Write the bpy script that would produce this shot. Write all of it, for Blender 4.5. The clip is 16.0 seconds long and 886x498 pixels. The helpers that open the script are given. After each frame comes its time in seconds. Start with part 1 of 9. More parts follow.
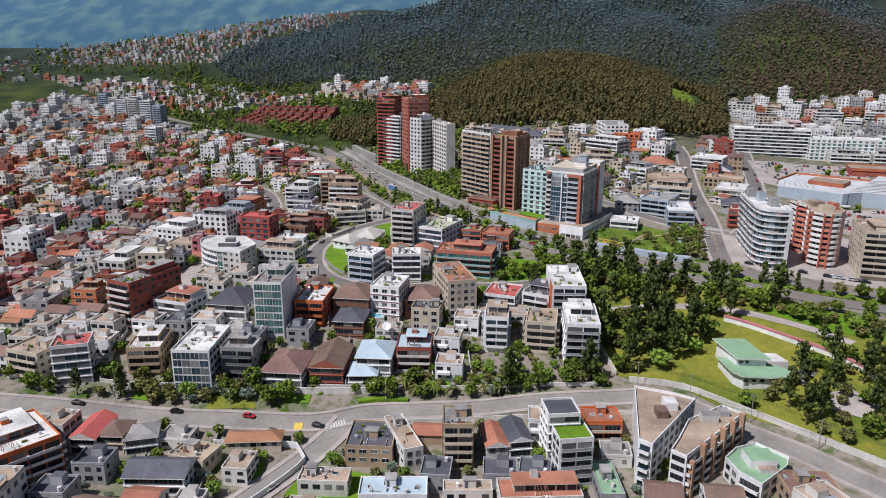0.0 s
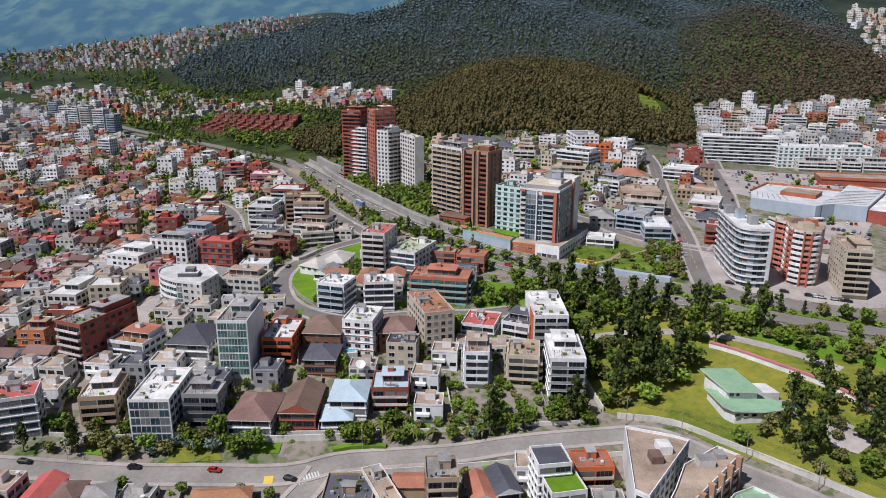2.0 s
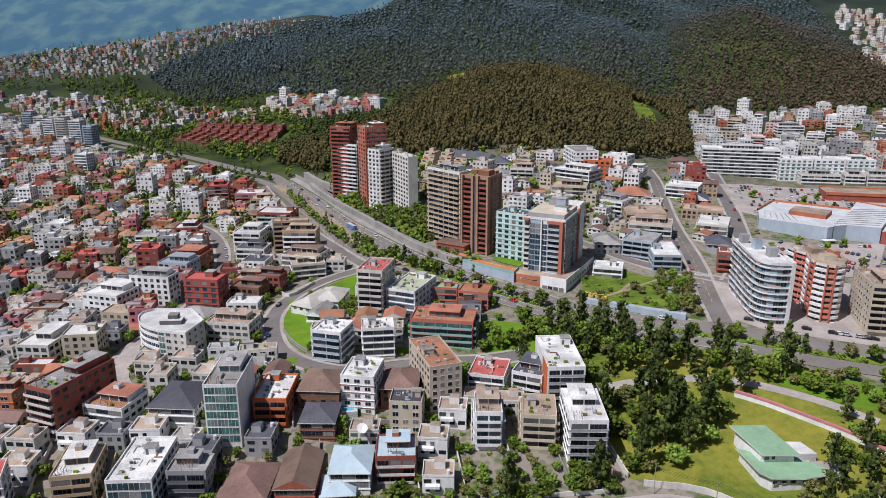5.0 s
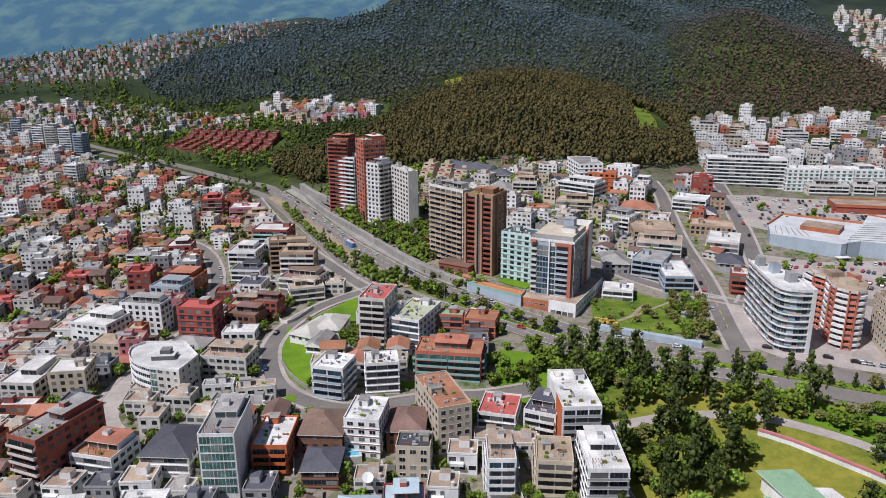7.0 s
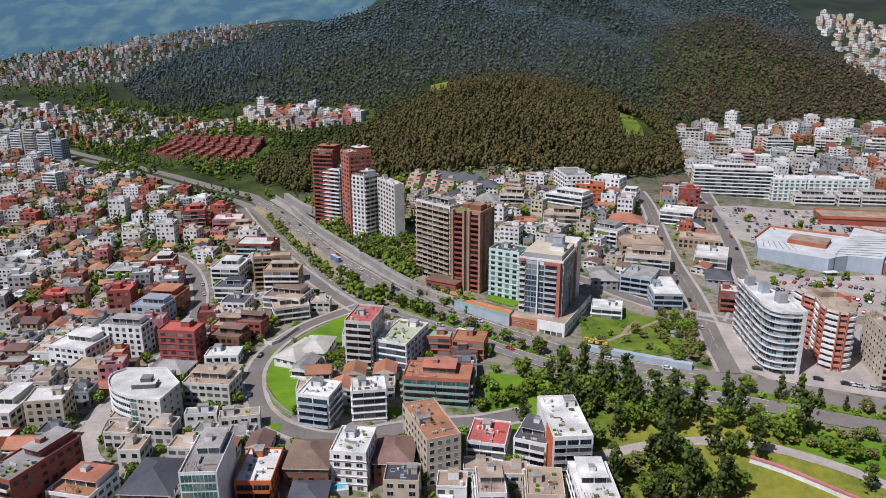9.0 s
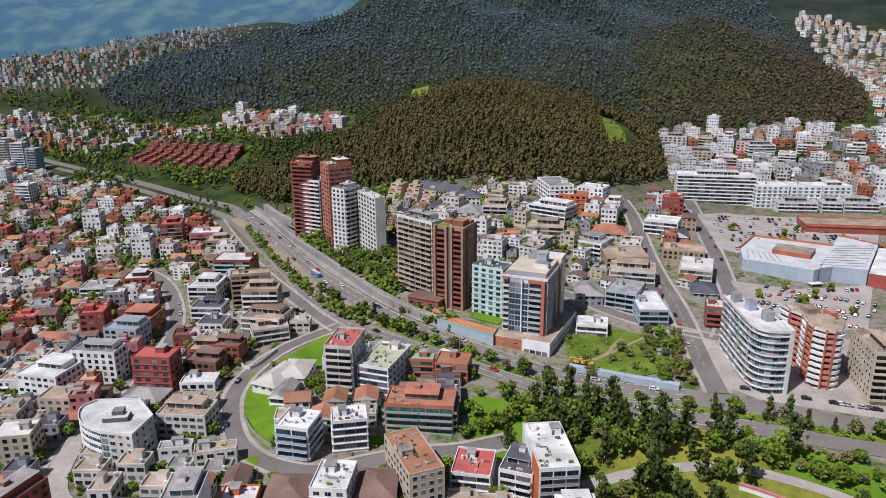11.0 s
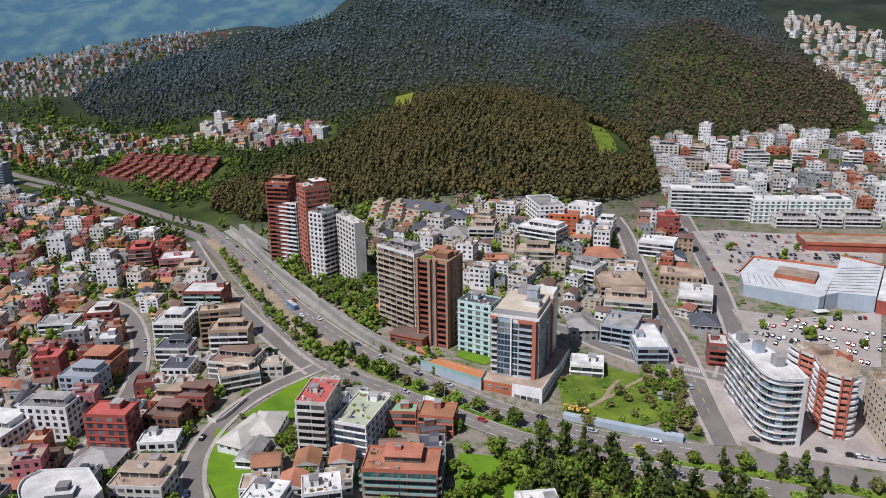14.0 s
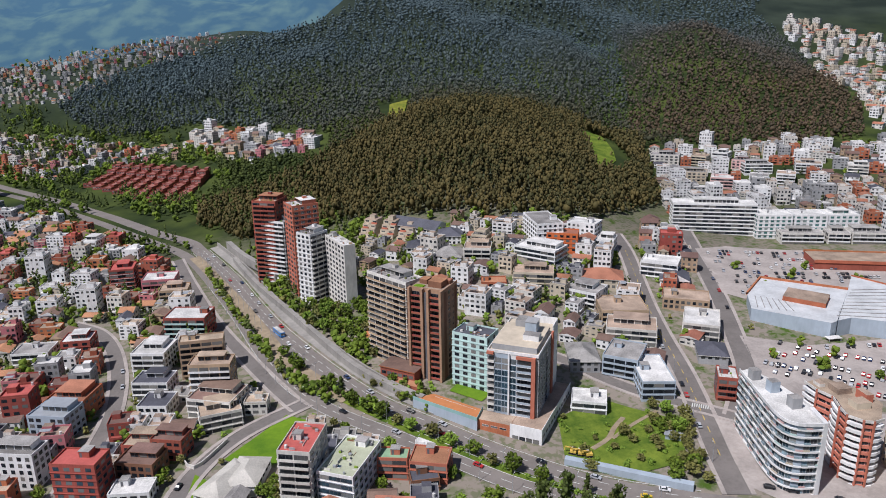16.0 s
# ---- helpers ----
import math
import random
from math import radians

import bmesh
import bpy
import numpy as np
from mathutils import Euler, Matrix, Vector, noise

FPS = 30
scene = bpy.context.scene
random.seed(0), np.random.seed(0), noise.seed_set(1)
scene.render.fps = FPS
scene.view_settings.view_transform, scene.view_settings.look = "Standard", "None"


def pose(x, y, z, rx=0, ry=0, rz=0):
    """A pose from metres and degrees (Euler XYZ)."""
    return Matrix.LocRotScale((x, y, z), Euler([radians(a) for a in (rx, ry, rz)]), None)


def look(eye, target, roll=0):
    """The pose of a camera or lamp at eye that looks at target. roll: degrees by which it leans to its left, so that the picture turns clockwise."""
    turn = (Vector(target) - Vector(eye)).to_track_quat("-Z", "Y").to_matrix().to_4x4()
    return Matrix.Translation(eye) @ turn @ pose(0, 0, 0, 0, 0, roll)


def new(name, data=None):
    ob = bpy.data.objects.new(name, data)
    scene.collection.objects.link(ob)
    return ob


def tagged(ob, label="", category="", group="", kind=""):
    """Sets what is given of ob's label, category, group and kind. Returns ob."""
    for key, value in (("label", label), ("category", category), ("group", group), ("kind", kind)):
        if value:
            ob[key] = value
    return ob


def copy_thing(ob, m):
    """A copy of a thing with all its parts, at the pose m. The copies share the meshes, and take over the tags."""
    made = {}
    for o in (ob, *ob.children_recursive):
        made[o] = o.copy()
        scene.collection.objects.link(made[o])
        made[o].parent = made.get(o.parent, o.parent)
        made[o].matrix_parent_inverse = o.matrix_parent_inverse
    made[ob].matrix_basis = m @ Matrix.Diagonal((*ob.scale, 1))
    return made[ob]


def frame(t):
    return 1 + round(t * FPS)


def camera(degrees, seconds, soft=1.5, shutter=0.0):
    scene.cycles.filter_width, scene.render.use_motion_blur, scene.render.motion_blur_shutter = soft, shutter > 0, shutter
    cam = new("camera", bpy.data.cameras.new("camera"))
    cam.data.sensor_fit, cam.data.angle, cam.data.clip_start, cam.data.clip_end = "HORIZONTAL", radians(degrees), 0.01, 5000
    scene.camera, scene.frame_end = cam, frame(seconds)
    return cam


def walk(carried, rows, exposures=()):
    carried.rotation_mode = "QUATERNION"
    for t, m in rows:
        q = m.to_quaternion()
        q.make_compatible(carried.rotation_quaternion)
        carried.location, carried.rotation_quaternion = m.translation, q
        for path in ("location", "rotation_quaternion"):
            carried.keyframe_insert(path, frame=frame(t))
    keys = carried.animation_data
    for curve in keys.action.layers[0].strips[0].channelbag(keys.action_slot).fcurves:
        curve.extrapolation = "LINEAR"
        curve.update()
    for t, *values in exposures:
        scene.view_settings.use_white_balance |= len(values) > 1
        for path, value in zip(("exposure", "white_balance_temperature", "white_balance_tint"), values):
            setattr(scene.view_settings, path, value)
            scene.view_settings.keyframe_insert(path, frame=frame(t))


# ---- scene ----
cam = camera(62.975, 16.0, soft=0.95)
PATH = [  # seconds, x, y, z, tilt down, heading to the right, lean
    (0.0, 0.00, 0.00, 125.69, 16.001, 0.080, 0.260),
    (0.5, -1.20, 4.78, 127.37, 15.989, 1.045, 0.255),
    (1.0, -2.35, 9.27, 129.20, 15.996, 1.914, 0.245),
    (1.5, -3.33, 13.78, 131.15, 16.013, 2.595, 0.182),
    (2.0, -4.40, 18.11, 133.15, 16.021, 3.048, 0.098),
    (2.5, -5.62, 22.67, 135.17, 16.037, 3.307, 0.109),
    (3.0, -6.56, 27.05, 137.08, 16.061, 3.553, 0.031),
    (3.5, -7.52, 31.50, 139.05, 16.100, 3.777, -0.063),
    (4.0, -8.65, 36.40, 141.05, 16.164, 3.994, -0.122),
    (6.5, -13.65, 59.06, 151.19, 16.375, 4.732, -0.341),
    (7.0, -14.37, 63.69, 153.18, 16.407, 4.825, -0.378),
    (7.5, -14.83, 67.58, 155.34, 16.414, 4.851, -0.378),
    (8.0, -15.00, 70.28, 157.20, 16.441, 5.166, -0.235),
    (8.5, -14.84, 71.30, 159.27, 16.465, 5.586, -0.178),
    (9.0, -14.58, 71.65, 161.40, 16.517, 6.038, -0.185),
    (11.5, -11.53, 85.84, 170.26, 16.670, 7.603, -0.514),
    (12.0, -10.46, 90.50, 171.86, 16.719, 7.809, -0.612),
    (12.5, -9.28, 95.50, 173.30, 16.727, 7.982, -0.670),
    (13.0, -8.01, 101.12, 175.01, 16.801, 8.127, -0.698),
    (13.5, -6.75, 106.39, 176.48, 16.792, 8.250, -0.757),
    (14.0, -5.50, 111.93, 178.17, 16.799, 8.324, -0.815),
    (14.5, -4.27, 117.68, 179.77, 16.768, 8.399, -0.865),
    (15.0, -2.81, 123.67, 181.37, 16.763, 8.445, -0.941),
    (15.5, -1.47, 129.28, 183.26, 16.780, 8.488, -0.984),
    (16.0, -0.52, 134.01, 185.13, 16.773, 8.619, -0.971),
]
walk(cam, [(t, pose(x, y, z, 90 - down, 0, -head) @ pose(0, 0, 0, 0, 0, lean)) for t, x, y, z, down, head, lean in PATH], exposures=[(0.0, -0.05, 5680, 16.5), (16.0, -0.05, 5680, 16.5)])

# ---- light ----
SUN_TURN, SUN_HIGH = 236.0, 56.0  # degrees: where the sun stands, clockwise from +y, and its height
world = bpy.data.worlds.new("world")
scene.world = world
world.use_nodes = True
wn = world.node_tree
wn.nodes.clear()
sky = wn.nodes.new("ShaderNodeTexSky")
sky.sky_type, sky.sun_disc = "NISHITA", False
sky.sun_elevation, sky.sun_rotation = radians(SUN_HIGH), radians(SUN_TURN)
sky.air_density, sky.dust_density, sky.ozone_density = 1.0, 1.6, 1.0
wbg = wn.nodes.new("ShaderNodeBackground")
wbg.inputs["Strength"].default_value = 0.049
wout = wn.nodes.new("ShaderNodeOutputWorld")
wn.links.new(sky.outputs[0], wbg.inputs["Color"])
wn.links.new(wbg.outputs[0], wout.inputs["Surface"])
sun = new("sun", bpy.data.lights.new("sun", "SUN"))
sun.data.energy, sun.data.angle, sun.data.color = 5.0, radians(0.6), (1.0, 0.935, 0.825)
sun_from = Vector((math.sin(radians(SUN_TURN)) * math.cos(radians(SUN_HIGH)), math.cos(radians(SUN_TURN)) * math.cos(radians(SUN_HIGH)), math.sin(radians(SUN_HIGH))))
sun.matrix_world = look(sun_from * 800, (0, 0, 0))
scene.view_settings.exposure = 0.0

# ---- materials ----
MATS = {}


def surface(name, colour, rough=0.8, grain=0.4, stain=0.12, spread=0.12, vary=0.0, bump=0.15, metal=0.0, second=None, streak=True, gloss=0.3):
    """A weathered surface: fine grain, wide stains, and a little difference from thing to thing."""
    m = bpy.data.materials.new(name)
    m.use_nodes = True
    nt = m.node_tree
    b = nt.nodes["Principled BSDF"]
    b.inputs["Roughness"].default_value, b.inputs["Metallic"].default_value = rough, metal
    b.inputs["Specular IOR Level"].default_value = gloss
    geo = nt.nodes.new("ShaderNodeNewGeometry")
    mp = nt.nodes.new("ShaderNodeMapping")
    mp.inputs["Scale"].default_value = (1, 1, 0.25 if streak else 1)
    nt.links.new(geo.outputs["Position"], mp.inputs["Vector"])
    n1 = nt.nodes.new("ShaderNodeTexNoise")
    n1.inputs["Scale"].default_value, n1.inputs["Detail"].default_value, n1.inputs["Roughness"].default_value = grain, 8, 0.72
    nt.links.new(mp.outputs[0], n1.inputs["Vector"])
    n2 = nt.nodes.new("ShaderNodeTexNoise")
    n2.inputs["Scale"].default_value, n2.inputs["Detail"].default_value = stain, 3
    nt.links.new(geo.outputs["Position"], n2.inputs["Vector"])
    mixc = nt.nodes.new("ShaderNodeMix")
    mixc.data_type = "RGBA"
    c2 = second or tuple(c * (1 - 2.2 * spread) for c in colour)
    mixc.inputs["A"].default_value, mixc.inputs["B"].default_value = (*c2, 1), (*colour, 1)
    add = nt.nodes.new("ShaderNodeMath")
    add.operation = "MULTIPLY_ADD"
    add.inputs[1].default_value = 0.6
    half = nt.nodes.new("ShaderNodeMath")
    half.operation = "MULTIPLY"
    half.inputs[1].default_value = 0.6
    nt.links.new(n2.outputs["Fac"], half.inputs[0])
    nt.links.new(n1.outputs["Fac"], add.inputs[0])
    nt.links.new(half.outputs[0], add.inputs[2])
    ramp = nt.nodes.new("ShaderNodeMapRange")
    ramp.inputs["From Min"].default_value, ramp.inputs["From Max"].default_value = 0.44, 0.74
    nt.links.new(add.outputs[0], ramp.inputs["Value"])
    nt.links.new(ramp.outputs[0], mixc.inputs["Factor"])
    out = mixc.outputs["Result"]
    if vary:
        info = nt.nodes.new("ShaderNodeObjectInfo")
        hsv = nt.nodes.new("ShaderNodeHueSaturation")
        mr = nt.nodes.new("ShaderNodeMapRange")
        mr.inputs["To Min"].default_value, mr.inputs["To Max"].default_value = 1 - vary, 1 + vary
        nt.links.new(info.outputs["Random"], mr.inputs["Value"])
        nt.links.new(mr.outputs[0], hsv.inputs["Value"])
        mh = nt.nodes.new("ShaderNodeMapRange")
        mh.inputs["To Min"].default_value, mh.inputs["To Max"].default_value = 0.5 - vary * 0.06, 0.5 + vary * 0.06
        sc = nt.nodes.new("ShaderNodeMath")
        sc.operation = "FRACT"
        mu = nt.nodes.new("ShaderNodeMath")
        mu.operation = "MULTIPLY"
        mu.inputs[1].default_value = 7.3
        nt.links.new(info.outputs["Random"], mu.inputs[0])
        nt.links.new(mu.outputs[0], sc.inputs[0])
        nt.links.new(sc.outputs[0], mh.inputs["Value"])
        nt.links.new(mh.outputs[0], hsv.inputs["Hue"])
        nt.links.new(out, hsv.inputs["Color"])
        out = hsv.outputs["Color"]
    nt.links.new(out, b.inputs["Base Color"])
    if bump:
        bp = nt.nodes.new("ShaderNodeBump")
        bp.inputs["Strength"].default_value, bp.inputs["Distance"].default_value = bump, 0.1
        nt.links.new(n1.outputs["Fac"], bp.inputs["Height"])
        nt.links.new(bp.outputs[0], b.inputs["Normal"])
    MATS[name] = m
    return m


def glassy(name, colour, rough=0.12, vary=0.5, curtain=0.55):
    """Window glass over dark rooms; some panes show pale curtains."""
    m = bpy.data.materials.new(name)
    m.use_nodes = True
    nt = m.node_tree
    b = nt.nodes["Principled BSDF"]
    b.inputs["Roughness"].default_value, b.inputs["Specular IOR Level"].default_value = rough, 0.35
    geo = nt.nodes.new("ShaderNodeNewGeometry")
    n = nt.nodes.new("ShaderNodeTexNoise")
    n.inputs["Scale"].default_value = 0.35
    nt.links.new(geo.outputs["Position"], n.inputs["Vector"])
    mr = nt.nodes.new("ShaderNodeMapRange")
    mr.inputs["From Min"].default_value, mr.inputs["From Max"].default_value = 0.3, 0.7
    mr.inputs["To Min"].default_value, mr.inputs["To Max"].default_value = 1 - vary, 1 + vary
    nt.links.new(n.outputs["Fac"], mr.inputs["Value"])
    hsv = nt.nodes.new("ShaderNodeHueSaturation")
    hsv.inputs["Color"].default_value = (*colour, 1)
    nt.links.new(mr.outputs[0], hsv.inputs["Value"])
    info = nt.nodes.new("ShaderNodeObjectInfo")
    pick = nt.nodes.new("ShaderNodeMath")
    pick.operation = "MULTIPLY_ADD"
    pick.inputs[1].default_value = 7.31
    nt.links.new(info.outputs["Random"], pick.inputs[0])
    nt.links.new(geo.outputs["Random Per Island"], pick.inputs[2])
    part_of = nt.nodes.new("ShaderNodeMath")
    part_of.operation = "FRACT"
    nt.links.new(pick.outputs[0], part_of.inputs[0])
    drawn = nt.nodes.new("ShaderNodeMapRange")
    drawn.inputs["From Min"].default_value, drawn.inputs["From Max"].default_value = 0.55, 1.0
    drawn.inputs["To Max"].default_value = curtain
    nt.links.new(part_of.outputs[0], drawn.inputs["Value"])
    cloth = nt.nodes.new("ShaderNodeMix")
    cloth.data_type = "RGBA"
    cloth.inputs["B"].default_value = (0.42, 0.40, 0.36, 1)
    nt.links.new(drawn.outputs[0], cloth.inputs["Factor"])
    nt.links.new(hsv.outputs[0], cloth.inputs["A"])
    nt.links.new(cloth.outputs["Result"], b.inputs["Base Color"])
    MATS[name] = m
    return m


surface("white", (0.82, 0.81, 0.79), 0.75, grain=0.9, spread=0.14, vary=0.06)
surface("clay_wall", (0.40, 0.245, 0.155), 0.85, grain=1.2, spread=0.12)
surface("sheet_roof", (0.60, 0.61, 0.61), 0.6, grain=0.7, spread=0.14, streak=False)
surface("salmon", (0.50, 0.17, 0.105), 0.85, grain=1.2, spread=0.12)
surface("coral", (0.60, 0.21, 0.14), 0.8, grain=1.0, spread=0.12)
surface("blush", (0.66, 0.43, 0.40), 0.8, grain=1.0, spread=0.1)
surface("offwhite", (0.69, 0.66, 0.60), 0.8, grain=0.9, spread=0.15, vary=0.1)
surface("cream", (0.58, 0.50, 0.38), 0.8, spread=0.12, vary=0.08)
surface("tan", (0.47, 0.34, 0.22), 0.85, spread=0.14, vary=0.08)
surface("grey", (0.37, 0.37, 0.37), 0.8, spread=0.14, vary=0.1)
surface("darkgrey", (0.14, 0.14, 0.15), 0.7, spread=0.15)
surface("brick", (0.36, 0.10, 0.066), 0.85, grain=1.2, spread=0.16, vary=0.12)
surface("brown", (0.25, 0.12, 0.07), 0.85, grain=1.0, spread=0.15)
surface("orange", (0.62, 0.16, 0.05), 0.8, spread=0.12)
surface("terracotta", (0.50, 0.17, 0.08), 0.85, grain=1.5, spread=0.18, vary=0.15)
surface("pink", (0.55, 0.20, 0.22), 0.8, spread=0.12)
surface("aqua", (0.52, 0.68, 0.64), 0.7, spread=0.1)
surface("teal", (0.28, 0.45, 0.42), 0.7, spread=0.1)
surface("bluegrey", (0.40, 0.46, 0.52), 0.6, spread=0.1)
surface("yellow", (0.75, 0.50, 0.10), 0.8, spread=0.1)
surface("roof_white", (0.74, 0.72, 0.68), 0.8, grain=1.6, spread=0.24, vary=0.08, streak=False)
surface("roof_grey", (0.37, 0.35, 0.33), 0.85, grain=1.8, spread=0.28, vary=0.2, streak=False)
surface("roof_tan", (0.46, 0.35, 0.26), 0.85, grain=1.8, spread=0.26, vary=0.15, streak=False)
surface("roof_red", (0.50, 0.12, 0.10), 0.8, grain=0.6, spread=0.15, streak=False)
surface("roof_dark", (0.10, 0.10, 0.12), 0.7, grain=0.9, spread=0.18, vary=0.2, streak=False)
surface("roof_brown", (0.22, 0.14, 0.11), 0.85, grain=1.2, spread=0.2, vary=0.2, streak=False)
surface("roof_green", (0.27, 0.42, 0.26), 0.65, grain=0.5, spread=0.12, streak=False)
surface("roof_sage", (0.46, 0.48, 0.34), 0.8, grain=1.2, spread=0.14, streak=False)
surface("roof_pale", (0.55, 0.52, 0.46), 0.85, grain=1.6, spread=0.18, streak=False)
surface("roof_blue", (0.45, 0.55, 0.60), 0.55, grain=0.5, spread=0.1, streak=False)
surface("roof_tile", (0.44, 0.20, 0.115), 0.85, grain=1.6, spread=0.2, vary=0.2, streak=False)
surface("metal", (0.50, 0.52, 0.54), 0.45, grain=0.5, spread=0.1, metal=0.4, streak=False)
surface("meadow", (0.17, 0.22, 0.028), 0.95, grain=0.35, stain=0.09, second=(0.05, 0.095, 0.012), bump=0.5, streak=False, gloss=0.1)
surface("lawn", (0.15, 0.25, 0.015), 0.95, grain=0.25, stain=0.05, second=(0.08, 0.16, 0.012), bump=0.4, streak=False, gloss=0.1)
surface("dry_lawn", (0.25, 0.23, 0.035), 0.95, grain=0.3, stain=0.05, second=(0.075, 0.12, 0.015), bump=0.4, streak=False, gloss=0.1)
surface("asphalt", (0.19, 0.17, 0.155), 0.85, grain=0.5, stain=0.06, spread=0.14, bump=0.1, streak=False)
surface("worn_asphalt", (0.29, 0.265, 0.235), 0.9, grain=0.7, stain=0.08, spread=0.16, bump=0.1, streak=False)
surface("highway", (0.215, 0.19, 0.17), 0.85, grain=0.5, stain=0.06, spread=0.12, bump=0.1, streak=False)
surface("pale_paving", (0.42, 0.37, 0.335), 0.85, grain=0.5, stain=0.08, spread=0.16, bump=0.1, streak=False)
surface("concrete", (0.33, 0.31, 0.28), 0.85, grain=0.35, stain=0.06, spread=0.18, bump=0.2)
surface("clay", (0.50, 0.20, 0.075), 0.9, grain=0.4, spread=0.1, streak=False)
surface("bark", (0.13, 0.095, 0.07), 0.95, grain=3, spread=0.2)
surface("dirt", (0.34, 0.27, 0.18), 0.95, grain=0.3, spread=0.2, streak=False)
surface("line_paint", (0.62, 0.62, 0.58), 0.8, grain=2, spread=0.15, streak=False)
surface("yellow_paint", (0.70, 0.50, 0.08), 0.8, grain=2, spread=0.15, streak=False)
surface("rubber", (0.02, 0.02, 0.02), 0.8, spread=0.1)
glassy("glass", (0.018, 0.022, 0.028))
glassy("glass_blue", (0.03, 0.055, 0.075))
glassy("glass_green", (0.06, 0.14, 0.13))
# sky reflection painted into the pane colour; also serves pale panels and a canopy
glassy("glass_pale", (0.20, 0.28, 0.32))
glassy("pool_water", (0.10, 0.42, 0.55), 0.05, 0.15, 0)


def foliage(name, colour, second, vary=0.25, haze_tint=None, reach=(900, 1700)):
    """Leaf colour that differs from clump to clump, tree to tree and patch to patch; distance haze can be painted in up
    the slope.
    """
    m = bpy.data.materials.new(name)
    m.use_nodes = True
    nt = m.node_tree
    b = nt.nodes["Principled BSDF"]
    b.inputs["Roughness"].default_value, b.inputs["Specular IOR Level"].default_value = 0.75, 0.15
    geo = nt.nodes.new("ShaderNodeNewGeometry")
    info = nt.nodes.new("ShaderNodeObjectInfo")
    n = nt.nodes.new("ShaderNodeTexNoise")
    n.inputs["Scale"].default_value, n.inputs["Detail"].default_value = 0.016, 5
    nt.links.new(geo.outputs["Position"], n.inputs["Vector"])
    add = nt.nodes.new("ShaderNodeMath")
    add.operation = "MULTIPLY_ADD"
    add.inputs[1].default_value, add.inputs[2].default_value = 0.7, -0.22
    nt.links.new(geo.outputs["Random Per Island"], add.inputs[0])
    a2 = nt.nodes.new("ShaderNodeMath")
    nt.links.new(add.outputs[0], a2.inputs[0])
    nt.links.new(n.outputs["Fac"], a2.inputs[1])
    mixc = nt.nodes.new("ShaderNodeMix")
    mixc.data_type = "RGBA"
    mixc.inputs["A"].default_value, mixc.inputs["B"].default_value = (*second, 1), (*colour, 1)
    nt.links.new(a2.outputs[0], mixc.inputs["Factor"])
    out = mixc.outputs["Result"]
    # distance haze put into the leaf colour: bluer with growing y, edge broken by noise
    if haze_tint:
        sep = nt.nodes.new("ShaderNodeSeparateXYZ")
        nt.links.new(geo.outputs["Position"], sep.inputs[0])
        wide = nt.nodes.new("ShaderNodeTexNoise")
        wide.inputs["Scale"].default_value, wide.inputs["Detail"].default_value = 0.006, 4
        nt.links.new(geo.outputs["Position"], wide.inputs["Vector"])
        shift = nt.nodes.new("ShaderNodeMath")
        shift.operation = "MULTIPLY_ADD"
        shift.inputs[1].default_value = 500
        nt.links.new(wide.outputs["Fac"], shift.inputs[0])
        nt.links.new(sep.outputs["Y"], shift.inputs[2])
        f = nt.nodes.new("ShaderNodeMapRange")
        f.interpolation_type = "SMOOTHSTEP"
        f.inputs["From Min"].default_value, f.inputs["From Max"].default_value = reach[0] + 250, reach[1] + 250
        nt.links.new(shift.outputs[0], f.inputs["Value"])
        hazed_leaf = nt.nodes.new("ShaderNodeMix")
        hazed_leaf.data_type = "RGBA"
        hazed_leaf.inputs["A"].default_value, hazed_leaf.inputs["B"].default_value = (*(c * 0.6 for c in haze_tint), 1), (*haze_tint, 1)
        nt.links.new(a2.outputs[0], hazed_leaf.inputs["Factor"])
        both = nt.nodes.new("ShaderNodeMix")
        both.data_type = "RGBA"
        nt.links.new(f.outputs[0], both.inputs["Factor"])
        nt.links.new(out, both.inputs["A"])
        nt.links.new(hazed_leaf.outputs["Result"], both.inputs["B"])
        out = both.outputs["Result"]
    hsv = nt.nodes.new("ShaderNodeHueSaturation")
    mr = nt.nodes.new("ShaderNodeMapRange")
    mr.inputs["To Min"].default_value, mr.inputs["To Max"].default_value = 1 - vary, 1 + vary
    nt.links.new(info.outputs["Random"], mr.inputs["Value"])
    nt.links.new(mr.outputs[0], hsv.inputs["Value"])
    nt.links.new(out, hsv.inputs["Color"])
    nt.links.new(hsv.outputs[0], b.inputs["Base Color"])
    MATS[name] = m
    return m


foliage("leaf_dark", (0.085, 0.108, 0.024), (0.024, 0.038, 0.01))
foliage("leaf_mid", (0.125, 0.17, 0.018), (0.038, 0.066, 0.01))
foliage("leaf_light", (0.19, 0.27, 0.035), (0.08, 0.14, 0.02))
foliage("leaf_olive", (0.18, 0.17, 0.05), (0.075, 0.085, 0.024))
# bluish distance haze, painted into the leaves of the far woods
FAR_HAZE = (0.092, 0.128, 0.138)
foliage("leaf_forest", (0.118, 0.092, 0.032), (0.028, 0.036, 0.014), 0, FAR_HAZE, (950, 1650))
foliage("leaf_rust", (0.115, 0.080, 0.048), (0.038, 0.036, 0.024), 0, FAR_HAZE, (1000, 1650))
foliage("leaf_slope", (0.088, 0.078, 0.036), (0.03, 0.036, 0.022), 0, FAR_HAZE, (900, 1480))
foliage("leaf_gully", (0.085, 0.13, 0.03), (0.035, 0.06, 0.018), 0, FAR_HAZE, (1250, 1950))
foliage("leaf_silver", (0.16, 0.20, 0.15), (0.08, 0.11, 0.08))

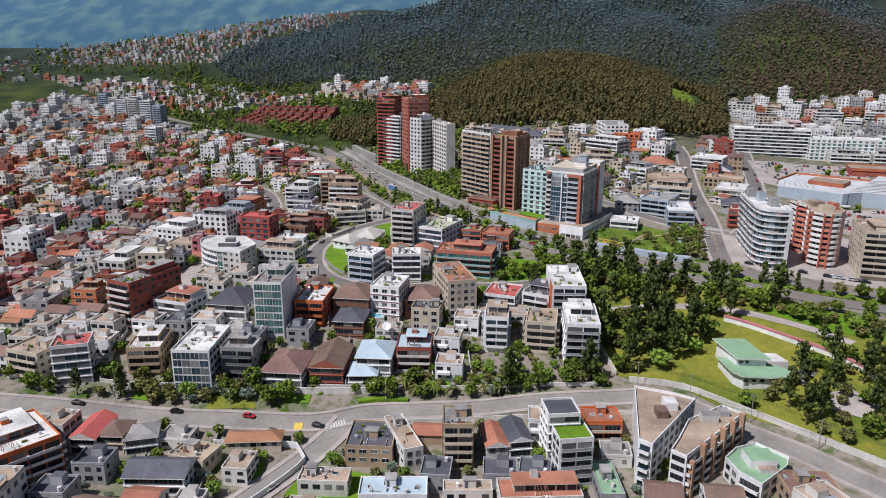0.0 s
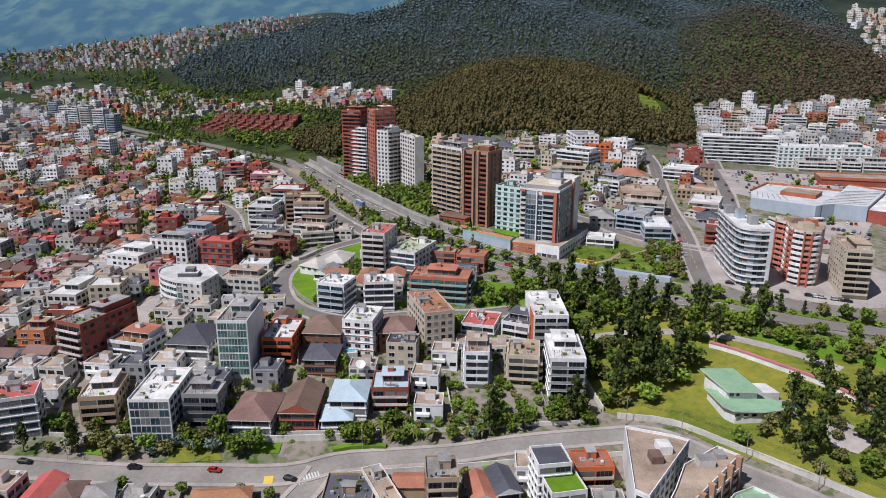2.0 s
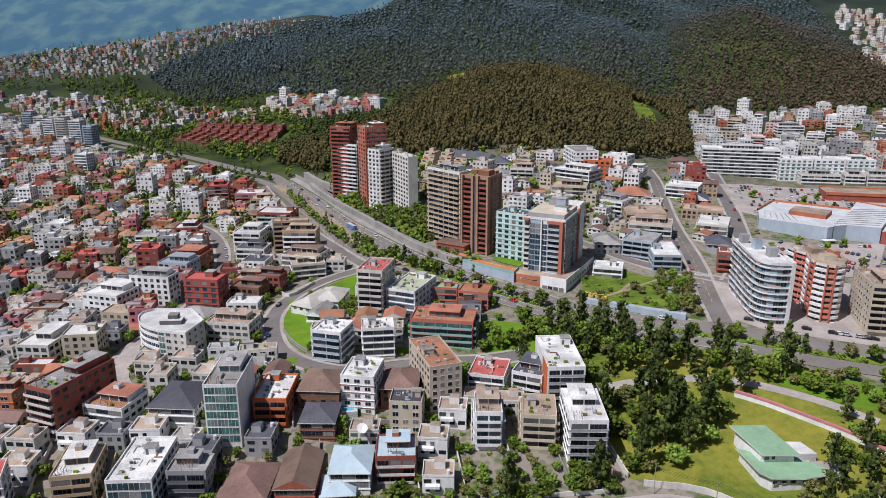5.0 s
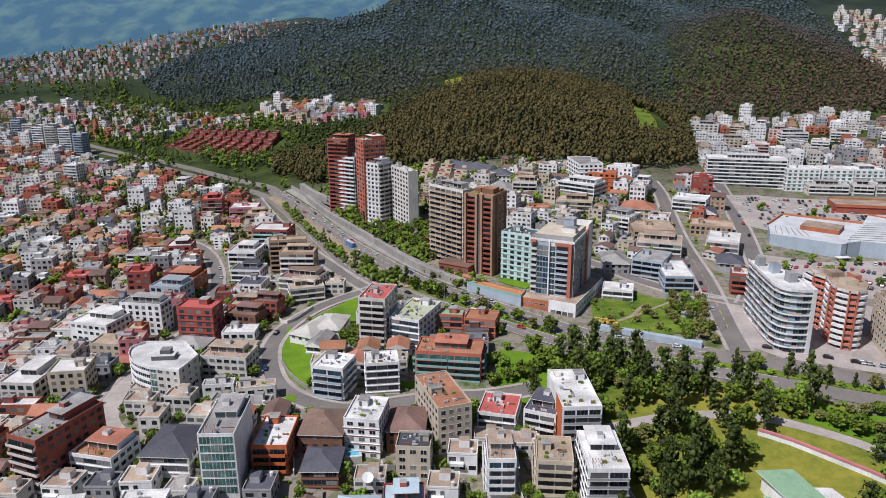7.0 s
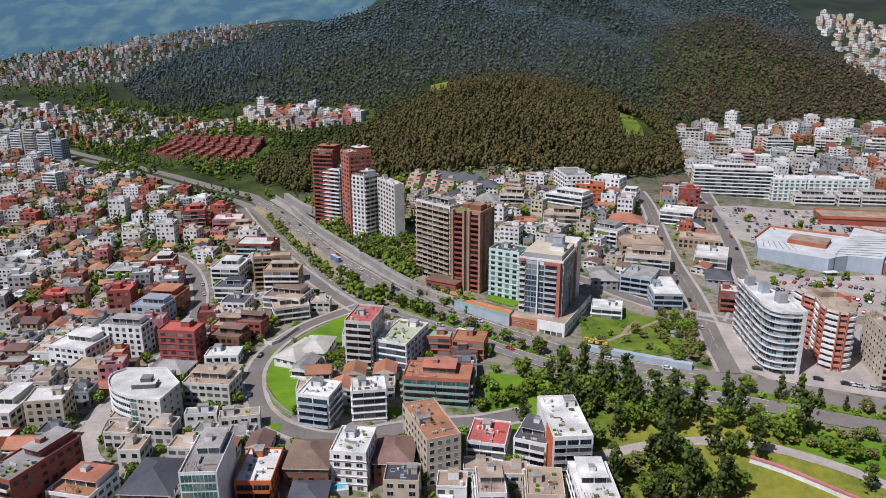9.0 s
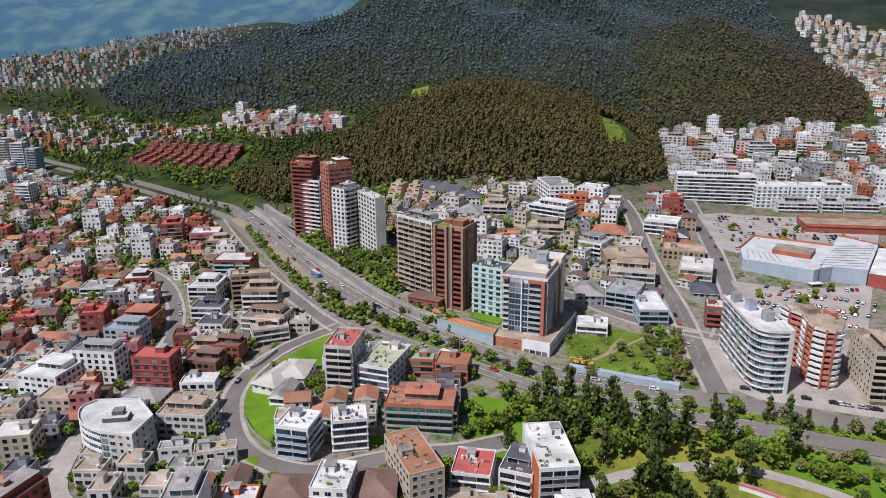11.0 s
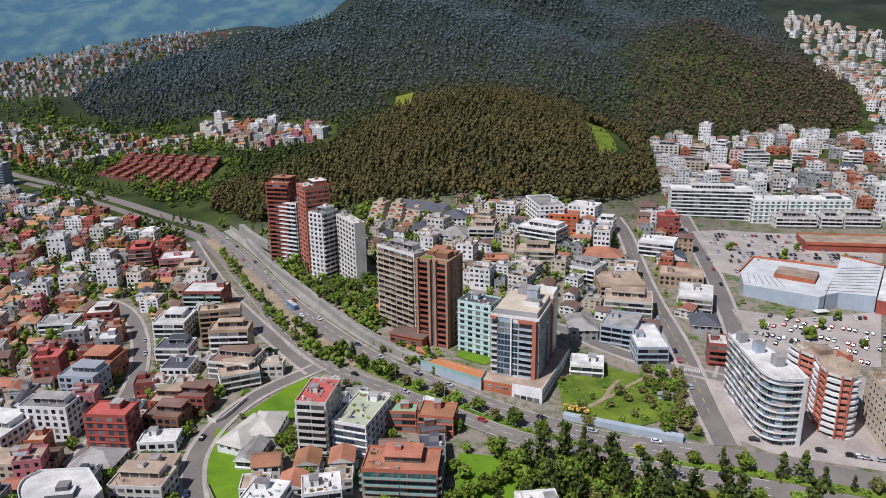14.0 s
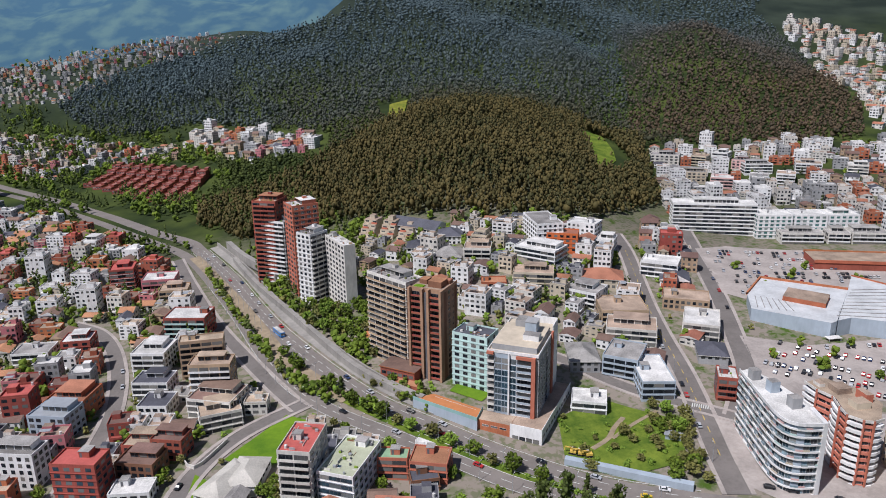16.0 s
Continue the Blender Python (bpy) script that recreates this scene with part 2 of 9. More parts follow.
# ---- the lie of the land ----
NEAR_SPOTS = [
    (-40, 223, -3), (-90, 170, -8), (40, 150, -8), (64, 241, 3), (135, 262, 8), (150, 236, 8),
    (76, 276, 8), (-22, 229, -1), (-64, 241, 1), (-100, 242, 1), (-20, 242, 1.5), (15, 256, 3),
    (32, 249, 4), (52, 252, 4), (-126, 273, 12), (-75, 266, 12), (-6, 284, 9.5), (-110, 225, -1),
    (171, 302, 13), (-26, 283, 10.5), (40, 300, 10), (-50, 335, 18), (-45, 314, 17), (-115, 324, 14),
    (-165, 285, 12), (113, 368, 19), (148, 338, 18.5), (58, 410, 22), (122, 406, 19), (150, 405, 22),
]
MIDDLE_SPOTS = [
    (-74, 400, 17), (-20, 380, 19), (20, 440, 22), (-10, 490, 22), (-73, 660, 19), (-230, 909, 17),
    (-130, 587, 13), (-160, 420, 10), (-240, 685, 10), (-340, 757, 10), (215, 450, 24), (300, 540, 26),
    (240, 556, 30), (386, 606, 29), (172, 518, 30), (106, 565, 48), (40, 560, 34), (0, 600, 28),
    (90, 600, 47), (253, 663, 34), (280, 690, 34), (370, 704, 30), (345, 749, 34), (310, 811, 46),
    (485, 806, 56), (288, 893, 60), (112, 775, 78), (200, 720, 62), (20, 700, 45), (-40, 800, 36),
]
FAR_SPOTS = [
    (-126, 918, 30), (-283, 1094, 22), (-45, 942, 58), (22, 952, 66), (67, 942, 82), (96, 1065, 88),
    (481, 1057, 80), (532, 941, 70), (742, 1205, 98), (-346, 1134, 32), (-263, 1233, 58), (-200, 1281, 80),
    (-240, 1380, 112), (-370, 1560, 152), (519, 1496, 165), (575, 1266, 145), (815, 1418, 170), (-700, 1000, 20),
    (-900, 1600, 90), (-500, 1900, 180), (0, 1700, 215), (300, 1900, 300), (900, 1900, 300), (1200, 1200, 150),
    (900, 700, 60), (500, 350, 22), (-500, 400, 0), (0, -100, -12), (-400, 0, -10), (400, 0, 5),
]
SPOTS = np.array(NEAR_SPOTS + MIDDLE_SPOTS + FAR_SPOTS, float)
SOFT = 20.0


def fit_land(p):
    n = len(p)
    r = np.sqrt(((p[:, None, :2] - p[None, :, :2]) ** 2).sum(2) + SOFT ** 2)
    a = np.zeros((n + 3, n + 3))
    a[:n, :n] = r - np.eye(n) * 4.0
    a[:n, n], a[:n, n + 1:] = 1, p[:, :2]
    a[n:, :n] = a[:n, n:].T
    return np.linalg.solve(a, np.r_[p[:, 2], 0, 0, 0])


LAND = fit_land(SPOTS)


def heights(x, y):
    x, y = np.asarray(x, float), np.asarray(y, float)
    n, z = len(SPOTS), np.zeros(x.shape)
    for k in range(n):
        z += LAND[k] * np.sqrt((x - SPOTS[k, 0]) ** 2 + (y - SPOTS[k, 1]) ** 2 + SOFT ** 2)
    return z + LAND[n] + LAND[n + 1] * x + LAND[n + 2] * y


def ground_at(x, y):
    return float(heights(np.array([x]), np.array([y]))[0] + MOUNTAIN(x, y))


# ---- mesh helpers ----
class Mesh:
    """Boxes, prisms and quads gathered into one mesh, with a material for each face."""

    def __init__(self):
        self.v, self.f, self.m, self.mats = [], [], [], []

    def slot(self, mat):
        if mat not in self.mats:
            self.mats.append(mat)
        return self.mats.index(mat)

    def face(self, pts, mat):
        k = len(self.v)
        self.v += [tuple(p) for p in pts]
        self.f.append(tuple(range(k, k + len(pts))))
        self.m.append(self.slot(mat))

    def box(self, x0, x1, y0, y1, z0, z1, mat, top=None):
        k = len(self.v)
        self.v += [(x0, y0, z0), (x1, y0, z0), (x1, y1, z0), (x0, y1, z0), (x0, y0, z1), (x1, y0, z1), (x1, y1, z1), (x0, y1, z1)]
        s = self.slot(mat)
        for q in ((0, 1, 5, 4), (1, 2, 6, 5), (2, 3, 7, 6), (3, 0, 4, 7), (3, 2, 1, 0)):
            self.f.append(tuple(k + i for i in q))
            self.m.append(s)
        self.f.append((k + 4, k + 5, k + 6, k + 7))
        self.m.append(self.slot(top or mat))

    def prism(self, outline, z0, z1, mat, top=None):
        n, k = len(outline), len(self.v)
        self.v += [(x, y, z0) for x, y in outline] + [(x, y, z1) for x, y in outline]
        s = self.slot(mat)
        for i in range(n):
            j = (i + 1) % n
            self.f.append((k + i, k + j, k + n + j, k + n + i))
            self.m.append(s)
        self.f.append(tuple(k + n + i for i in range(n)))
        self.m.append(self.slot(top or mat))
        self.f.append(tuple(k + i for i in reversed(range(n))))
        self.m.append(s)

    def slab(self, at, x0, x1, y0, y1, z0, z1, mat):
        k = len(self.v)
        self.v += [tuple(at @ Vector(q)) for q in ((x0, y0, z0), (x1, y0, z0), (x1, y1, z0), (x0, y1, z0), (x0, y0, z1), (x1, y0, z1), (x1, y1, z1), (x0, y1, z1))]
        s = self.slot(mat)
        for q in ((0, 1, 5, 4), (1, 2, 6, 5), (3, 0, 4, 7), (3, 2, 1, 0), (4, 5, 6, 7)):
            self.f.append(tuple(k + i for i in q))
            self.m.append(s)

    def tube(self, cx, cy, r, z0, z1, mat, n=10, r2=None):
        r2 = r if r2 is None else r2
        k = len(self.v)
        for q, z in ((r, z0), (r2, z1)):
            self.v += [(cx + q * math.cos(6.2832 * i / n), cy + q * math.sin(6.2832 * i / n), z) for i in range(n)]
        s = self.slot(mat)
        for i in range(n):
            j = (i + 1) % n
            self.f.append((k + i, k + j, k + n + j, k + n + i))
            self.m.append(s)
        self.f.append(tuple(k + n + i for i in range(n)))
        self.m.append(s)

    def data(self, name):
        me = bpy.data.meshes.new(name)
        me.from_pydata(self.v, [], self.f)
        for q in self.mats:
            me.materials.append(MATS[q])
        me.polygons.foreach_set("material_index", self.m)
        me.update()
        return me


def part(name, mesh, parent, at=None, label=""):
    ob = new(name, mesh.data(name) if isinstance(mesh, Mesh) else mesh)
    ob.parent = parent
    if at is not None:
        ob.matrix_local = at
    return tagged(ob, label) if label else ob


# ---- windows and balconies, shared ----
PANES, BALCONIES = {}, {}


def window_mesh(w, h, glass, frame_mat):
    key = (round(w, 1), round(h, 1), glass, frame_mat)
    if key not in PANES:
        w, h = key[0], key[1]
        m = Mesh()
        e, t = 0.07, 0.09
        n = max(1, round(w / 1.35)) if w > 1.7 else 1
        cols = [-w / 2]
        for i in range(n):
            cols += [-w / 2 + w * i / n + (e if i == 0 else 0.035), -w / 2 + w * (i + 1) / n - (e if i == n - 1 else 0.035)]
        cols.append(w / 2)
        rows = [0, e, h - e, h]
        k = len(cols)
        m.v += [(x, -t, z) for z in rows for x in cols]
        fm, gm = m.slot(frame_mat), m.slot(glass)
        for r in range(3):
            for c in range(k - 1):
                q = [r * k + c, r * k + c + 1, (r + 1) * k + c + 1, (r + 1) * k + c]
                if r == 1 and c % 2 == 1:
                    s = len(m.v)
                    m.v += [(m.v[i][0], -0.03, m.v[i][2]) for i in q]
                    for i in range(4):
                        j = (i + 1) % 4
                        m.f.append((q[i], q[j], s + j, s + i))
                        m.m.append(fm)
                    m.f.append((s, s + 1, s + 2, s + 3))
                    m.m.append(gm)
                else:
                    m.f.append(tuple(q))
                    m.m.append(fm)
        s = len(m.v)
        edge = [0, k - 1, 4 * k - 1, 3 * k]
        m.v += [(m.v[i][0], 0.0, m.v[i][2]) for i in edge]
        for i in range(4):
            j = (i + 1) % 4
            m.f.append((edge[j], edge[i], s + i, s + j))
            m.m.append(fm)
        PANES[key] = m.data("window")
    return PANES[key]


def balcony_mesh(w, out, mat, low):
    key = (round(w, 1), out, mat, low)
    if key not in BALCONIES:
        m = Mesh()
        w = key[0]
        m.box(-w / 2, w / 2, -out, 0, -0.2, 0, mat)
        rail = 0.95
        m.box(-w / 2, w / 2, -out, -out + 0.12, 0, rail, low)
        m.box(-w / 2, -w / 2 + 0.12, -out + 0.12, 0, 0, rail, low)
        m.box(w / 2 - 0.12, w / 2, -out + 0.12, 0, 0, rail, low)
        BALCONIES[key] = m.data("balcony")
    return BALCONIES[key]


def roof_extras(root, rng, w, d, z, taken):
    """Pipes, cooling units, planters and low partitions spread over a roof terrace."""
    m = Mesh()
    for i in range(max(4, int(w * d / 16))):
        x, y = rng.uniform(0.8, w - 2.2), rng.uniform(0.8, d - 2.2)
        if taken and taken[0] - 2.4 < x < taken[1] + 0.5 and taken[2] - 2.4 < y < taken[3] + 0.5:
            continue
        k = rng.random()
        if k < 0.3:
            a, b, c = rng.uniform(0.5, 1.3), rng.uniform(0.5, 1.0), rng.uniform(0.4, 1.0)
            m.box(x, x + a, y, y + b, z, z + c, rng.choice(("metal", "darkgrey", "roof_white", "grey")))
        elif k < 0.5:
            a = min(rng.uniform(1.5, 4), w - 0.5 - x)
            m.box(x, x + a, y, y + 0.14, z, z + rng.uniform(0.15, 1.1), rng.choice(("offwhite", "grey", "brown")))
        elif k < 0.7:
            b = min(rng.uniform(1.5, 4), d - 0.5 - y)
            m.box(x, x + 0.14, y, y + b, z, z + rng.uniform(0.15, 1.1), rng.choice(("offwhite", "grey", "tan")))
        elif k < 0.88:
            m.box(x, x + rng.uniform(0.8, 1.6), y, y + 0.7, z, z + rng.uniform(0.5, 1.0), rng.choice(("leaf_mid", "leaf_light", "leaf_olive")))
        else:
            m.tube(x + 0.4, y + 0.4, 0.35, z, z + 0.9, rng.choice(("roof_white", "darkgrey")), 8)
    if m.f:
        tagged(part("roof_equipment", m, root), kind="stuff")


def roof_clutter(root, rng, w, d, z, wall, near):
    """Stair head, water tank, ducts and a skylight on a flat roof."""
    if w < 5 or d < 5:
        return
    m = Mesh()
    sw, sd, sh = min(w * 0.4, rng.uniform(3, 4.5)), min(d * 0.4, rng.uniform(3, 4.5)), rng.uniform(2.2, 2.8)
    sx, sy = rng.uniform(0.8, w - sw - 0.8), rng.uniform(d * 0.35, max(d * 0.36, d - sd - 0.8))
    m.box(sx, sx + sw, sy, sy + sd, z, z + sh, wall, "roof_grey")
    m.box(sx - 0.15, sx + sw + 0.15, sy - 0.15, sy + sd + 0.15, z + sh, z + sh + 0.18, "roof_grey")
    m.box(sx + 0.4, sx + 1.3, sy - 0.03, sy, z, z + 2.0, "darkgrey")
    part("stair_head", m, root)
    if not near:
        return
    for i in range(rng.randint(1, 3)):
        m = Mesh()
        x, y = rng.uniform(1, w - 2), rng.uniform(1, d - 2)
        if sx - 1.4 < x < sx + sw + 0.3 and sy - 1.4 < y < sy + sd + 0.3:
            continue
        k = rng.random()
        if k < 0.4:
            m.tube(x + 0.6, y + 0.6, 0.6, z, z + 1.3, "roof_white", 10)
            m.tube(x + 0.6, y + 0.6, 0.6, z + 1.3, z + 1.5, "roof_white", 10, 0.25)
            part("water_tank", m, root)
        elif k < 0.75:
            m.box(x, x + 1.2, y, y + 0.8, z + 0.15, z + 0.95, "metal")
            m.box(x + 0.1, x + 1.1, y + 0.1, y + 0.7, z, z + 0.15, "darkgrey")
            part("ventilation_unit", m, root)
        else:
            m.box(x, x + 1.6, y, y + 1.6, z, z + 0.3, "roof_white")
            m.face([(x + 0.1, y + 0.1, z + 0.31), (x + 1.5, y + 0.1, z + 0.31), (x + 1.5, y + 1.5, z + 0.31), (x + 0.1, y + 1.5, z + 0.31)], "glass_blue")
            part("skylight", m, root)


class Spots:
    """Round spots on the plan, found again by the cell of the plan that they lie in."""

    def __init__(self):
        self.every, self.cells = [], {}

    def append(self, q):
        self.every.append(q)
        self.cells.setdefault((int(q[0] // 40), int(q[1] // 40)), []).append(q)

    def extend(self, many):
        for q in many:
            self.append(q)

    def near(self, x, y):
        i, j = int(x // 40), int(y // 40)
        return [q for a in (i - 1, i, i + 1) for b in (j - 1, j, j + 1) for q in self.cells.get((a, b), ())]


BUILT, ROADS, FEET = Spots(), Spots(), []


def clear_of(x, y):
    """How far a spot lies from the nearest building footprint or roadway."""
    best = 99.0
    for fx, fy, ca, sa, w, d in FEET:
        dx, dy = x - fx, y - fy
        if dx * dx + dy * dy > 4000:
            continue
        u, v = dx * ca + dy * sa, dy * ca - dx * sa
        a, b = max(-u, u - w), max(-v, v - d)
        best = min(best, math.hypot(max(a, 0), max(b, 0)) if a > 0 or b > 0 else max(a, b))
    for a, b, r in ROADS.near(x, y):
        if abs(x - a) < 20 and abs(y - b) < 20:
            best = min(best, math.hypot(x - a, y - b) - r - 1.2)
    return best



SIDES = {"front": lambda w, d: (pose(0, 0, 0), w), "right": lambda w, d: (pose(w, 0, 0, 0, 0, 90), d),
         "back": lambda w, d: (pose(w, d, 0, 0, 0, 180), w), "left": lambda w, d: (pose(0, d, 0, 0, 0, -90), d)}


def faces_path(root, at, width):
    """Whether a side looks towards any stretch of the air that the flight takes."""
    m = root.matrix_basis @ at
    n, c = m.to_3x3() @ Vector((0, -1, 0)), m @ Vector((width / 2, 0, 0))
    return any(n.x * (x - c.x) + n.y * (y - c.y) > 0 for x, y in ((0, 0), (-14, 65), (0, 134)))


def facade(root, style, at, width, z0, z1, storey, wall, low, glass, far, rng):
    """Windows and balconies of one side, from the roof down to the ground."""
    far = far or not faces_path(root, at, width)
    if width < 2.5 or style == "blind":
        return
    frame_mat = "darkgrey" if style in ("band", "balcony") or wall in ("brick", "brown", "orange", "darkgrey") or rng.random() < 0.55 else "roof_white"
    bay = {"punch": 3.3, "band": 4.4, "balcony": 5.0, "glass": 3.2, "pair": 4.4}[style]
    tall, wide = rng.choice((1.4, 1.6, 1.8)), rng.choice((0.5, 0.6, 0.68))
    n = max(1, round((width - 0.8) / bay))
    bay = (width - 0.8) / n
    rows = max(1, int((z1 - z0 + 0.6) / storey))
    joined = Mesh() if far else None
    for r in range(rows):
        z = z1 - (r + 1) * storey
        for i in range(n):
            x = 0.4 + bay * (i + 0.5)
            if style == "punch":
                ww, wh, zz = bay * wide, tall, z + 2.45 - tall
            elif style == "band":
                ww, wh, zz = bay - 0.12, 1.7, z + 0.8
            elif style == "glass":
                ww, wh, zz = bay - 0.08, storey - 0.35, z + 0.15
            elif style == "pair":
                ww, wh, zz = bay * 0.55, 1.6, z + 0.8
            else:
                ww, wh, zz = bay - 0.5, 2.2, z + 0.05
            if zz < z0 - 1.5 or (style == "punch" and rng.random() < 0.06):
                continue
            if far:
                m = at @ Matrix.Translation((x, -0.04, zz))
                e = ww / 2
                joined.face([m @ Vector(q) for q in ((-e, 0, 0), (e, 0, 0), (e, 0, wh), (-e, 0, wh))], glass)
            else:
                part("window", window_mesh(ww, wh, glass, frame_mat), root, at @ Matrix.Translation((x, 0, zz)))
        if style == "balcony" and z > z0 - 0.5:
            if far:
                pts = [(0.3, -1.1), (width - 0.3, -1.1), (width - 0.3, 0), (0.3, 0)]
                for za, zb in ((z - 0.2, z + 0.9),):
                    for (xa, ya), (xb, yb) in zip(pts, pts[1:]):
                        joined.face([at @ Vector(q) for q in ((xa, ya, za), (xb, yb, za), (xb, yb, zb), (xa, ya, zb))], low)
                    joined.face([at @ Vector((px_, py_, z)) for px_, py_ in pts], low)
            else:
                k = 1 if width < 15 else 2
                for j in range(k):
                    bw = (width - 0.6) / k - 0.3
                    part("balcony", balcony_mesh(bw, 1.2, wall, low), root, at @ Matrix.Translation((0.3 + (width - 0.6) / k * (j + 0.5), 0, z)))
    if far and joined.f:
        tagged(part("windows", joined, root), kind="stuff")


def block(x, y, rot, w, d, top, wall="white", roof="roof_grey", front="band", side="punch", low=None, glass="glass", storey=3.0,
          label="", cap="flat", near=True, fin=None, category="apartment building", name="apartment_building", group="", clutter=True, setback=0.0):
    """A building whose front left corner stands at x, y; top is the height of its roof deck or eaves above datum."""
    rng = random.Random(int(x * 7 + y * 13 + w * 31))
    ca, sa = math.cos(radians(rot)), math.sin(radians(rot))
    corners = [(x + ca * a - sa * b, y + sa * a + ca * b) for a, b in ((0, 0), (w, 0), (w, d), (0, d))]
    gz = [ground_at(*c) for c in corners]
    base = min(gz)
    BUILT.append((sum(c[0] for c in corners) / 4, sum(c[1] for c in corners) / 4, 0.5 * math.hypot(w, d)))
    FEET.append((x, y, ca, sa, w, d))
    root = new(name)
    root.matrix_world = pose(x, y, base, 0, 0, rot)
    h = top - base
    m = Mesh()
    rings, z0 = [(0, -1.5)], max(0.0, min(gz[0], gz[1]) - base)
    if side != "blind" and (front in ("band", "pair") or side in ("band", "pair")):
        for r in range(max(1, int((h - z0 + 0.6) / storey)), 0, -1):
            z = h - r * storey
            if z > z0 + 0.5:
                rings += [(0, z - 0.12), (0.26, z - 0.12), (0.26, z + 0.14), (0, z + 0.14)]
    p, t = 0.8, 0.25
    rings += [(0, h + p), (-t, h + p), (-t, h)] if cap == "flat" else [(0, h)]
    s, s2 = m.slot(wall), m.slot(low or wall)
    for i, (o, z) in enumerate(rings):
        m.v += [(-o, -o, z), (w + o, -o, z), (w + o, d + o, z), (-o, d + o, z)]
        for a in range(4 if i else 0):
            b = (a + 1) % 4
            m.f.append((4 * i - 4 + a, 4 * i - 4 + b, 4 * i + b, 4 * i + a))
            m.m.append(s2 if o > 0 else s)
    if cap != "flat":
        m.f.append(tuple(4 * (len(rings) - 1) + a for a in range(4)))
        m.m.append(s)
    body = m
    if cap == "flat":
        m = Mesh()
        m.box(0.26, w - 0.26, 0.26, d - 0.26, h - 0.3, h + 0.12, roof)
        part("roof", m, root)
        up = 0.0
        if clutter and h > 8 and w > 9 and d > 9 and rng.random() < 0.6:
            x0, x1, y0 = w * rng.uniform(0.08, 0.3), w * rng.uniform(0.7, 0.95), d * rng.uniform(0.35, 0.5)
            m = Mesh()
            m.box(x0, x1, y0, d - 0.6, h + 0.12, h + 2.7, wall, roof)
            m.box(x0 - 0.5, x1 + 0.4, y0 - 0.9, d - 0.4, h + 2.7, h + 2.9, wall, roof)
            pent = part("penthouse", m, root)
            n = max(1, int((x1 - x0) / 3))
            for i in range(n):
                part("window", window_mesh(round((x1 - x0) / n - 0.5, 1), 1.9, glass, "darkgrey"), pent, Matrix.Translation((x0 + (x1 - x0) * (i + 0.5) / n, y0, h + 0.3)))
            up = 2.78
        if clutter and near and w > 6 and d > 6:
            roof_extras(root, rng, w, d, h + 0.12, (x0, x1, y0, d) if up else None)
        if clutter and not up:
            roof_clutter(root, rng, w, d, h + 0.12, wall, near)
        elif clutter and near:
            m = Mesh()
            m.box(w * 0.4, w * 0.4 + 2.2, d * 0.6, d * 0.6 + 2.4, h + 2.9, h + 4.4, wall, "roof_grey")
            part("stair_head", m, root)
            m = Mesh()
            x0, y0 = w * rng.uniform(0.1, 0.5), 1.0
            for a in range(4):
                m.box(x0 + a * 0.9, x0 + a * 0.9 + 0.12, y0, y0 + 2.4, h + 2.3, h + 2.45, "brown")
            for a, b in ((x0, y0), (x0 + 2.7, y0), (x0, y0 + 2.3), (x0 + 2.7, y0 + 2.3)):
                m.box(a, a + 0.12, b, b + 0.12, h + 0.12, h + 2.3, "brown")
            part("pergola", m, root)
    else:
        m = Mesh()
        o, rise = 0.55, min(w, d) * 0.26
        e = [(-o, -o, h), (w + o, -o, h), (w + o, d + o, h), (-o, d + o, h)]
        if cap == "hip":
            q = min(w, d) / 2
            r1, r2 = ((q, d / 2, h + rise), (w - q, d / 2, h + rise)) if w >= d else ((w / 2, q, h + rise), (w / 2, d - q, h + rise))
        else:
            r1, r2 = ((-o, d / 2, h + rise), (w + o, d / 2, h + rise)) if w >= d else ((w / 2, -o, h + rise), (w / 2, d + o, h + rise))
        if w >= d:
            sides = [(e[0], e[1], r2, r1), (e[2], e[3], r1, r2), (e[1], e[2], r2), (e[3], e[0], r1)]
        else:
            sides = [(e[0], e[1], r1), (e[1], e[2], r2, r1), (e[2], e[3], r2), (e[3], e[0], r1, r2)]
        for s in sides:
            m.face(s, roof if (cap == "hip" or len(s) == 4) else wall)
        m.face(tuple(reversed(e)), wall)
        m.box(-o, w + o, -o - 0.06, -o + 0.04, h - 0.22, h, "offwhite")
        part("roof", m, root)
    low = low or wall
    for name_, st in (("front", front), ("right", side), ("left", side)):
        facade(root, st, *SIDES[name_](w, d), z0, h, storey, wall, low, glass, not near, rng)
    facade(root, "punch", *SIDES["back"](w, d), max(gz) - base, h, storey, wall, low, glass, True, rng)
    if fin:
        for side_ in ("front", "right", "left"):
            at, width = SIDES[side_](w, d)
            n = max(1, round(width / 7))
            for i in range(n):
                m, c = Mesh(), width * (i + 0.5) / n
                m.slab(at, c - 0.5, c + 0.5, -1.32, 0.0, z0, h + 1.0, fin)
                part("fin", m, root)
    part("wall", body, root)
    return tagged(root, label or "building", category, group)


# ---- ground ----
def spread(lo, hi, fine_lo, fine_hi, step):
    a = list(np.arange(fine_lo, fine_hi, step))
    q, s = fine_hi, step
    while q < hi:
        a.append(q)
        s *= 1.12
        q += s
    a.append(hi)
    q, s = fine_lo, step
    left = []
    while q > lo:
        s *= 1.12
        q -= s
        left.append(max(q, lo))
    return np.array(left[::-1] + a)


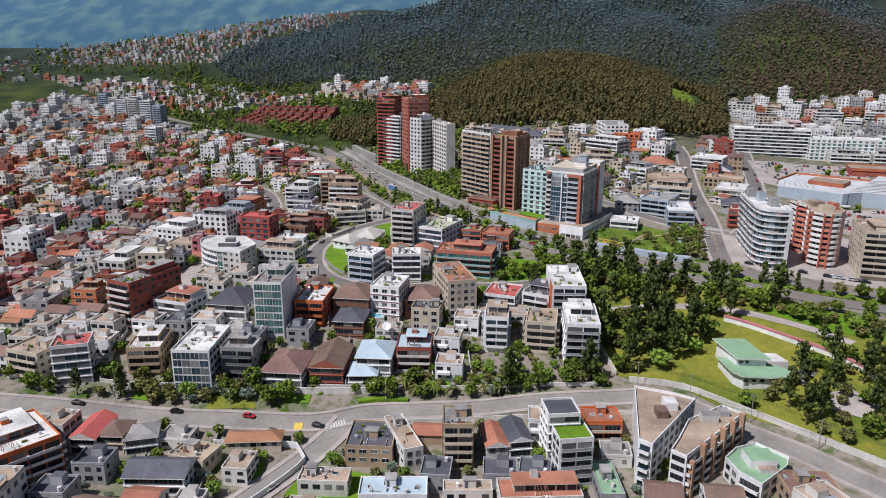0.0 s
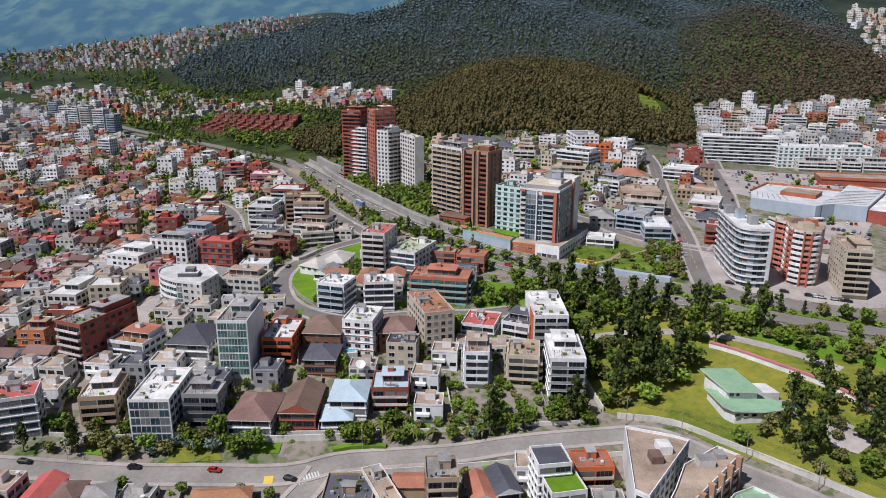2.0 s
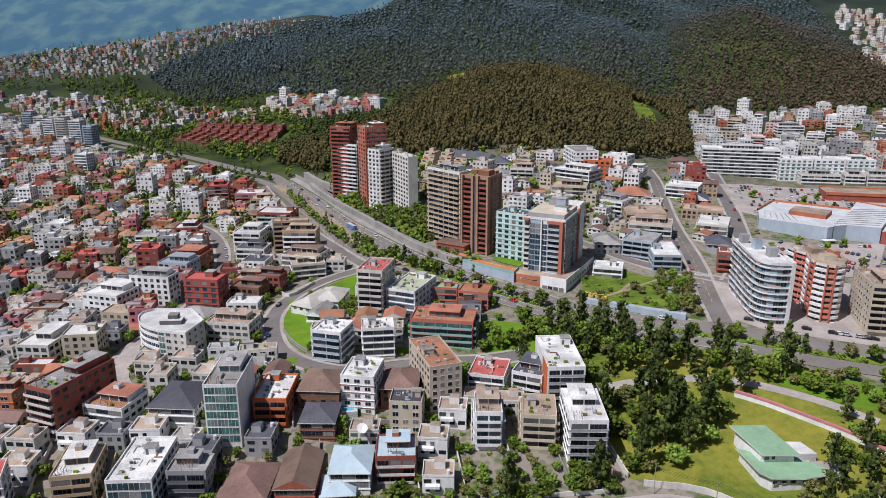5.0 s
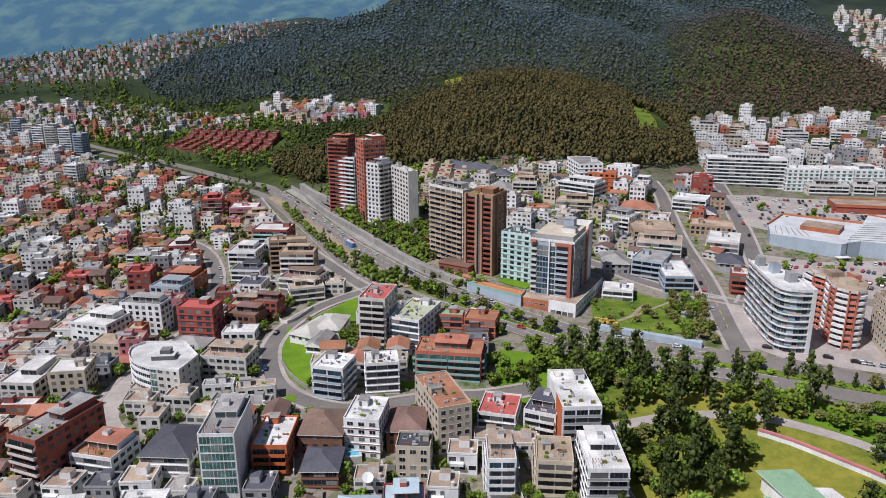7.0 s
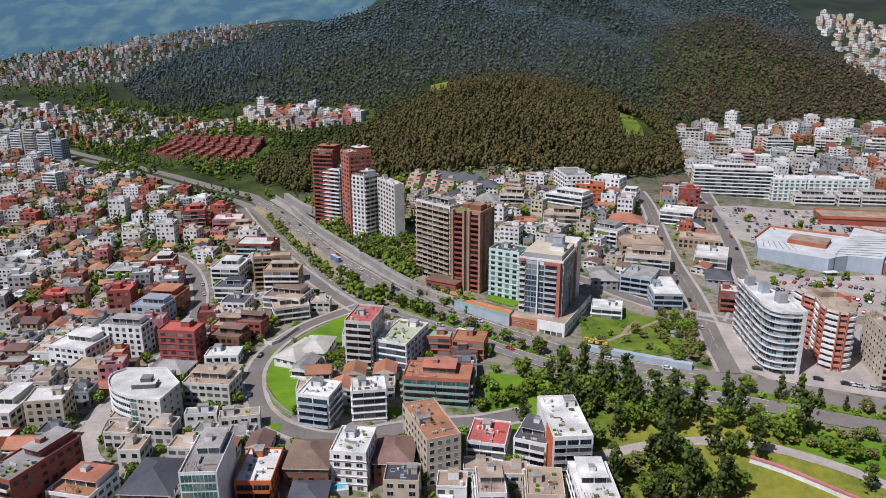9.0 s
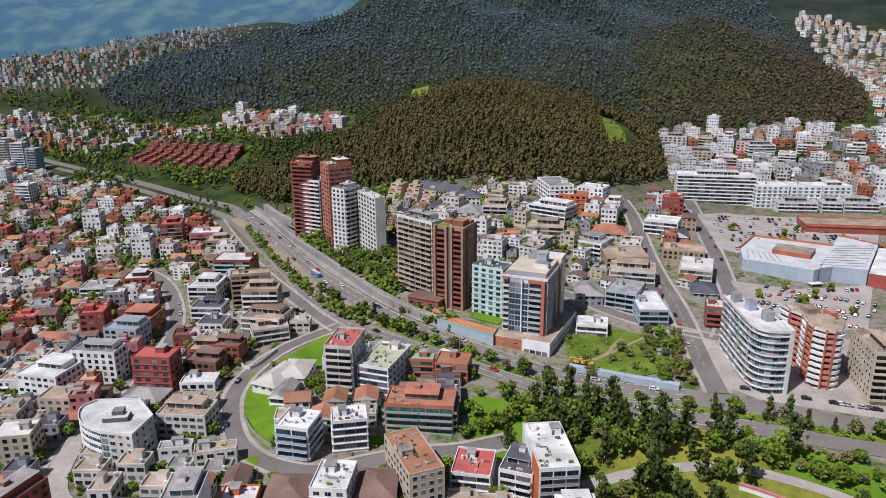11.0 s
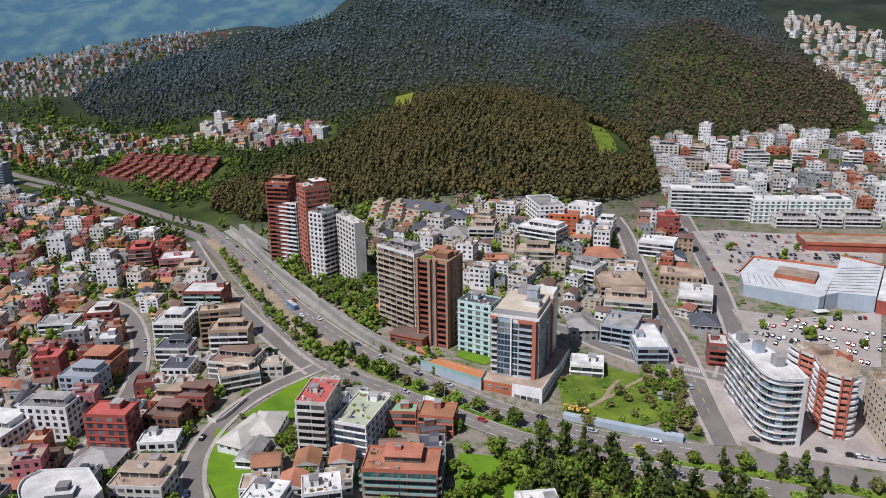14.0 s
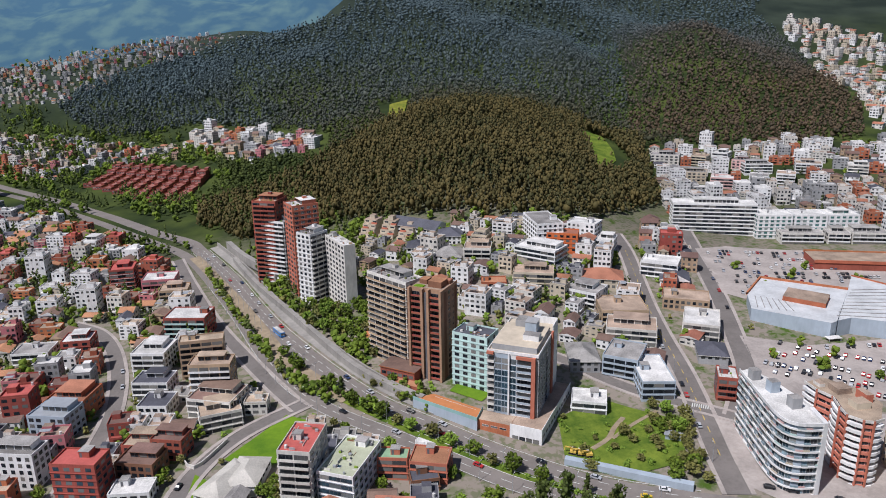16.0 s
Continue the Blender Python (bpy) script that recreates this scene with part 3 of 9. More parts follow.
def ground_material():
    m = bpy.data.materials.new("ground")
    m.use_nodes = True
    nt = m.node_tree
    b = nt.nodes["Principled BSDF"]
    b.inputs["Roughness"].default_value, b.inputs["Specular IOR Level"].default_value = 0.95, 0.1
    geo = nt.nodes.new("ShaderNodeNewGeometry")
    cols = []
    for scale, lo, hi, c1, c2 in ((0.07, 0.38, 0.46, (0.07, 0.12, 0.016), (0.27, 0.23, 0.19)), (0.3, 0.42, 0.52, (0.05, 0.085, 0.012), (0.22, 0.19, 0.155))):
        n = nt.nodes.new("ShaderNodeTexNoise")
        n.inputs["Scale"].default_value, n.inputs["Detail"].default_value = scale, 6
        nt.links.new(geo.outputs["Position"], n.inputs["Vector"])
        r = nt.nodes.new("ShaderNodeMapRange")
        r.inputs["From Min"].default_value, r.inputs["From Max"].default_value = lo, hi
        nt.links.new(n.outputs["Fac"], r.inputs["Value"])
        x = nt.nodes.new("ShaderNodeMix")
        x.data_type = "RGBA"
        x.inputs["A"].default_value, x.inputs["B"].default_value = (*c1, 1), (*c2, 1)
        nt.links.new(r.outputs[0], x.inputs["Factor"])
        cols.append(x)
    mx = nt.nodes.new("ShaderNodeMix")
    mx.data_type = "RGBA"
    mx.inputs["Factor"].default_value = 0.55
    nt.links.new(cols[0].outputs["Result"], mx.inputs["A"])
    nt.links.new(cols[1].outputs["Result"], mx.inputs["B"])
    # meadow up the valley, then dark woodland floor on the mountain
    sep = nt.nodes.new("ShaderNodeSeparateXYZ")
    nt.links.new(geo.outputs["Position"], sep.inputs[0])
    out = mx.outputs["Result"]
    for lo, hi, dark, pale, scale in ((560, 760, (0.024, 0.036, 0.012), (0.065, 0.085, 0.02), 0.02), (1150, 1500, (0.018, 0.026, 0.020), (0.036, 0.048, 0.034), 0.012)):
        n = nt.nodes.new("ShaderNodeTexNoise")
        n.inputs["Scale"].default_value, n.inputs["Detail"].default_value = scale, 8
        nt.links.new(geo.outputs["Position"], n.inputs["Vector"])
        r = nt.nodes.new("ShaderNodeMapRange")
        r.inputs["From Min"].default_value, r.inputs["From Max"].default_value = 0.4, 0.66
        nt.links.new(n.outputs["Fac"], r.inputs["Value"])
        x = nt.nodes.new("ShaderNodeMix")
        x.data_type = "RGBA"
        x.inputs["A"].default_value, x.inputs["B"].default_value = (*dark, 1), (*pale, 1)
        nt.links.new(r.outputs[0], x.inputs["Factor"])
        f = nt.nodes.new("ShaderNodeMapRange")
        f.inputs["From Min"].default_value, f.inputs["From Max"].default_value = lo, hi
        nt.links.new(sep.outputs["Y"], f.inputs["Value"])
        y = nt.nodes.new("ShaderNodeMix")
        y.data_type = "RGBA"
        nt.links.new(f.outputs[0], y.inputs["Factor"])
        nt.links.new(out, y.inputs["A"])
        nt.links.new(x.outputs["Result"], y.inputs["B"])
        out = y.outputs["Result"]
    nt.links.new(out, b.inputs["Base Color"])
    MATS["ground"] = m


ground_material()


GULLY = [(352, 985), (385, 1075), (452, 1290), (490, 1446), (462, 1564), (372, 1670), (300, 1800)]


def from_line(x, y, line):
    """How far spots lie from a line drawn through points."""
    best = np.full(np.shape(x), 1e9)
    for (xa, ya), (xb, yb) in zip(line, line[1:]):
        dx, dy = xb - xa, yb - ya
        t = np.clip(((x - xa) * dx + (y - ya) * dy) / (dx * dx + dy * dy), 0, 1)
        best = np.minimum(best, np.hypot(x - xa - t * dx, y - ya - t * dy))
    return best


def hill(x, y, cx, cy, rx, ry, high):
    return high * np.exp(-((x - cx) / rx) ** 2 - ((y - cy) / ry) ** 2)


def MOUNTAIN(x, y):
    """Knoll, hills, gully and the long mountain flank that closes the view beyond the woods."""
    x, y = np.asarray(x, float), np.asarray(y, float)
    z = hill(x, y, 175, 930, 95, 130, 17) + hill(x, y, 600, 1230, 150, 210, 34) + hill(x, y, 200, 1480, 190, 170, 22) + hill(x, y, -60, 1330, 110, 90, 12)
    z = z - 26 * np.exp(-(from_line(x, y, GULLY) / 48) ** 2)
    ribs = np.clip((y - 1150) / 300, 0, 1) * np.clip((x + 250) / 200, 0, 1) * np.clip((900 - x) / 120, 0, 1)
    z = z + ribs * (9 * np.sin((x * 0.93 + y * 0.36) * 0.0195 + 0.6) + 5 * np.sin(x * 0.047 - y * 0.021))
    far = np.clip((y - 1900) / 2600, 0, 1) ** 0.8
    return z + far * 560 * (0.50 + 0.50 * np.clip((x + 2000) / 1700, 0, 1)) * (1 + 0.08 * np.sin(x * 0.003 + 0.7) + 0.05 * np.sin(x * 0.0075 + y * 0.002))


def make_ground():
    xs, ys = spread(-5200, 5200, -420, 560, 7.0), spread(-1500, 6000, 90, 1150, 7.0)
    gx, gy = np.meshgrid(xs, ys)
    fx, fy = np.clip(gx, -1300, 1500), np.clip(gy, -200, 2300)
    gz = heights(fx, fy)
    # rolling far hills
    away = np.clip((gy - 1300) / 900, 0, 1)
    gz += MOUNTAIN(gx, gy)
    gz += away * (22 * np.sin(gx * 0.006 + 1.0) * np.cos(gy * 0.004) + 12 * np.sin(gx * 0.017 + gy * 0.011))
    nx, ny = len(xs), len(ys)
    v = np.stack([gx.ravel(), gy.ravel(), gz.ravel()], 1)
    k = (np.arange(ny - 1)[:, None] * nx + np.arange(nx - 1)[None]).ravel()
    f = np.stack([k, k + 1, k + nx + 1, k + nx], 1)
    me = bpy.data.meshes.new("ground")
    me.from_pydata(v.tolist(), [], f.tolist())
    me.materials.append(MATS["ground"])
    me.polygons.foreach_set("use_smooth", [True] * len(f))
    return tagged(new("ground", me), "sloping town ground of earth, grass and paving", "ground", kind="structure")


make_ground()


def distant_mountain():
    """The mountain flank beyond the valley, more than two kilometres off; its blue haze is an added glow."""
    m = bpy.data.materials.new("distance")
    m.use_nodes = True
    nt = m.node_tree
    b = nt.nodes["Principled BSDF"]
    b.inputs["Roughness"].default_value, b.inputs["Specular IOR Level"].default_value = 1.0, 0.0
    geo = nt.nodes.new("ShaderNodeNewGeometry")
    n = nt.nodes.new("ShaderNodeTexNoise")
    n.inputs["Scale"].default_value, n.inputs["Detail"].default_value = 0.02, 14
    nt.links.new(geo.outputs["Position"], n.inputs["Vector"])
    r = nt.nodes.new("ShaderNodeMapRange")
    r.inputs["From Min"].default_value, r.inputs["From Max"].default_value = 0.45, 0.66
    nt.links.new(n.outputs["Fac"], r.inputs["Value"])
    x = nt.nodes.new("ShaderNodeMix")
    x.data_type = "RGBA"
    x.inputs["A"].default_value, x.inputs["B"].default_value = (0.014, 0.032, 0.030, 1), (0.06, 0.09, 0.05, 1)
    nt.links.new(r.outputs[0], x.inputs["Factor"])
    nt.links.new(x.outputs["Result"], b.inputs["Base Color"])
    # blue emission imitates haze, stronger the farther off the flank lies
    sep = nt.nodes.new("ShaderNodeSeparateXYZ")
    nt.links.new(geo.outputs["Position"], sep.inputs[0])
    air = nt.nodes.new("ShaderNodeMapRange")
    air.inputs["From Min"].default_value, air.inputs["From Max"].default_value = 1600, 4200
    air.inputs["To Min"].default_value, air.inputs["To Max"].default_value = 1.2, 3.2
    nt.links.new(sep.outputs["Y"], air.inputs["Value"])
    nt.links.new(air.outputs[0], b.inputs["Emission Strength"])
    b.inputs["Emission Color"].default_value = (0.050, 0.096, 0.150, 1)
    MATS["distance"] = m
    xs, vs = np.arange(-4200, 4201, 45.0), np.linspace(0, 1, 90) ** 1.3
    gx, gv = np.meshgrid(xs, vs)
    gy = 2270 - 680 * np.clip((330 - gx) / 330, 0, 1) + gv * (2400 + 680 * np.clip((330 - gx) / 330, 0, 1))
    fx, fy = np.clip(gx, -1300, 1500), np.clip(gy, -200, 2300)
    away = np.clip((gy - 1300) / 900, 0, 1)
    gz = heights(fx, fy) + MOUNTAIN(gx, gy) * 1.12 + away * (22 * np.sin(gx * 0.006 + 1.0) * np.cos(gy * 0.004) + 12 * np.sin(gx * 0.017 + gy * 0.011)) - 25 + 60 * np.clip(gv * 14, 0, 1)
    gz += np.clip(gv * 5, 0, 1) * (84 + 42 * np.sin(gx * 0.006 + gy * 0.003) + 28 * np.sin(gx * 0.015 - gy * 0.006) + 14 * np.sin(gx * 0.041 + gy * 0.013))
    nx, ny = len(xs), len(vs)
    k = (np.arange(ny - 1)[:, None] * nx + np.arange(nx - 1)[None]).ravel()
    me = bpy.data.meshes.new("backdrop")
    me.from_pydata(np.stack([gx.ravel(), gy.ravel(), gz.ravel()], 1).tolist(), [], np.stack([k, k + 1, k + nx + 1, k + nx], 1).tolist())
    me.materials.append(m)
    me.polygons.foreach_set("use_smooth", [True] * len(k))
    tagged(new("backdrop", me), "blue-green mountain flank beyond the valley with haze painted as glow", "mountain", kind="structure")


distant_mountain()


def smooth_line(pts, step=5.0):
    """A smooth line through the given points, with a point every few metres."""
    p = [Vector(q) for q in pts]
    p = [p[0] * 2 - p[1]] + p + [p[-1] * 2 - p[-2]]
    out = []
    for i in range(1, len(p) - 2):
        a, b, c, d = p[i - 1:i + 3]
        n = max(1, int((c - b).length / step))
        for j in range(n):
            t = j / n
            out.append(0.5 * ((2 * b) + (c - a) * t + (2 * a - 5 * b + 4 * c - d) * t * t + (3 * b - a - 3 * c + d) * t ** 3))
    out.append(p[-2])
    return out


def strip(name, pts, width, mat, lift=0.25, label="", category="road", shift=0.0, kind="structure", height=0.0, step=5.0, thick=0.0):
    """A ribbon of ground cover, kerb or low wall that follows the land along a line."""
    line = smooth_line([(a, b) for a, b in pts], step)
    m, rows = Mesh(), []
    nx = 1 if width < 4 else 3
    for i, q in enumerate(line):
        t = (line[min(i + 1, len(line) - 1)] - line[max(i - 1, 0)]).normalized()
        s = Vector((-t.y, t.x))
        row = []
        for j in range(nx + 1):
            c = q + s * (shift + width * (j / nx - 0.5))
            row.append((c.x, c.y))
        rows.append(row)
    a = np.array(rows)
    z = heights(a[..., 0], a[..., 1]) + lift
    s0 = m.slot(mat)
    n = nx + 1
    if height:
        for i in range(len(line)):
            (xa, ya), (xb, yb) = a[i, 0], a[i, -1]
            zb = z[i].min() - 0.6
            zt = z[i].mean() + height
            m.v += [(xa, ya, zb), (xb, yb, zb), (xb, yb, zt), (xa, ya, zt)]
        for i in range(len(line) - 1):
            k = i * 4
            for p, q in ((0, 3), (3, 2), (2, 1)):
                m.f.append((k + p, k + q, k + 4 + q, k + 4 + p))
                m.m.append(s0)
        e = 4 * (len(line) - 1)
        m.f += [(0, 1, 2, 3), (e + 3, e + 2, e + 1, e)]
        m.m += [s0, s0]
    else:
        for i in range(len(line)):
            m.v += [(a[i, j, 0], a[i, j, 1], z[i, j]) for j in range(n)]
        for i in range(len(line) - 1):
            for j in range(nx):
                k = i * n + j
                m.f.append((k + 1, k, k + n, k + n + 1))
                m.m.append(s0)
    return tagged(new(name, m.data(name)), label, category, kind=kind)


def inside(x, y, poly):
    r = np.zeros(np.shape(x), bool)
    n = len(poly)
    for i in range(n):
        (xa, ya), (xb, yb) = poly[i], poly[(i + 1) % n]
        c = (ya > y) != (yb > y)
        r ^= c & (x < (xb - xa) * (y - ya) / (yb - ya + 1e-12) + xa)
    return r


LAWNS = []


def sheet(name, poly, mat, lift=0.2, label="", category="lawn", step=6.0):
    """A flat patch of ground cover inside an outline, laid on the land."""
    LAWNS.append(poly)
    bm = bmesh.new()
    vs = [bm.verts.new((x, y, 0)) for x, y in poly]
    bm.faces.new(vs)
    xs, ys = [p[0] for p in poly], [p[1] for p in poly]
    for axis, lo, hi in ((0, min(xs), max(xs)), (1, min(ys), max(ys))):
        q = math.ceil(lo / step) * step
        while q < hi:
            co, no = [0, 0, 0], [0, 0, 0]
            co[axis], no[axis] = q, 1
            bmesh.ops.bisect_plane(bm, geom=bm.verts[:] + bm.edges[:] + bm.faces[:], plane_co=co, plane_no=no)
            q += step
    bm.verts.ensure_lookup_table()
    px, py = np.array([v.co.x for v in bm.verts]), np.array([v.co.y for v in bm.verts])
    z = heights(px, py) + MOUNTAIN(px, py) + lift
    for v, q in zip(bm.verts, z):
        v.co.z = q
    bmesh.ops.recalc_face_normals(bm, faces=bm.faces[:])
    if sum(f.normal.z for f in bm.faces) < 0:
        bmesh.ops.reverse_faces(bm, faces=bm.faces[:])
    me = bpy.data.meshes.new(name)
    bm.to_mesh(me)
    bm.free()
    me.materials.append(MATS[mat])
    return tagged(new(name, me), label, category, kind="structure")


def road(pts, width, mat="asphalt", label="grey asphalt street", kerb=True, name="road", lift=0.25):
    line = smooth_line(pts, 8.0)
    ROADS.extend((q.x, q.y, width / 2 + 1.5) for q in line)
    strip(name, pts, width, mat, lift, label)
    if kerb:
        for s in (-1, 1):
            strip("pavement", pts, 1.8, "pale_paving", lift + 0.02, "pale concrete pavement with a raised kerb", "pavement", shift=s * (width / 2 + 0.9), height=0.14)


road([(-520, 1130), (-406, 1050), (-318, 977), (-231, 878), (-160, 785), (-124, 742), (-109, 712), (-80, 648), (-59, 588), (-40.5, 537), (-21, 494), (-3, 459), (13, 434), (31, 413), (52, 391.5), (75, 372.5), (99, 356.5), (126, 344), (154, 332), (200, 312), (300, 270)], 10.5,
     mat="highway", label="broad grey highway carriageway with lane lines", kerb=False)
road([(-420, 1042), (-330, 968), (-243, 868), (-172, 776), (-132, 725), (-111, 689), (-87, 630), (-63, 562), (-46, 510), (-30, 468), (-10, 435), (18, 406), (41, 384), (62, 366), (88, 350), (116, 334), (145, 320), (190, 300), (290, 258)], 8.5,
     mat="highway", label="lower highway carriageway beside the bank", kerb=False, lift=0.3)
road([(141, 345), (146, 368), (153, 395), (162, 432), (171, 481), (184, 539), (195, 586), (200, 620)], 9, label="straight street with a zebra crossing")
road([(167, 392), (192, 427), (208, 466), (225, 513), (240, 561), (256, 606), (276, 664)], 9, label="street along the car park")
road([(100, 462), (112, 450), (122, 437), (136, 421), (150, 407), (167, 392)], 6, label="narrow side street")
road([(-19, 443), (-46, 423), (-61, 400), (-67, 375), (-64, 350), (-57, 331), (-45, 319), (-28, 314), (-11, 319), (7, 323), (25, 324), (45, 328)], 7, label="curving street round a lawn")
road([(-125, 700), (-104, 637), (-77, 559), (-53, 502), (-37, 467), (-26, 445), (-22, 438)], 6.5, label="frontage street beside the highway")
road([(-170, 590), (-149, 571), (-133, 543), (-120, 506), (-112, 469), (-110, 439), (-112, 405), (-116, 383)], 7, label="winding street between houses")
road([(-106, 395), (-113, 383), (-121, 363), (-126, 342), (-122, 318), (-112, 303)], 7, mat="pale_paving", label="curved brick-paved lane")
road([(-220, 232), (-156, 229), (-116, 228), (-75, 227), (-44, 226), (-28, 230), (-12, 231), (14, 232), (30, 234), (60, 236), (81, 234), (100, 213), (113, 200), (128, 181), (160, 150)], 6.6, mat="worn_asphalt", label="worn street along the slope")
road([(-33, 227), (-37, 219), (-44, 208), (-58, 189), (-75, 165)], 7, mat="worn_asphalt", label="street running downhill")
road([(66, 300), (95, 304), (125, 300), (150, 285), (165, 268)], 5, mat="pale_paving", label="paved park lane", kerb=False)
sheet("lawn", [(27, 331), (62, 345), (89, 339), (125, 322), (158, 307), (187, 280), (150, 195), (134, 191), (117, 211), (100, 224), (86, 243), (66, 250), (65, 278), (66, 308), (54, 322)], "dry_lawn", 0.12, "park lawn of patchy dry and green grass")
sheet("lawn", [(140, 312), (172, 296), (200, 276), (190, 262), (160, 280), (142, 296)], "lawn", 0.2, "bright green mown park lawn")
sheet("lawn", [(29, 332), (36, 360), (62, 352), (82, 344), (66, 322), (50, 315), (38, 318)], "lawn", 0.24, "bright green grass slope")
sheet("lawn", [(-62, 396), (-52, 386), (-43, 362), (-42, 338), (-48, 329), (-57, 343), (-63, 372)], "lawn", 0.3, "bright green curved lawn beside the street")
sheet("lawn", [(-52, 404), (-28, 434), (-15, 424), (-19, 404), (-36, 392)], "lawn", 0.3, "bright green garden lawn behind a villa")
sheet("lawn", [(91, 408), (116, 420), (140, 398), (133, 368), (104, 363), (84, 374)], "meadow", 0.3, "overgrown vacant plot with dirt tracks")
sheet("lawn", [(79, 1112), (105, 1126), (77, 945), (66, 985)], "dry_lawn", 1.5, "straw-coloured clearing in the plantation")
sheet("lawn", [(289, 946), (300, 957), (309, 940), (303, 905), (297, 868), (285, 830), (266, 800), (247, 778), (252, 812), (268, 850), (276, 900)], "meadow", 0.8, "grassy clearing in the forest")
sheet("lawn", [(97, 576), (107, 576), (114, 548), (107, 542), (97, 546)], "lawn", 0.3, "sloping lawn beside stepped apartments")
sheet("pavement", [(255, 602), (284, 610), (392, 574), (351, 523), (291, 517), (241, 512), (232, 522)], "pale_paving", 0.25, "pale concrete car park with bays", "car park")
sheet("pavement", [(211, 466), (242, 450), (293, 451), (247, 393), (204, 402), (198, 423)], "pale_paving", 0.25, "pale concrete car park with rows of bays", "car park")
sheet("pavement", [(148, 388), (144, 352), (156, 338), (205, 318), (245, 322), (240, 380), (206, 402), (178, 404)], "pale_paving", 0.15, "pale paved forecourt round the apartment towers", "forecourt")
strip("verge", [(-9, 450), (8.5, 428.5), (26.5, 407.5), (47.5, 386), (71, 366.5), (95.5, 350), (123, 337), (152, 325), (197, 305), (290, 266)], 4.5, "meadow", 0.22, "green planted median between the carriageways", "verge")
sheet("lawn", [(-84, 232), (-66, 233), (-70, 241), (-84, 241)], "dry_lawn", 0.3, "dry roadside lawn")
sheet("lawn", [(-42, 205), (-22, 199), (-20, 188), (-36, 178), (-48, 190)], "lawn", 0.3, "bright green garden lawn")


# ---- buildings ----
block(-128.4, 180.7, 46.6, 19.4, 22.8, 10.4, "orange", "roof_white", "balcony", "balcony", low="white",
      label="orange and white apartment block with banded balconies")
block(-119.6, 206.4, -2.7, 8.5, 15.1, 2.8, "offwhite", "roof_red", "band", "punch", cap="gable", category="house", name="house",
      label="house with a faded red sheet roof")
block(-111.9, 208.7, -2.7, 8.6, 10.1, 2.5, "cream", "roof_brown", "band", "punch", cap="hip", category="house", name="house",
      label="cream house with a grey-brown hipped roof")
block(-102.3, 207.0, 15.3, 10.0, 10.0, 1.7, "white", "roof_grey", "band", "punch", cap="hip", category="house", name="house",
      label="white house with a grey roof")
block(-95.7, 190.0, -0.9, 18.4, 11.0, -0.6, "white", "roof_dark", "band", "punch", cap="gable", category="house", name="house",
      label="white house with a dark gabled roof")
block(-86.8, 202.5, -18.8, 13.2, 9.8, -0.9, "cream", "roof_tan", "punch", "punch", category="house", name="house",
      label="low cream house with a flat tan roof")
block(-70.6, 209.9, 4.2, 17.8, 6.5, -0.5, "cream", "roof_tile", "punch", "punch", cap="hip", category="house", name="house",
      label="house with an orange tiled hipped roof behind a garden wall")
block(-43.4, 189.9, -3.3, 15.3, 7.5, -1.9, "offwhite", "roof_tan", "punch", "punch", category="house", name="house",
      label="weathered off-white house with roof terraces")
block(-23.9, 180.2, 0.3, 19.9, 9.1, -0.1, "white", "roof_blue", "band", "punch", category="house", name="house",
      label="white building with a pale blue sheet roof")
block(-30.7, 203.3, -3.8, 15.2, 16.0, 1.9, "tan", "roof_dark", "punch", "punch", category="house", name="house",
      label="tan house with a dark flat roof")
block(-11.5, 198.8, 20.9, 6.3, 22.1, 3.1, "offwhite", "roof_tan", "punch", "punch",
      label="narrow grey house with a pale flat roof")
block(-140.4, 239.1, 16.0, 12.7, 11.5, 19.4, "white", "roof_red", "band", "pair", glass="glass_blue",
      label="white apartment block with a red roof and blue glazing")
block(-160.5, 245.8, -19.5, 14.7, 13.0, 15.8, "cream", "roof_tan", "balcony", "punch", low="cream",
      label="cream apartment house with balconies")
block(-117.7, 248.7, 5.4, 12.4, 17.7, 14.8, "tan", "roof_white", "balcony", "punch",
      label="tan apartment house with a white roof and terraces")
block(-98.4, 242.2, -2.2, 14.0, 24.9, 17.0, "white", "roof_white", "glass", "punch", glass="glass_blue",
      label="white office block with a glazed front")
block(-82.2, 247.7, -4.2, 12.5, 9.9, 15.8, "grey", "roof_grey", "balcony", "punch", low="darkgrey",
      label="grey apartment block with deep dark balconies")
block(-66.4, 243.0, -5.5, 15.0, 20.0, 8.9, "white", "roof_brown", "band", "punch", cap="hip", category="house", name="house",
      label="white house with a dark brown hipped roof")
block(-49.3, 246.4, -3.9, 12.6, 21.1, 9.2, "brick", "roof_brown", "band", "punch", cap="gable", category="house", name="house",
      label="brick house with a brown gabled roof")
block(-34.7, 245.4, 0.5, 10.6, 11.6, 6.3, "white", "roof_blue", "band", "punch", cap="hip", category="house", name="house",
      label="white house wing with a blue-grey roof")
block(-32.3, 250.4, -4.0, 13.0, 16.4, 11.3, "white", "roof_blue", "band", "punch", cap="hip",
      label="white house with a blue-grey hipped roof")
block(-17.5, 255.2, -2.5, 13.4, 14.0, 12.8, "brick", "roof_blue", "balcony", "punch", low="offwhite",
      label="brick house with a pale blue metal roof and terraces")
block(35.4, 191.2, 8.5, 10.6, 13.8, 11.3, "white", "lawn", "balcony", "punch", low="grey", clutter=False,
      label="white apartment block with a planted green roof terrace")
block(33.0, 199.5, 5.8, 10.1, 10.3, 15.1, "white", "roof_dark", "band", "punch", clutter=False,
      label="white apartment block with a black penthouse")
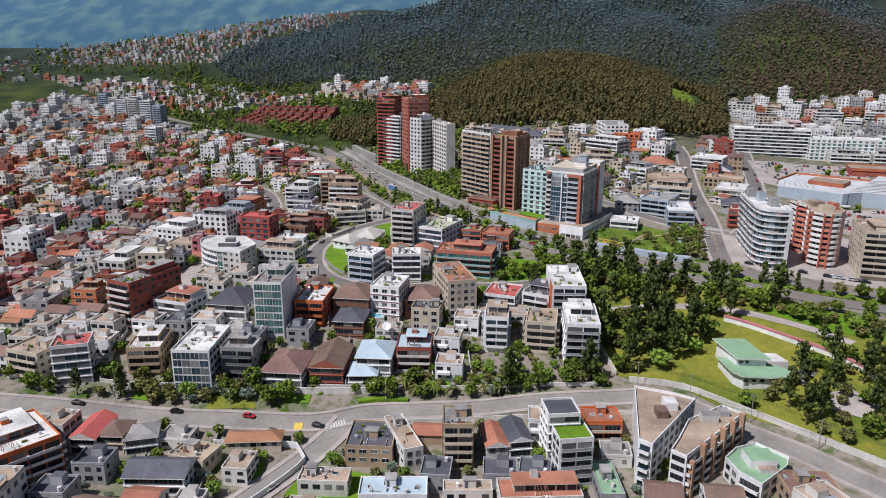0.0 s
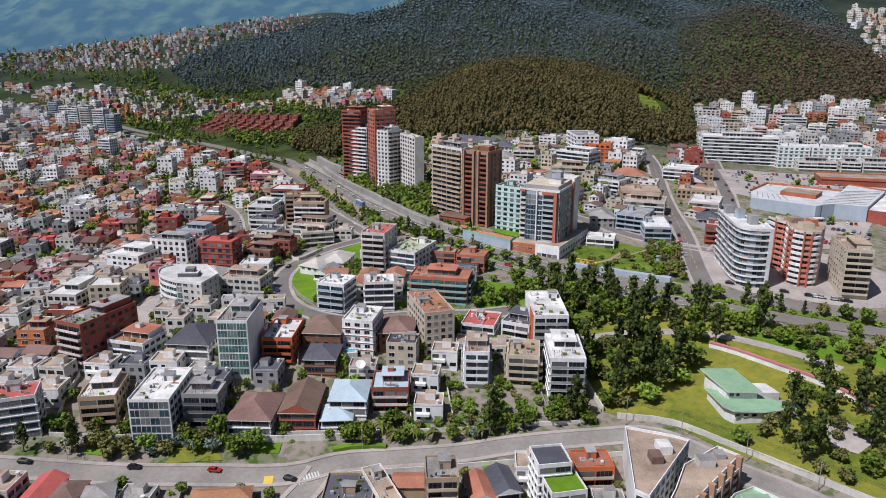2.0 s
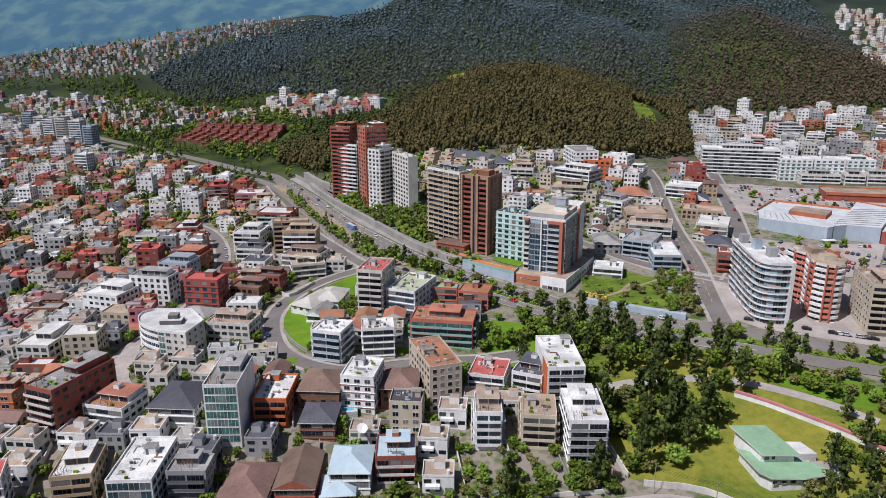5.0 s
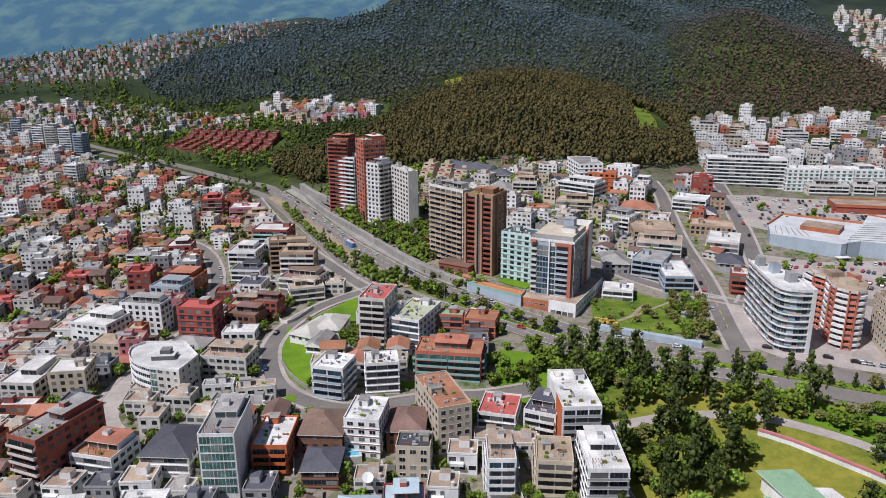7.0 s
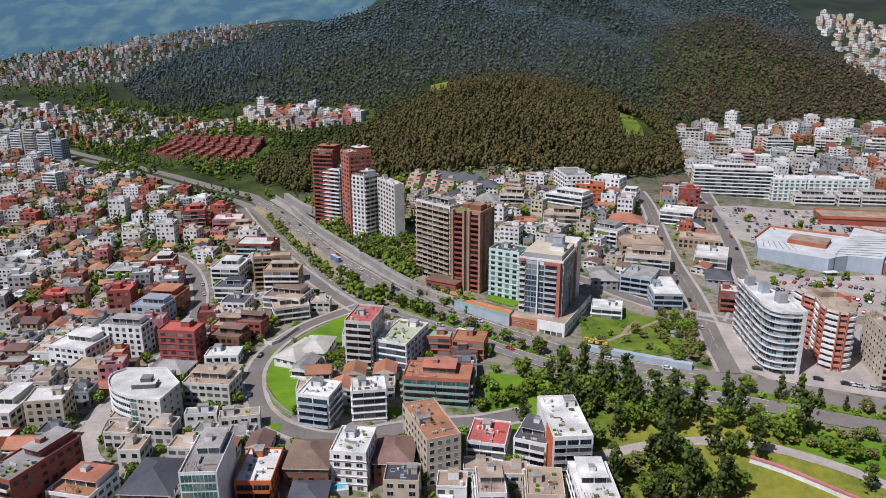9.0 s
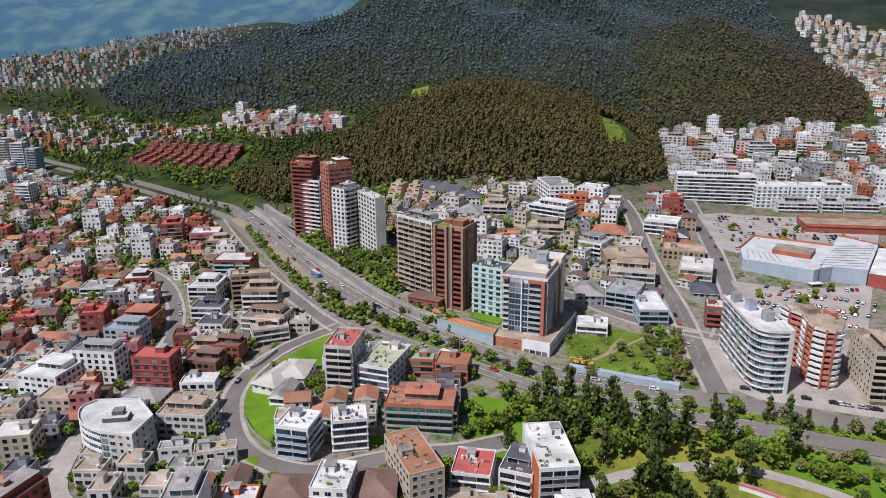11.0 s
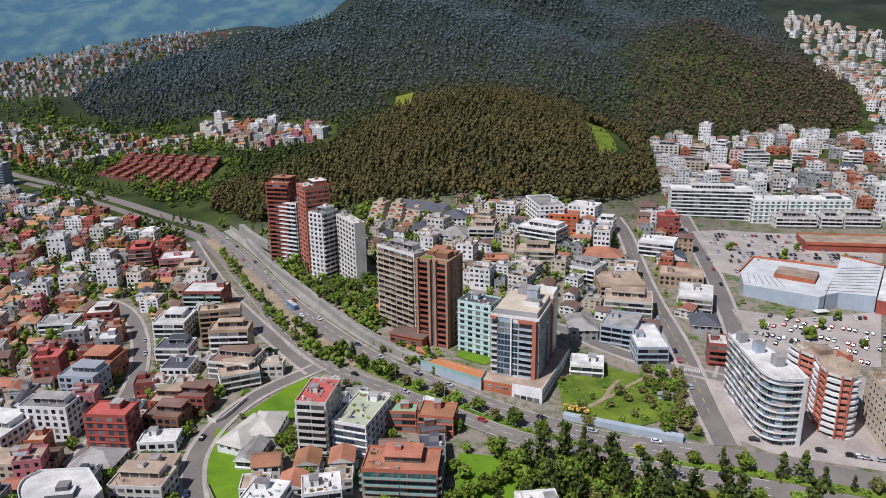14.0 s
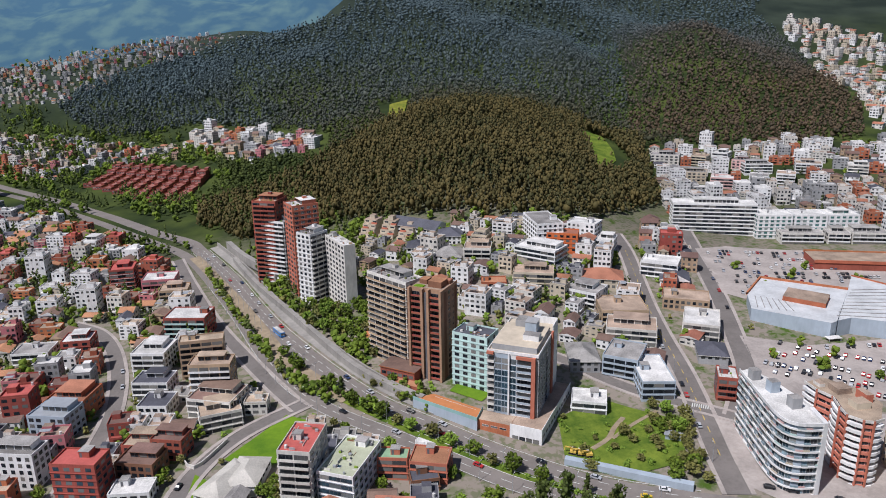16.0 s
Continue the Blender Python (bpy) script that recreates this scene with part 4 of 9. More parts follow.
block(0.5, 201.0, 0.4, 9.7, 12.2, 10.8, "tan", "roof_grey", "balcony", "punch", low="cream",
      label="tan apartment block with stepped planted balconies")
block(14.3, 201.2, 5.9, 6.9, 13.5, 3.4, "offwhite", "roof_tile", "punch", "punch", cap="gable", category="house", name="house",
      label="house with an orange tiled roof")
block(21.6, 201.8, 9.5, 7.2, 13.3, 4.8, "white", "roof_dark", "band", "punch", cap="gable",
      label="white house with a slate-grey roof")
block(47.2, 211.3, 0.4, 12.1, 10.0, 6.2, "orange", "roof_tile", "balcony", "punch", low="cream", category="house", name="house",
      label="orange house with terraces and a tiled roof")
block(0.6, 181.1, 0.4, 14.3, 5.3, 0.7, "offwhite", "roof_tan", "punch", "punch", category="house", name="house",
      label="off-white building with a gravel roof")
block(16.6, 175.8, 2.5, 23.7, 9.7, 2.0, "offwhite", "roof_tile", "punch", "punch",
      label="building with a broad terracotta roof terrace")
block(45.9, 180.0, 0.3, 7.1, 17.6, 0.4, "grey", "roof_green", "punch", "punch", category="house", name="house",
      label="low grey building with a moss-green roof")
block(97.0, 173.6, -3.0, 14.9, 12.1, 5.0, "tan", "roof_brown", "punch", "punch", category="house", name="house",
      label="low building with a brown flat roof")
block(-137.2, 280.9, -26.2, 12.6, 27.4, 31.0, "brick", "roof_grey", "balcony", "punch", low="offwhite",
      label="red brick apartment block with pale balcony bands")
block(-120.0, 282.9, -18.4, 16.0, 14.7, 21.8, "white", "roof_tile", "band", "punch",
      label="white terraced building with an orange roof terrace")
block(-97.0, 280.5, -8.8, 16.6, 20.3, 21.4, "white", "roof_dark", "band", "punch", cap="hip",
      label="white house with a black hipped roof")
block(-74.4, 269.4, -3.5, 11.5, 22.9, 34.0, "white", "roof_grey", "glass", "blind", glass="glass_green",
      label="slim white office tower with green-tinted glazing")
block(-60.7, 280.3, -5.6, 12.0, 19.8, 22.6, "orange", "roof_white", "balcony", "punch", low="orange",
      label="bright orange building with a white roof")
block(-46.3, 290.0, -8.2, 15.4, 18.0, 20.9, "brown", "roof_brown", "punch", "punch", cap="hip",
      label="brown house with hipped roofs")
block(-44.0, 274.0, -5.6, 12.2, 14.3, 16.6, "brown", "roof_dark", "band", "punch", cap="hip", category="house", name="house",
      label="brown house with a dark slate roof")
block(-30.4, 290.3, -13.3, 12.6, 16.6, 25.6, "white", "roof_white", "pair", "punch", low="brick",
      label="white and brick apartment block with a glazed roof")
block(-15.7, 291.2, -7.6, 13.4, 17.7, 19.7, "brown", "roof_brown", "punch", "punch", cap="hip",
      label="brown house with a broad hipped roof")
block(-12.7, 280.3, -8.8, 11.8, 10.1, 19.5, "cream", "roof_dark", "punch", "punch",
      label="cream apartment house with a dark roof")
block(2.7, 289.8, 14.6, 12.7, 27.6, 27.6, "cream", "roof_tile", "punch", "punch",
      label="cream apartment tower with terracotta roof terraces")
block(18.6, 305.3, -18.5, 14.4, 17.0, 17.0, "white", "roof_red", "band", "punch", category="house", name="house",
      label="white building with a bright red roof")
block(35.5, 302.1, -28.1, 12.4, 15.7, 19.0, "white", "roof_dark", "balcony", "punch",
      label="white apartment block with a dark grey roof")
corner = block(46.9, 289.5, -2.6, 14.3, 30.0, 26.0, "white", "roof_white", "balcony", "blind", low="grey",
               label="white apartment tower with an orange corner and grey balconies")
m = Mesh()
m.box(-0.14, 0.0, 0.2, 11.0, 1.0, 26.0 - corner.matrix_basis.translation.z + 0.7, "orange")
part("panel", m, corner, label="bright orange side panel")
block(47.5, 257.6, -5.6, 13.1, 23.1, 21.8, "white", "roof_white", "balcony", "pair", low="grey",
      label="white apartment block with a pale roof")
block(33.6, 269.6, -10.4, 12.2, 15.8, 18.0, "cream", "roof_tan", "balcony", "balcony", low="cream",
      label="beige apartment block with broad balcony bands")
block(17.1, 268.9, -5.6, 9.5, 15.0, 20.0, "white", "roof_tan", "balcony", "balcony", glass="glass_blue",
      label="white apartment block with stacked balconies")
block(-92.3, 347.7, -13.6, 20.0, 13.1, 25.6, "offwhite", "roof_tan", "punch", "punch",
      label="off-white apartment house with a flat roof")
block(-87.4, 328.1, 1.5, 12.1, 5.3, 21.6, "white", "roof_grey", "punch", "punch", category="house", name="house",
      label="low white building with a grey roof")
block(-73.0, 320.7, 5.7, 15.0, 6.1, 23.2, "offwhite", "roof_tan", "punch", "punch", category="house", name="house",
      label="low building with a brownish flat roof")
block(-44.2, 324.6, -20.5, 13.2, 13.4, 30.0, "white", "roof_white", "balcony", "band", low="bluegrey", glass="glass_blue",
      label="white apartment block with dark glass balconies")
block(-23.4, 325.5, 2.4, 13.4, 11.1, 29.1, "white", "roof_white", "band", "punch",
      label="white apartment block with dark window bands")
block(-3.0, 340.9, -13.8, 27.8, 15.0, 26.9, "salmon", "roof_tile", "balcony", "balcony", low="teal", glass="glass_green",
      label="terracotta and green-glazed apartment block")
block(-26.8, 369.1, -17.3, 12.4, 20.5, 41.0, "offwhite", "roof_red", "balcony", "pair",
      label="off-white apartment tower with a red roof")
block(-13.2, 367.5, -27.0, 14.6, 25.8, 32.0, "white", "roof_sage", "band", "pair", low="bluegrey", glass="glass_blue",
      label="white apartment block with blue-grey bands and a sage roof")
block(9.4, 378.3, -13.8, 11.8, 7.9, 28.0, "salmon", "roof_green", "band", "punch", near=False,
      label="terraced brick-orange building with a green roof")
block(21.4, 375.4, -19.1, 14.9, 12.2, 26.8, "salmon", "roof_tile", "band", "punch", near=False,
      label="terraced brick-orange building with a tiled roof")
block(21.4, 367.4, 1.9, 10.9, 10.3, 23.3, "brown", "roof_dark", "band", "punch", near=False, category="house", name="house",
      label="low glazed garden pavilion with a dark roof")
block(-59.0, 376.3, -31.4, 12.0, 24.3, 22.6, "white", "roof_pale", "punch", "punch", cap="hip", near=False, category="house", name="house",
      label="villa with a large pale hipped roof")
block(-48.2, 378.5, -12.8, 12.3, 18.8, 23.5, "white", "roof_pale", "punch", "punch", cap="hip", near=False, category="house", name="house",
      label="villa wing with a pale hipped roof")
block(-50.3, 362.2, -17.3, 7.5, 15.9, 22.3, "white", "roof_grey", "band", "punch", cap="gable", near=False, category="house", name="house",
      label="glass-roofed annex beside a pale villa")
block(-72.6, 453.3, -6.5, 19.5, 11.1, 38.5, "tan", "roof_tan", "balcony", "punch", low="white", near=False,
      label="tan apartment tower with white balconies")
block(-83.2, 486.9, 3.3, 21.9, 9.1, 36.0, "tan", "roof_tan", "balcony", "punch", near=False,
      label="tan apartment tower with recessed balconies")
block(-64.3, 426.2, 14.0, 18.2, 15.0, 25.9, "offwhite", "roof_tan", "band", "band", near=False,
      label="stepped off-white apartment block with window bands")
block(-72.0, 440.0, -20.9, 21.4, 18.0, 28.4, "offwhite", "roof_brown", "band", "punch", near=False,
      label="off-white apartment block with a brown roof")
block(-112.3, 390.0, -13.7, 17.8, 11.4, 31.9, "brick", "roof_red", "pair", "punch", glass="glass_blue", near=False,
      label="red brick apartment block with a red roof")
block(-144.9, 409.2, -14.1, 21.7, 10.7, 28.2, "white", "roof_grey", "punch", "punch", near=False,
      label="white apartment block with square windows")
block(-141.8, 445.7, -16.1, 18.1, 14.3, 24.0, "bluegrey", "metal", "punch", "punch", near=False,
      label="blue-grey block with a sheet metal roof")
block(-139.9, 458.7, -12.8, 18.5, 19.7, 23.2, "terracotta", "roof_tile", "punch", "punch", near=False,
      label="terracotta apartment block with roof terraces")
block(-93.4, 412.3, -12.5, 15.2, 12.3, 24.0, "brick", "roof_tan", "punch", "punch", near=False,
      label="brick house with a tan roof")
block(-81.8, 412.0, -17.0, 13.6, 10.0, 25.8, "brick", "roof_brown", "punch", "punch", near=False,
      label="brick house with a brown roof")
block(-92.5, 399.1, -16.5, 15.9, 12.5, 24.2, "brown", "roof_brown", "punch", "punch", near=False,
      label="dark brown house with a flat roof")
block(-90.9, 381.9, -5.0, 15.4, 9.9, 21.5, "white", "roof_white", "punch", "punch", near=False, category="house", name="house",
      label="white modern house with a pale roof")
block(-113.4, 374.3, -14.2, 15.9, 13.6, 18.9, "grey", "roof_grey", "punch", "punch", cap="hip", near=False, category="house", name="house",
      label="low house under a grey roof")
block(-90.1, 362.6, -9.8, 16.9, 10.8, 21.7, "cream", "roof_tan", "punch", "punch", near=False, category="house", name="house",
      label="cream house with a flat tan roof")
block(-110.6, 499.6, -10.6, 17.7, 18.9, 26.5, "white", "roof_white", "balcony", "punch", near=False,
      label="white apartment block with terraces")
block(-103.3, 469.9, -10.4, 17.5, 13.8, 24.0, "white", "roof_dark", "band", "punch", near=False,
      label="white house with a dark roof")
block(-96.0, 448.4, -10.3, 13.8, 14.4, 22.4, "white", "roof_dark", "punch", "punch", near=False, category="house", name="house",
      label="white house with a dark roof")
block(-157.9, 536.6, -0.1, 15.8, 14.1, 20.6, "brick", "roof_white", "pair", "punch", near=False,
      label="brick building with a white frame")
block(-183.8, 534.4, -2.6, 19.9, 15.4, 16.4, "white", "roof_grey", "band", "punch", near=False, category="house", name="house",
      label="low white terraced building")
block(-102.0, 539.6, -10.8, 24.0, 18.0, 29.6, "brick", "roof_white", "balcony", "punch", low="aqua", near=False,
      label="brick and aqua apartment block with a pale roof")
block(-133.7, 623.1, 0.2, 21.7, 18.0, 25.8, "pink", "roof_white", "balcony", "punch", near=False,
      label="pink apartment block with balconies")
block(-116.9, 596.5, 1.4, 18.3, 14.6, 26.6, "tan", "roof_tan", "balcony", "punch", near=False,
      label="tan apartment block with balconies")
block(-158.7, 640.4, 5.2, 16.1, 18.0, 29.0, "brick", "roof_red", "band", "band", low="white", near=False,
      label="red and white banded office block")
block(-208.0, 739.4, -11.7, 13.1, 18.0, 25.0, "white", "roof_white", "balcony", "punch", near=False,
      label="white apartment block with balconies")
block(-165.4, 399.2, -20.5, 21.0, 19.3, 23.1, "white", "roof_white", "punch", "punch", near=False,
      label="white apartment block with square windows")
block(-149.8, 380.6, -10.9, 14.9, 11.3, 19.3, "cream", "roof_tan", "punch", "punch", near=False, category="house", name="house",
      label="cream house with dark windows")
block(-137.6, 392.9, -4.0, 7.9, 8.8, 20.6, "terracotta", "roof_tan", "punch", "punch", near=False,
      label="terracotta house with a flat roof")
block(-191.7, 396.2, -4.0, 16.3, 8.5, 16.8, "brown", "roof_grey", "pair", "punch", near=False, category="house", name="house",
      label="brown house with framed windows")
block(-187.1, 352.5, 18.2, 12.2, 8.3, 19.0, "white", "roof_grey", "punch", "punch", near=False,
      label="white house with a grey roof")
block(-150.0, 338.8, 2.0, 14.3, 12.6, 25.0, "cream", "roof_white", "punch", "punch", near=False,
      label="cream apartment block with a white roof")
block(-163.4, 324.8, -3.9, 14.3, 6.6, 18.7, "brick", "roof_white", "punch", "punch", near=False, category="house", name="house",
      label="brick house with a pale roof")
block(-158.5, 291.9, -3.9, 11.0, 9.3, 22.7, "terracotta", "roof_tan", "pair", "punch",
      label="terracotta apartment house with paired windows")
block(-169.5, 339.7, -9.5, 14.7, 22.1, 21.2, "offwhite", "roof_white", "punch", "punch", near=False,
      label="off-white building with pale flat roofs")
block(49.8, 442.5, -37.9, 18.1, 12.6, 50.0, "aqua", "roof_dark", "pair", "punch",
      label="pale green apartment tower with a dark roof")
block(13.2, 483.7, -52.9, 28.8, 11.7, 69.0, "offwhite", "roof_grey", "balcony", "pair", low="tan",
      label="off-white apartment tower with stacked tan balconies")
block(-7.9, 568.0, -68.2, 29.2, 7.1, 66.0, "offwhite", "roof_white", "pair", "blind", low="blush",
      label="white apartment tower with pinkish window bands and a blank side wall")
block(-25.3, 570.1, -44.6, 11.9, 14.9, 68.0, "white", "roof_grey", "pair", "balcony", low="offwhite",
      label="slim white apartment tower with grey balcony shafts")
block(-33.1, 594.6, -67.8, 15.7, 17.2, 82.0, "salmon", "roof_white", "pair", "pair", low="salmon",
      label="tall salmon-red brick apartment tower")
block(-50.4, 615.1, -35.2, 19.1, 14.4, 66.0, "white", "roof_grey", "balcony", "band",
      label="white and dark banded apartment tower")
block(-55.2, 615.6, -22.2, 16.9, 18.0, 79.0, "brick", "roof_tile", "balcony", "punch", low="brick",
      label="dark red brick apartment tower with balconies")
block(-44.0, 615.9, -48.3, 11.0, 8.4, 45.0, "brick", "roof_white", "balcony", "punch", near=False,
      label="small red brick block with balconies")
block(77.8, 564.8, -16.1, 17.2, 16.6, 53.0, "offwhite", "roof_tan", "balcony", "punch", near=False,
      label="off-white terraced apartment block")
block(38.2, 649.8, -41.6, 39.6, 18.0, 49.9, "white", "roof_dark", "punch", "punch", cap="gable", near=False, category="house", name="house",
      label="row of white houses under a dark roof")
block(67.2, 604.5, -10.9, 16.4, 18.0, 50.9, "white", "roof_dark", "punch", "punch", cap="hip", near=False, category="house", name="house",
      label="white house with a dark hipped roof")
block(59.4, 573.6, -22.9, 18.5, 18.0, 47.2, "white", "roof_grey", "punch", "punch", cap="hip", near=False, category="house", name="house",
      label="white house with a grey hipped roof")
block(45.1, 599.0, -10.7, 12.6, 15.9, 45.7, "white", "roof_dark", "punch", "punch", cap="hip", near=False, category="house", name="house",
      label="white house with a dark roof")
block(110.7, 564.9, -44.3, 28.9, 18.0, 53.1, "white", "roof_white", "band", "band", near=False,
      label="white apartment block with dark window bands")
block(135.7, 578.0, -23.4, 20.7, 12.7, 56.2, "orange", "roof_tile", "pair", "pair", near=False,
      label="orange apartment block with paired windows")
block(158.2, 603.6, -39.9, 20.4, 15.7, 56.0, "white", "roof_white", "punch", "punch", near=False,
      label="white apartment block with square windows")
block(171.5, 582.9, -31.3, 12.5, 15.4, 48.1, "white", "roof_white", "punch", "punch", near=False,
      label="white house with plain square windows")
block(128.9, 611.6, -89.0, 33.8, 18.0, 62.2, "white", "roof_grey", "pair", "punch", near=False,
      label="white apartment block with a pitched grey roof")
block(101.5, 531.5, -18.6, 24.1, 15.6, 46.3, "cream", "roof_tan", "band", "punch", near=False,
      label="cream apartment house with window bands")
block(81.7, 527.7, -10.3, 14.8, 11.3, 42.6, "terracotta", "roof_tile", "punch", "punch", near=False, category="house", name="house",
      label="terracotta house with white walls")
block(140.0, 485.2, -10.9, 25.6, 24.3, 36.8, "tan", "roof_tan", "balcony", "punch", near=False,
      label="tan apartment house with balconies")
block(135.5, 467.2, -23.2, 25.8, 19.1, 34.9, "offwhite", "roof_tan", "band", "punch", near=False,
      label="off-white apartment house with framed windows")
block(123.3, 439.9, -35.0, 17.1, 21.7, 32.9, "bluegrey", "roof_grey", "balcony", "punch", near=False,
      label="grey apartment house with planted terraces")
block(132.7, 414.2, -10.4, 15.2, 29.4, 30.3, "bluegrey", "roof_white", "band", "punch", near=False,
      label="blue-grey building with pale stepped roofs")
block(108.5, 443.1, -10.5, 14.4, 22.6, 29.6, "grey", "roof_grey", "punch", "punch", cap="hip", near=False, category="house", name="house",
      label="grey house with a hipped roof")
block(128.5, 515.9, -43.6, 19.6, 18.0, 40.0, "white", "roof_grey", "balcony", "punch", near=False, category="house", name="house",
      label="white house with terraces")
block(144.8, 531.8, -20.3, 24.4, 18.0, 40.0, "cream", "roof_tile", "punch", "punch", cap="hip", near=False, category="house", name="house",
      label="cream house with a tiled roof")
block(189.9, 549.6, -33.4, 22.9, 18.0, 42.0, "white", "roof_white", "band", "punch", near=False,
      label="white apartment block with ribbon windows")
block(184.2, 504.2, -26.2, 25.9, 18.0, 34.2, "tan", "roof_tan", "punch", "punch", near=False, category="house", name="house",
      label="tan house with flat terraces")
block(179.3, 469.1, -28.6, 18.8, 25.2, 33.2, "offwhite", "roof_white", "band", "punch", near=False,
      label="off-white apartment house with ribbon windows")
block(173.9, 440.1, -20.7, 14.0, 16.8, 28.8, "grey", "roof_dark", "punch", "punch", cap="hip", near=False, category="house", name="house",
      label="low house under a dark roof")
block(196.3, 533.5, -24.2, 17.4, 18.0, 34.9, "white", "roof_dark", "punch", "punch", cap="gable", near=False, category="house", name="house",
      label="white house with a dark roof")
block(98.6, 412.5, -20.3, 15.7, 12.8, 25.1, "white", "roof_white", "band", "punch", near=False, category="house", name="house",
      label="low white shop building")
block(165.2, 407.0, -24.3, 8.7, 12.6, 33.3, "brick", "roof_white", "balcony", "punch",
      label="red and white corner building with balconies")
block(207.4, 355.4, -106.4, 26.0, 11.8, 40.0, "cream", "roof_tan", "punch", "balcony", low="cream",
      label="cream apartment tower with square windows")
block(262.0, 654.1, -18.8, 63.1, 18.0, 52.0, "white", "roof_white", "band", "punch", low="white", near=False,
      label="long white apartment slab")
block(318.4, 627.1, -12.2, 26.1, 18.0, 46.0, "white", "roof_white", "pair", "punch", glass="glass_green", near=False,
      label="white apartment slab with green glazed stair")
block(345.3, 621.3, -12.2, 24.5, 18.0, 46.0, "white", "roof_white", "pair", "punch", glass="glass_green", near=False,
      label="white apartment slab with green glazed stair")
block(369.8, 616.0, -12.2, 22.9, 18.0, 46.0, "white", "roof_white", "pair", "punch", glass="glass_green", near=False,
      label="white apartment slab with green glazed stair")
block(266.0, 661.6, -23.4, 66.8, 18.0, 39.0, "offwhite", "roof_grey", "band", "punch", near=False,
      label="long off-white apartment row")
block(329.0, 611.3, -16.1, 30.4, 18.0, 35.6, "offwhite", "roof_grey", "balcony", "punch", low="white", near=False,
      label="off-white apartment row with balconies")
block(361.2, 602.7, -20.3, 15.5, 18.0, 36.1, "offwhite", "roof_grey", "balcony", "punch", low="white", near=False,
      label="off-white apartment row with balconies")
block(376.9, 597.3, -16.8, 26.3, 18.0, 36.7, "offwhite", "roof_grey", "balcony", "punch", low="white", near=False,
      label="off-white apartment row with balconies")
block(326.0, 840.3, -29.4, 28.9, 18.0, 58.4, "offwhite", "roof_grey", "pair", "punch", near=False,
      label="off-white apartment house on the hillside")
block(365.7, 829.7, -42.9, 15.7, 18.0, 57.3, "cream", "roof_tan", "balcony", "punch", near=False,
      label="cream apartment house on the hillside")
block(390.4, 832.2, -44.2, 15.6, 18.0, 59.2, "white", "roof_white", "band", "punch", near=False,
      label="white apartment house on the hillside")
block(397.6, 805.9, -46.6, 13.2, 18.0, 55.7, "blush", "roof_grey", "pair", "punch", near=False,
      label="pale pink apartment house on the hillside")
block(444.1, 770.3, -30.1, 23.7, 18.0, 56.2, "white", "roof_tan", "balcony", "punch", near=False,
      label="white apartment house on the hillside")
block(483.8, 748.6, -35.1, 17.7, 18.0, 56.6, "offwhite", "roof_white", "band", "punch", near=False,
      label="off-white apartment house on the hillside")
block(331.1, 787.6, -27.0, 26.8, 18.0, 49.8, "cream", "roof_grey", "pair", "punch", near=False,
      label="cream apartment house on the hillside")
block(414.7, 754.8, -34.7, 16.7, 18.0, 50.2, "white", "roof_tan", "balcony", "punch", near=False,
      label="white apartment house on the hillside")
block(355.0, 767.6, -29.8, 20.7, 18.0, 46.7, "blush", "roof_white", "band", "punch", near=False,
      label="pale pink apartment house on the hillside")
block(390.6, 760.6, -34.0, 17.0, 18.0, 48.3, "white", "roof_grey", "pair", "punch", near=False,
      label="white apartment house on the hillside")
block(400.8, 785.9, -13.6, 26.6, 18.0, 54.2, "white", "roof_grey", "band", "band", near=False,
      label="white house with dark ribbon windows")
block(-454.0, 1023.0, -18, 15, 13, 46.0, "white", "roof_white", "band", "punch", glass="glass_blue", near=False,
      label="white apartment block with window bands in the lower valley")
block(-434.0, 1012.0, -13, 14, 13, 48.0, "offwhite", "roof_white", "balcony", "punch", glass="glass_blue", near=False,
      label="white apartment tower with balconies in the lower valley")
block(-413.0, 1001.0, -8, 15, 13, 46.0, "white", "roof_white", "band", "punch", glass="glass_blue", near=False,
      label="white apartment block with window bands in the lower valley")
block(-391.0, 988.0, -18, 13, 13, 41.0, "bluegrey", "roof_white", "balcony", "punch", glass="glass_blue", near=False,
      label="blue-grey apartment tower with balconies in the lower valley")
block(-407.0, 928.0, -13, 18, 13, 24.0, "white", "roof_white", "band", "punch", glass="glass_blue", near=False,
      label="white apartment block with window bands in the lower valley")
block(-481.0, 1058.0, -8, 14, 13, 46.0, "offwhite", "roof_white", "balcony", "punch", glass="glass_blue", near=False,
      label="white apartment tower with balconies in the lower valley")
block(-332.0, 810.0, -18, 15, 13, 32.0, "white", "roof_white", "band", "punch", glass="glass_blue", near=False,
      label="white apartment block with window bands in the lower valley")
block(-502.0, 1073.0, -13, 14, 13, 50.0, "bluegrey", "roof_white", "balcony", "punch", glass="glass_blue", near=False,
      label="blue-grey apartment tower with balconies in the lower valley")


# ---- buildings with shapes of their own ----
def placed(name, x, y, rot, label, category="apartment building", z=None):
    root = new(name)
    root.matrix_world = pose(x, y, ground_at(x, y) if z is None else z, 0, 0, rot)
    return tagged(root, label, category)


def boxed(name, root, x0, x1, y0, y1, z0, z1, mat, top=None, label=""):
    m = Mesh()
    m.box(x0, x1, y0, y1, z0, z1, mat, top)
    return part(name, m, root, label=label)


def pane_row(root, side, w, d, xs, z, ww, wh, glass="glass", frame_mat="roof_white"):
    at, _ = SIDES[side](w, d)
    for x in xs:
        part("window", window_mesh(ww, wh, glass, frame_mat), root, at @ Matrix.Translation((x, 0, z)))


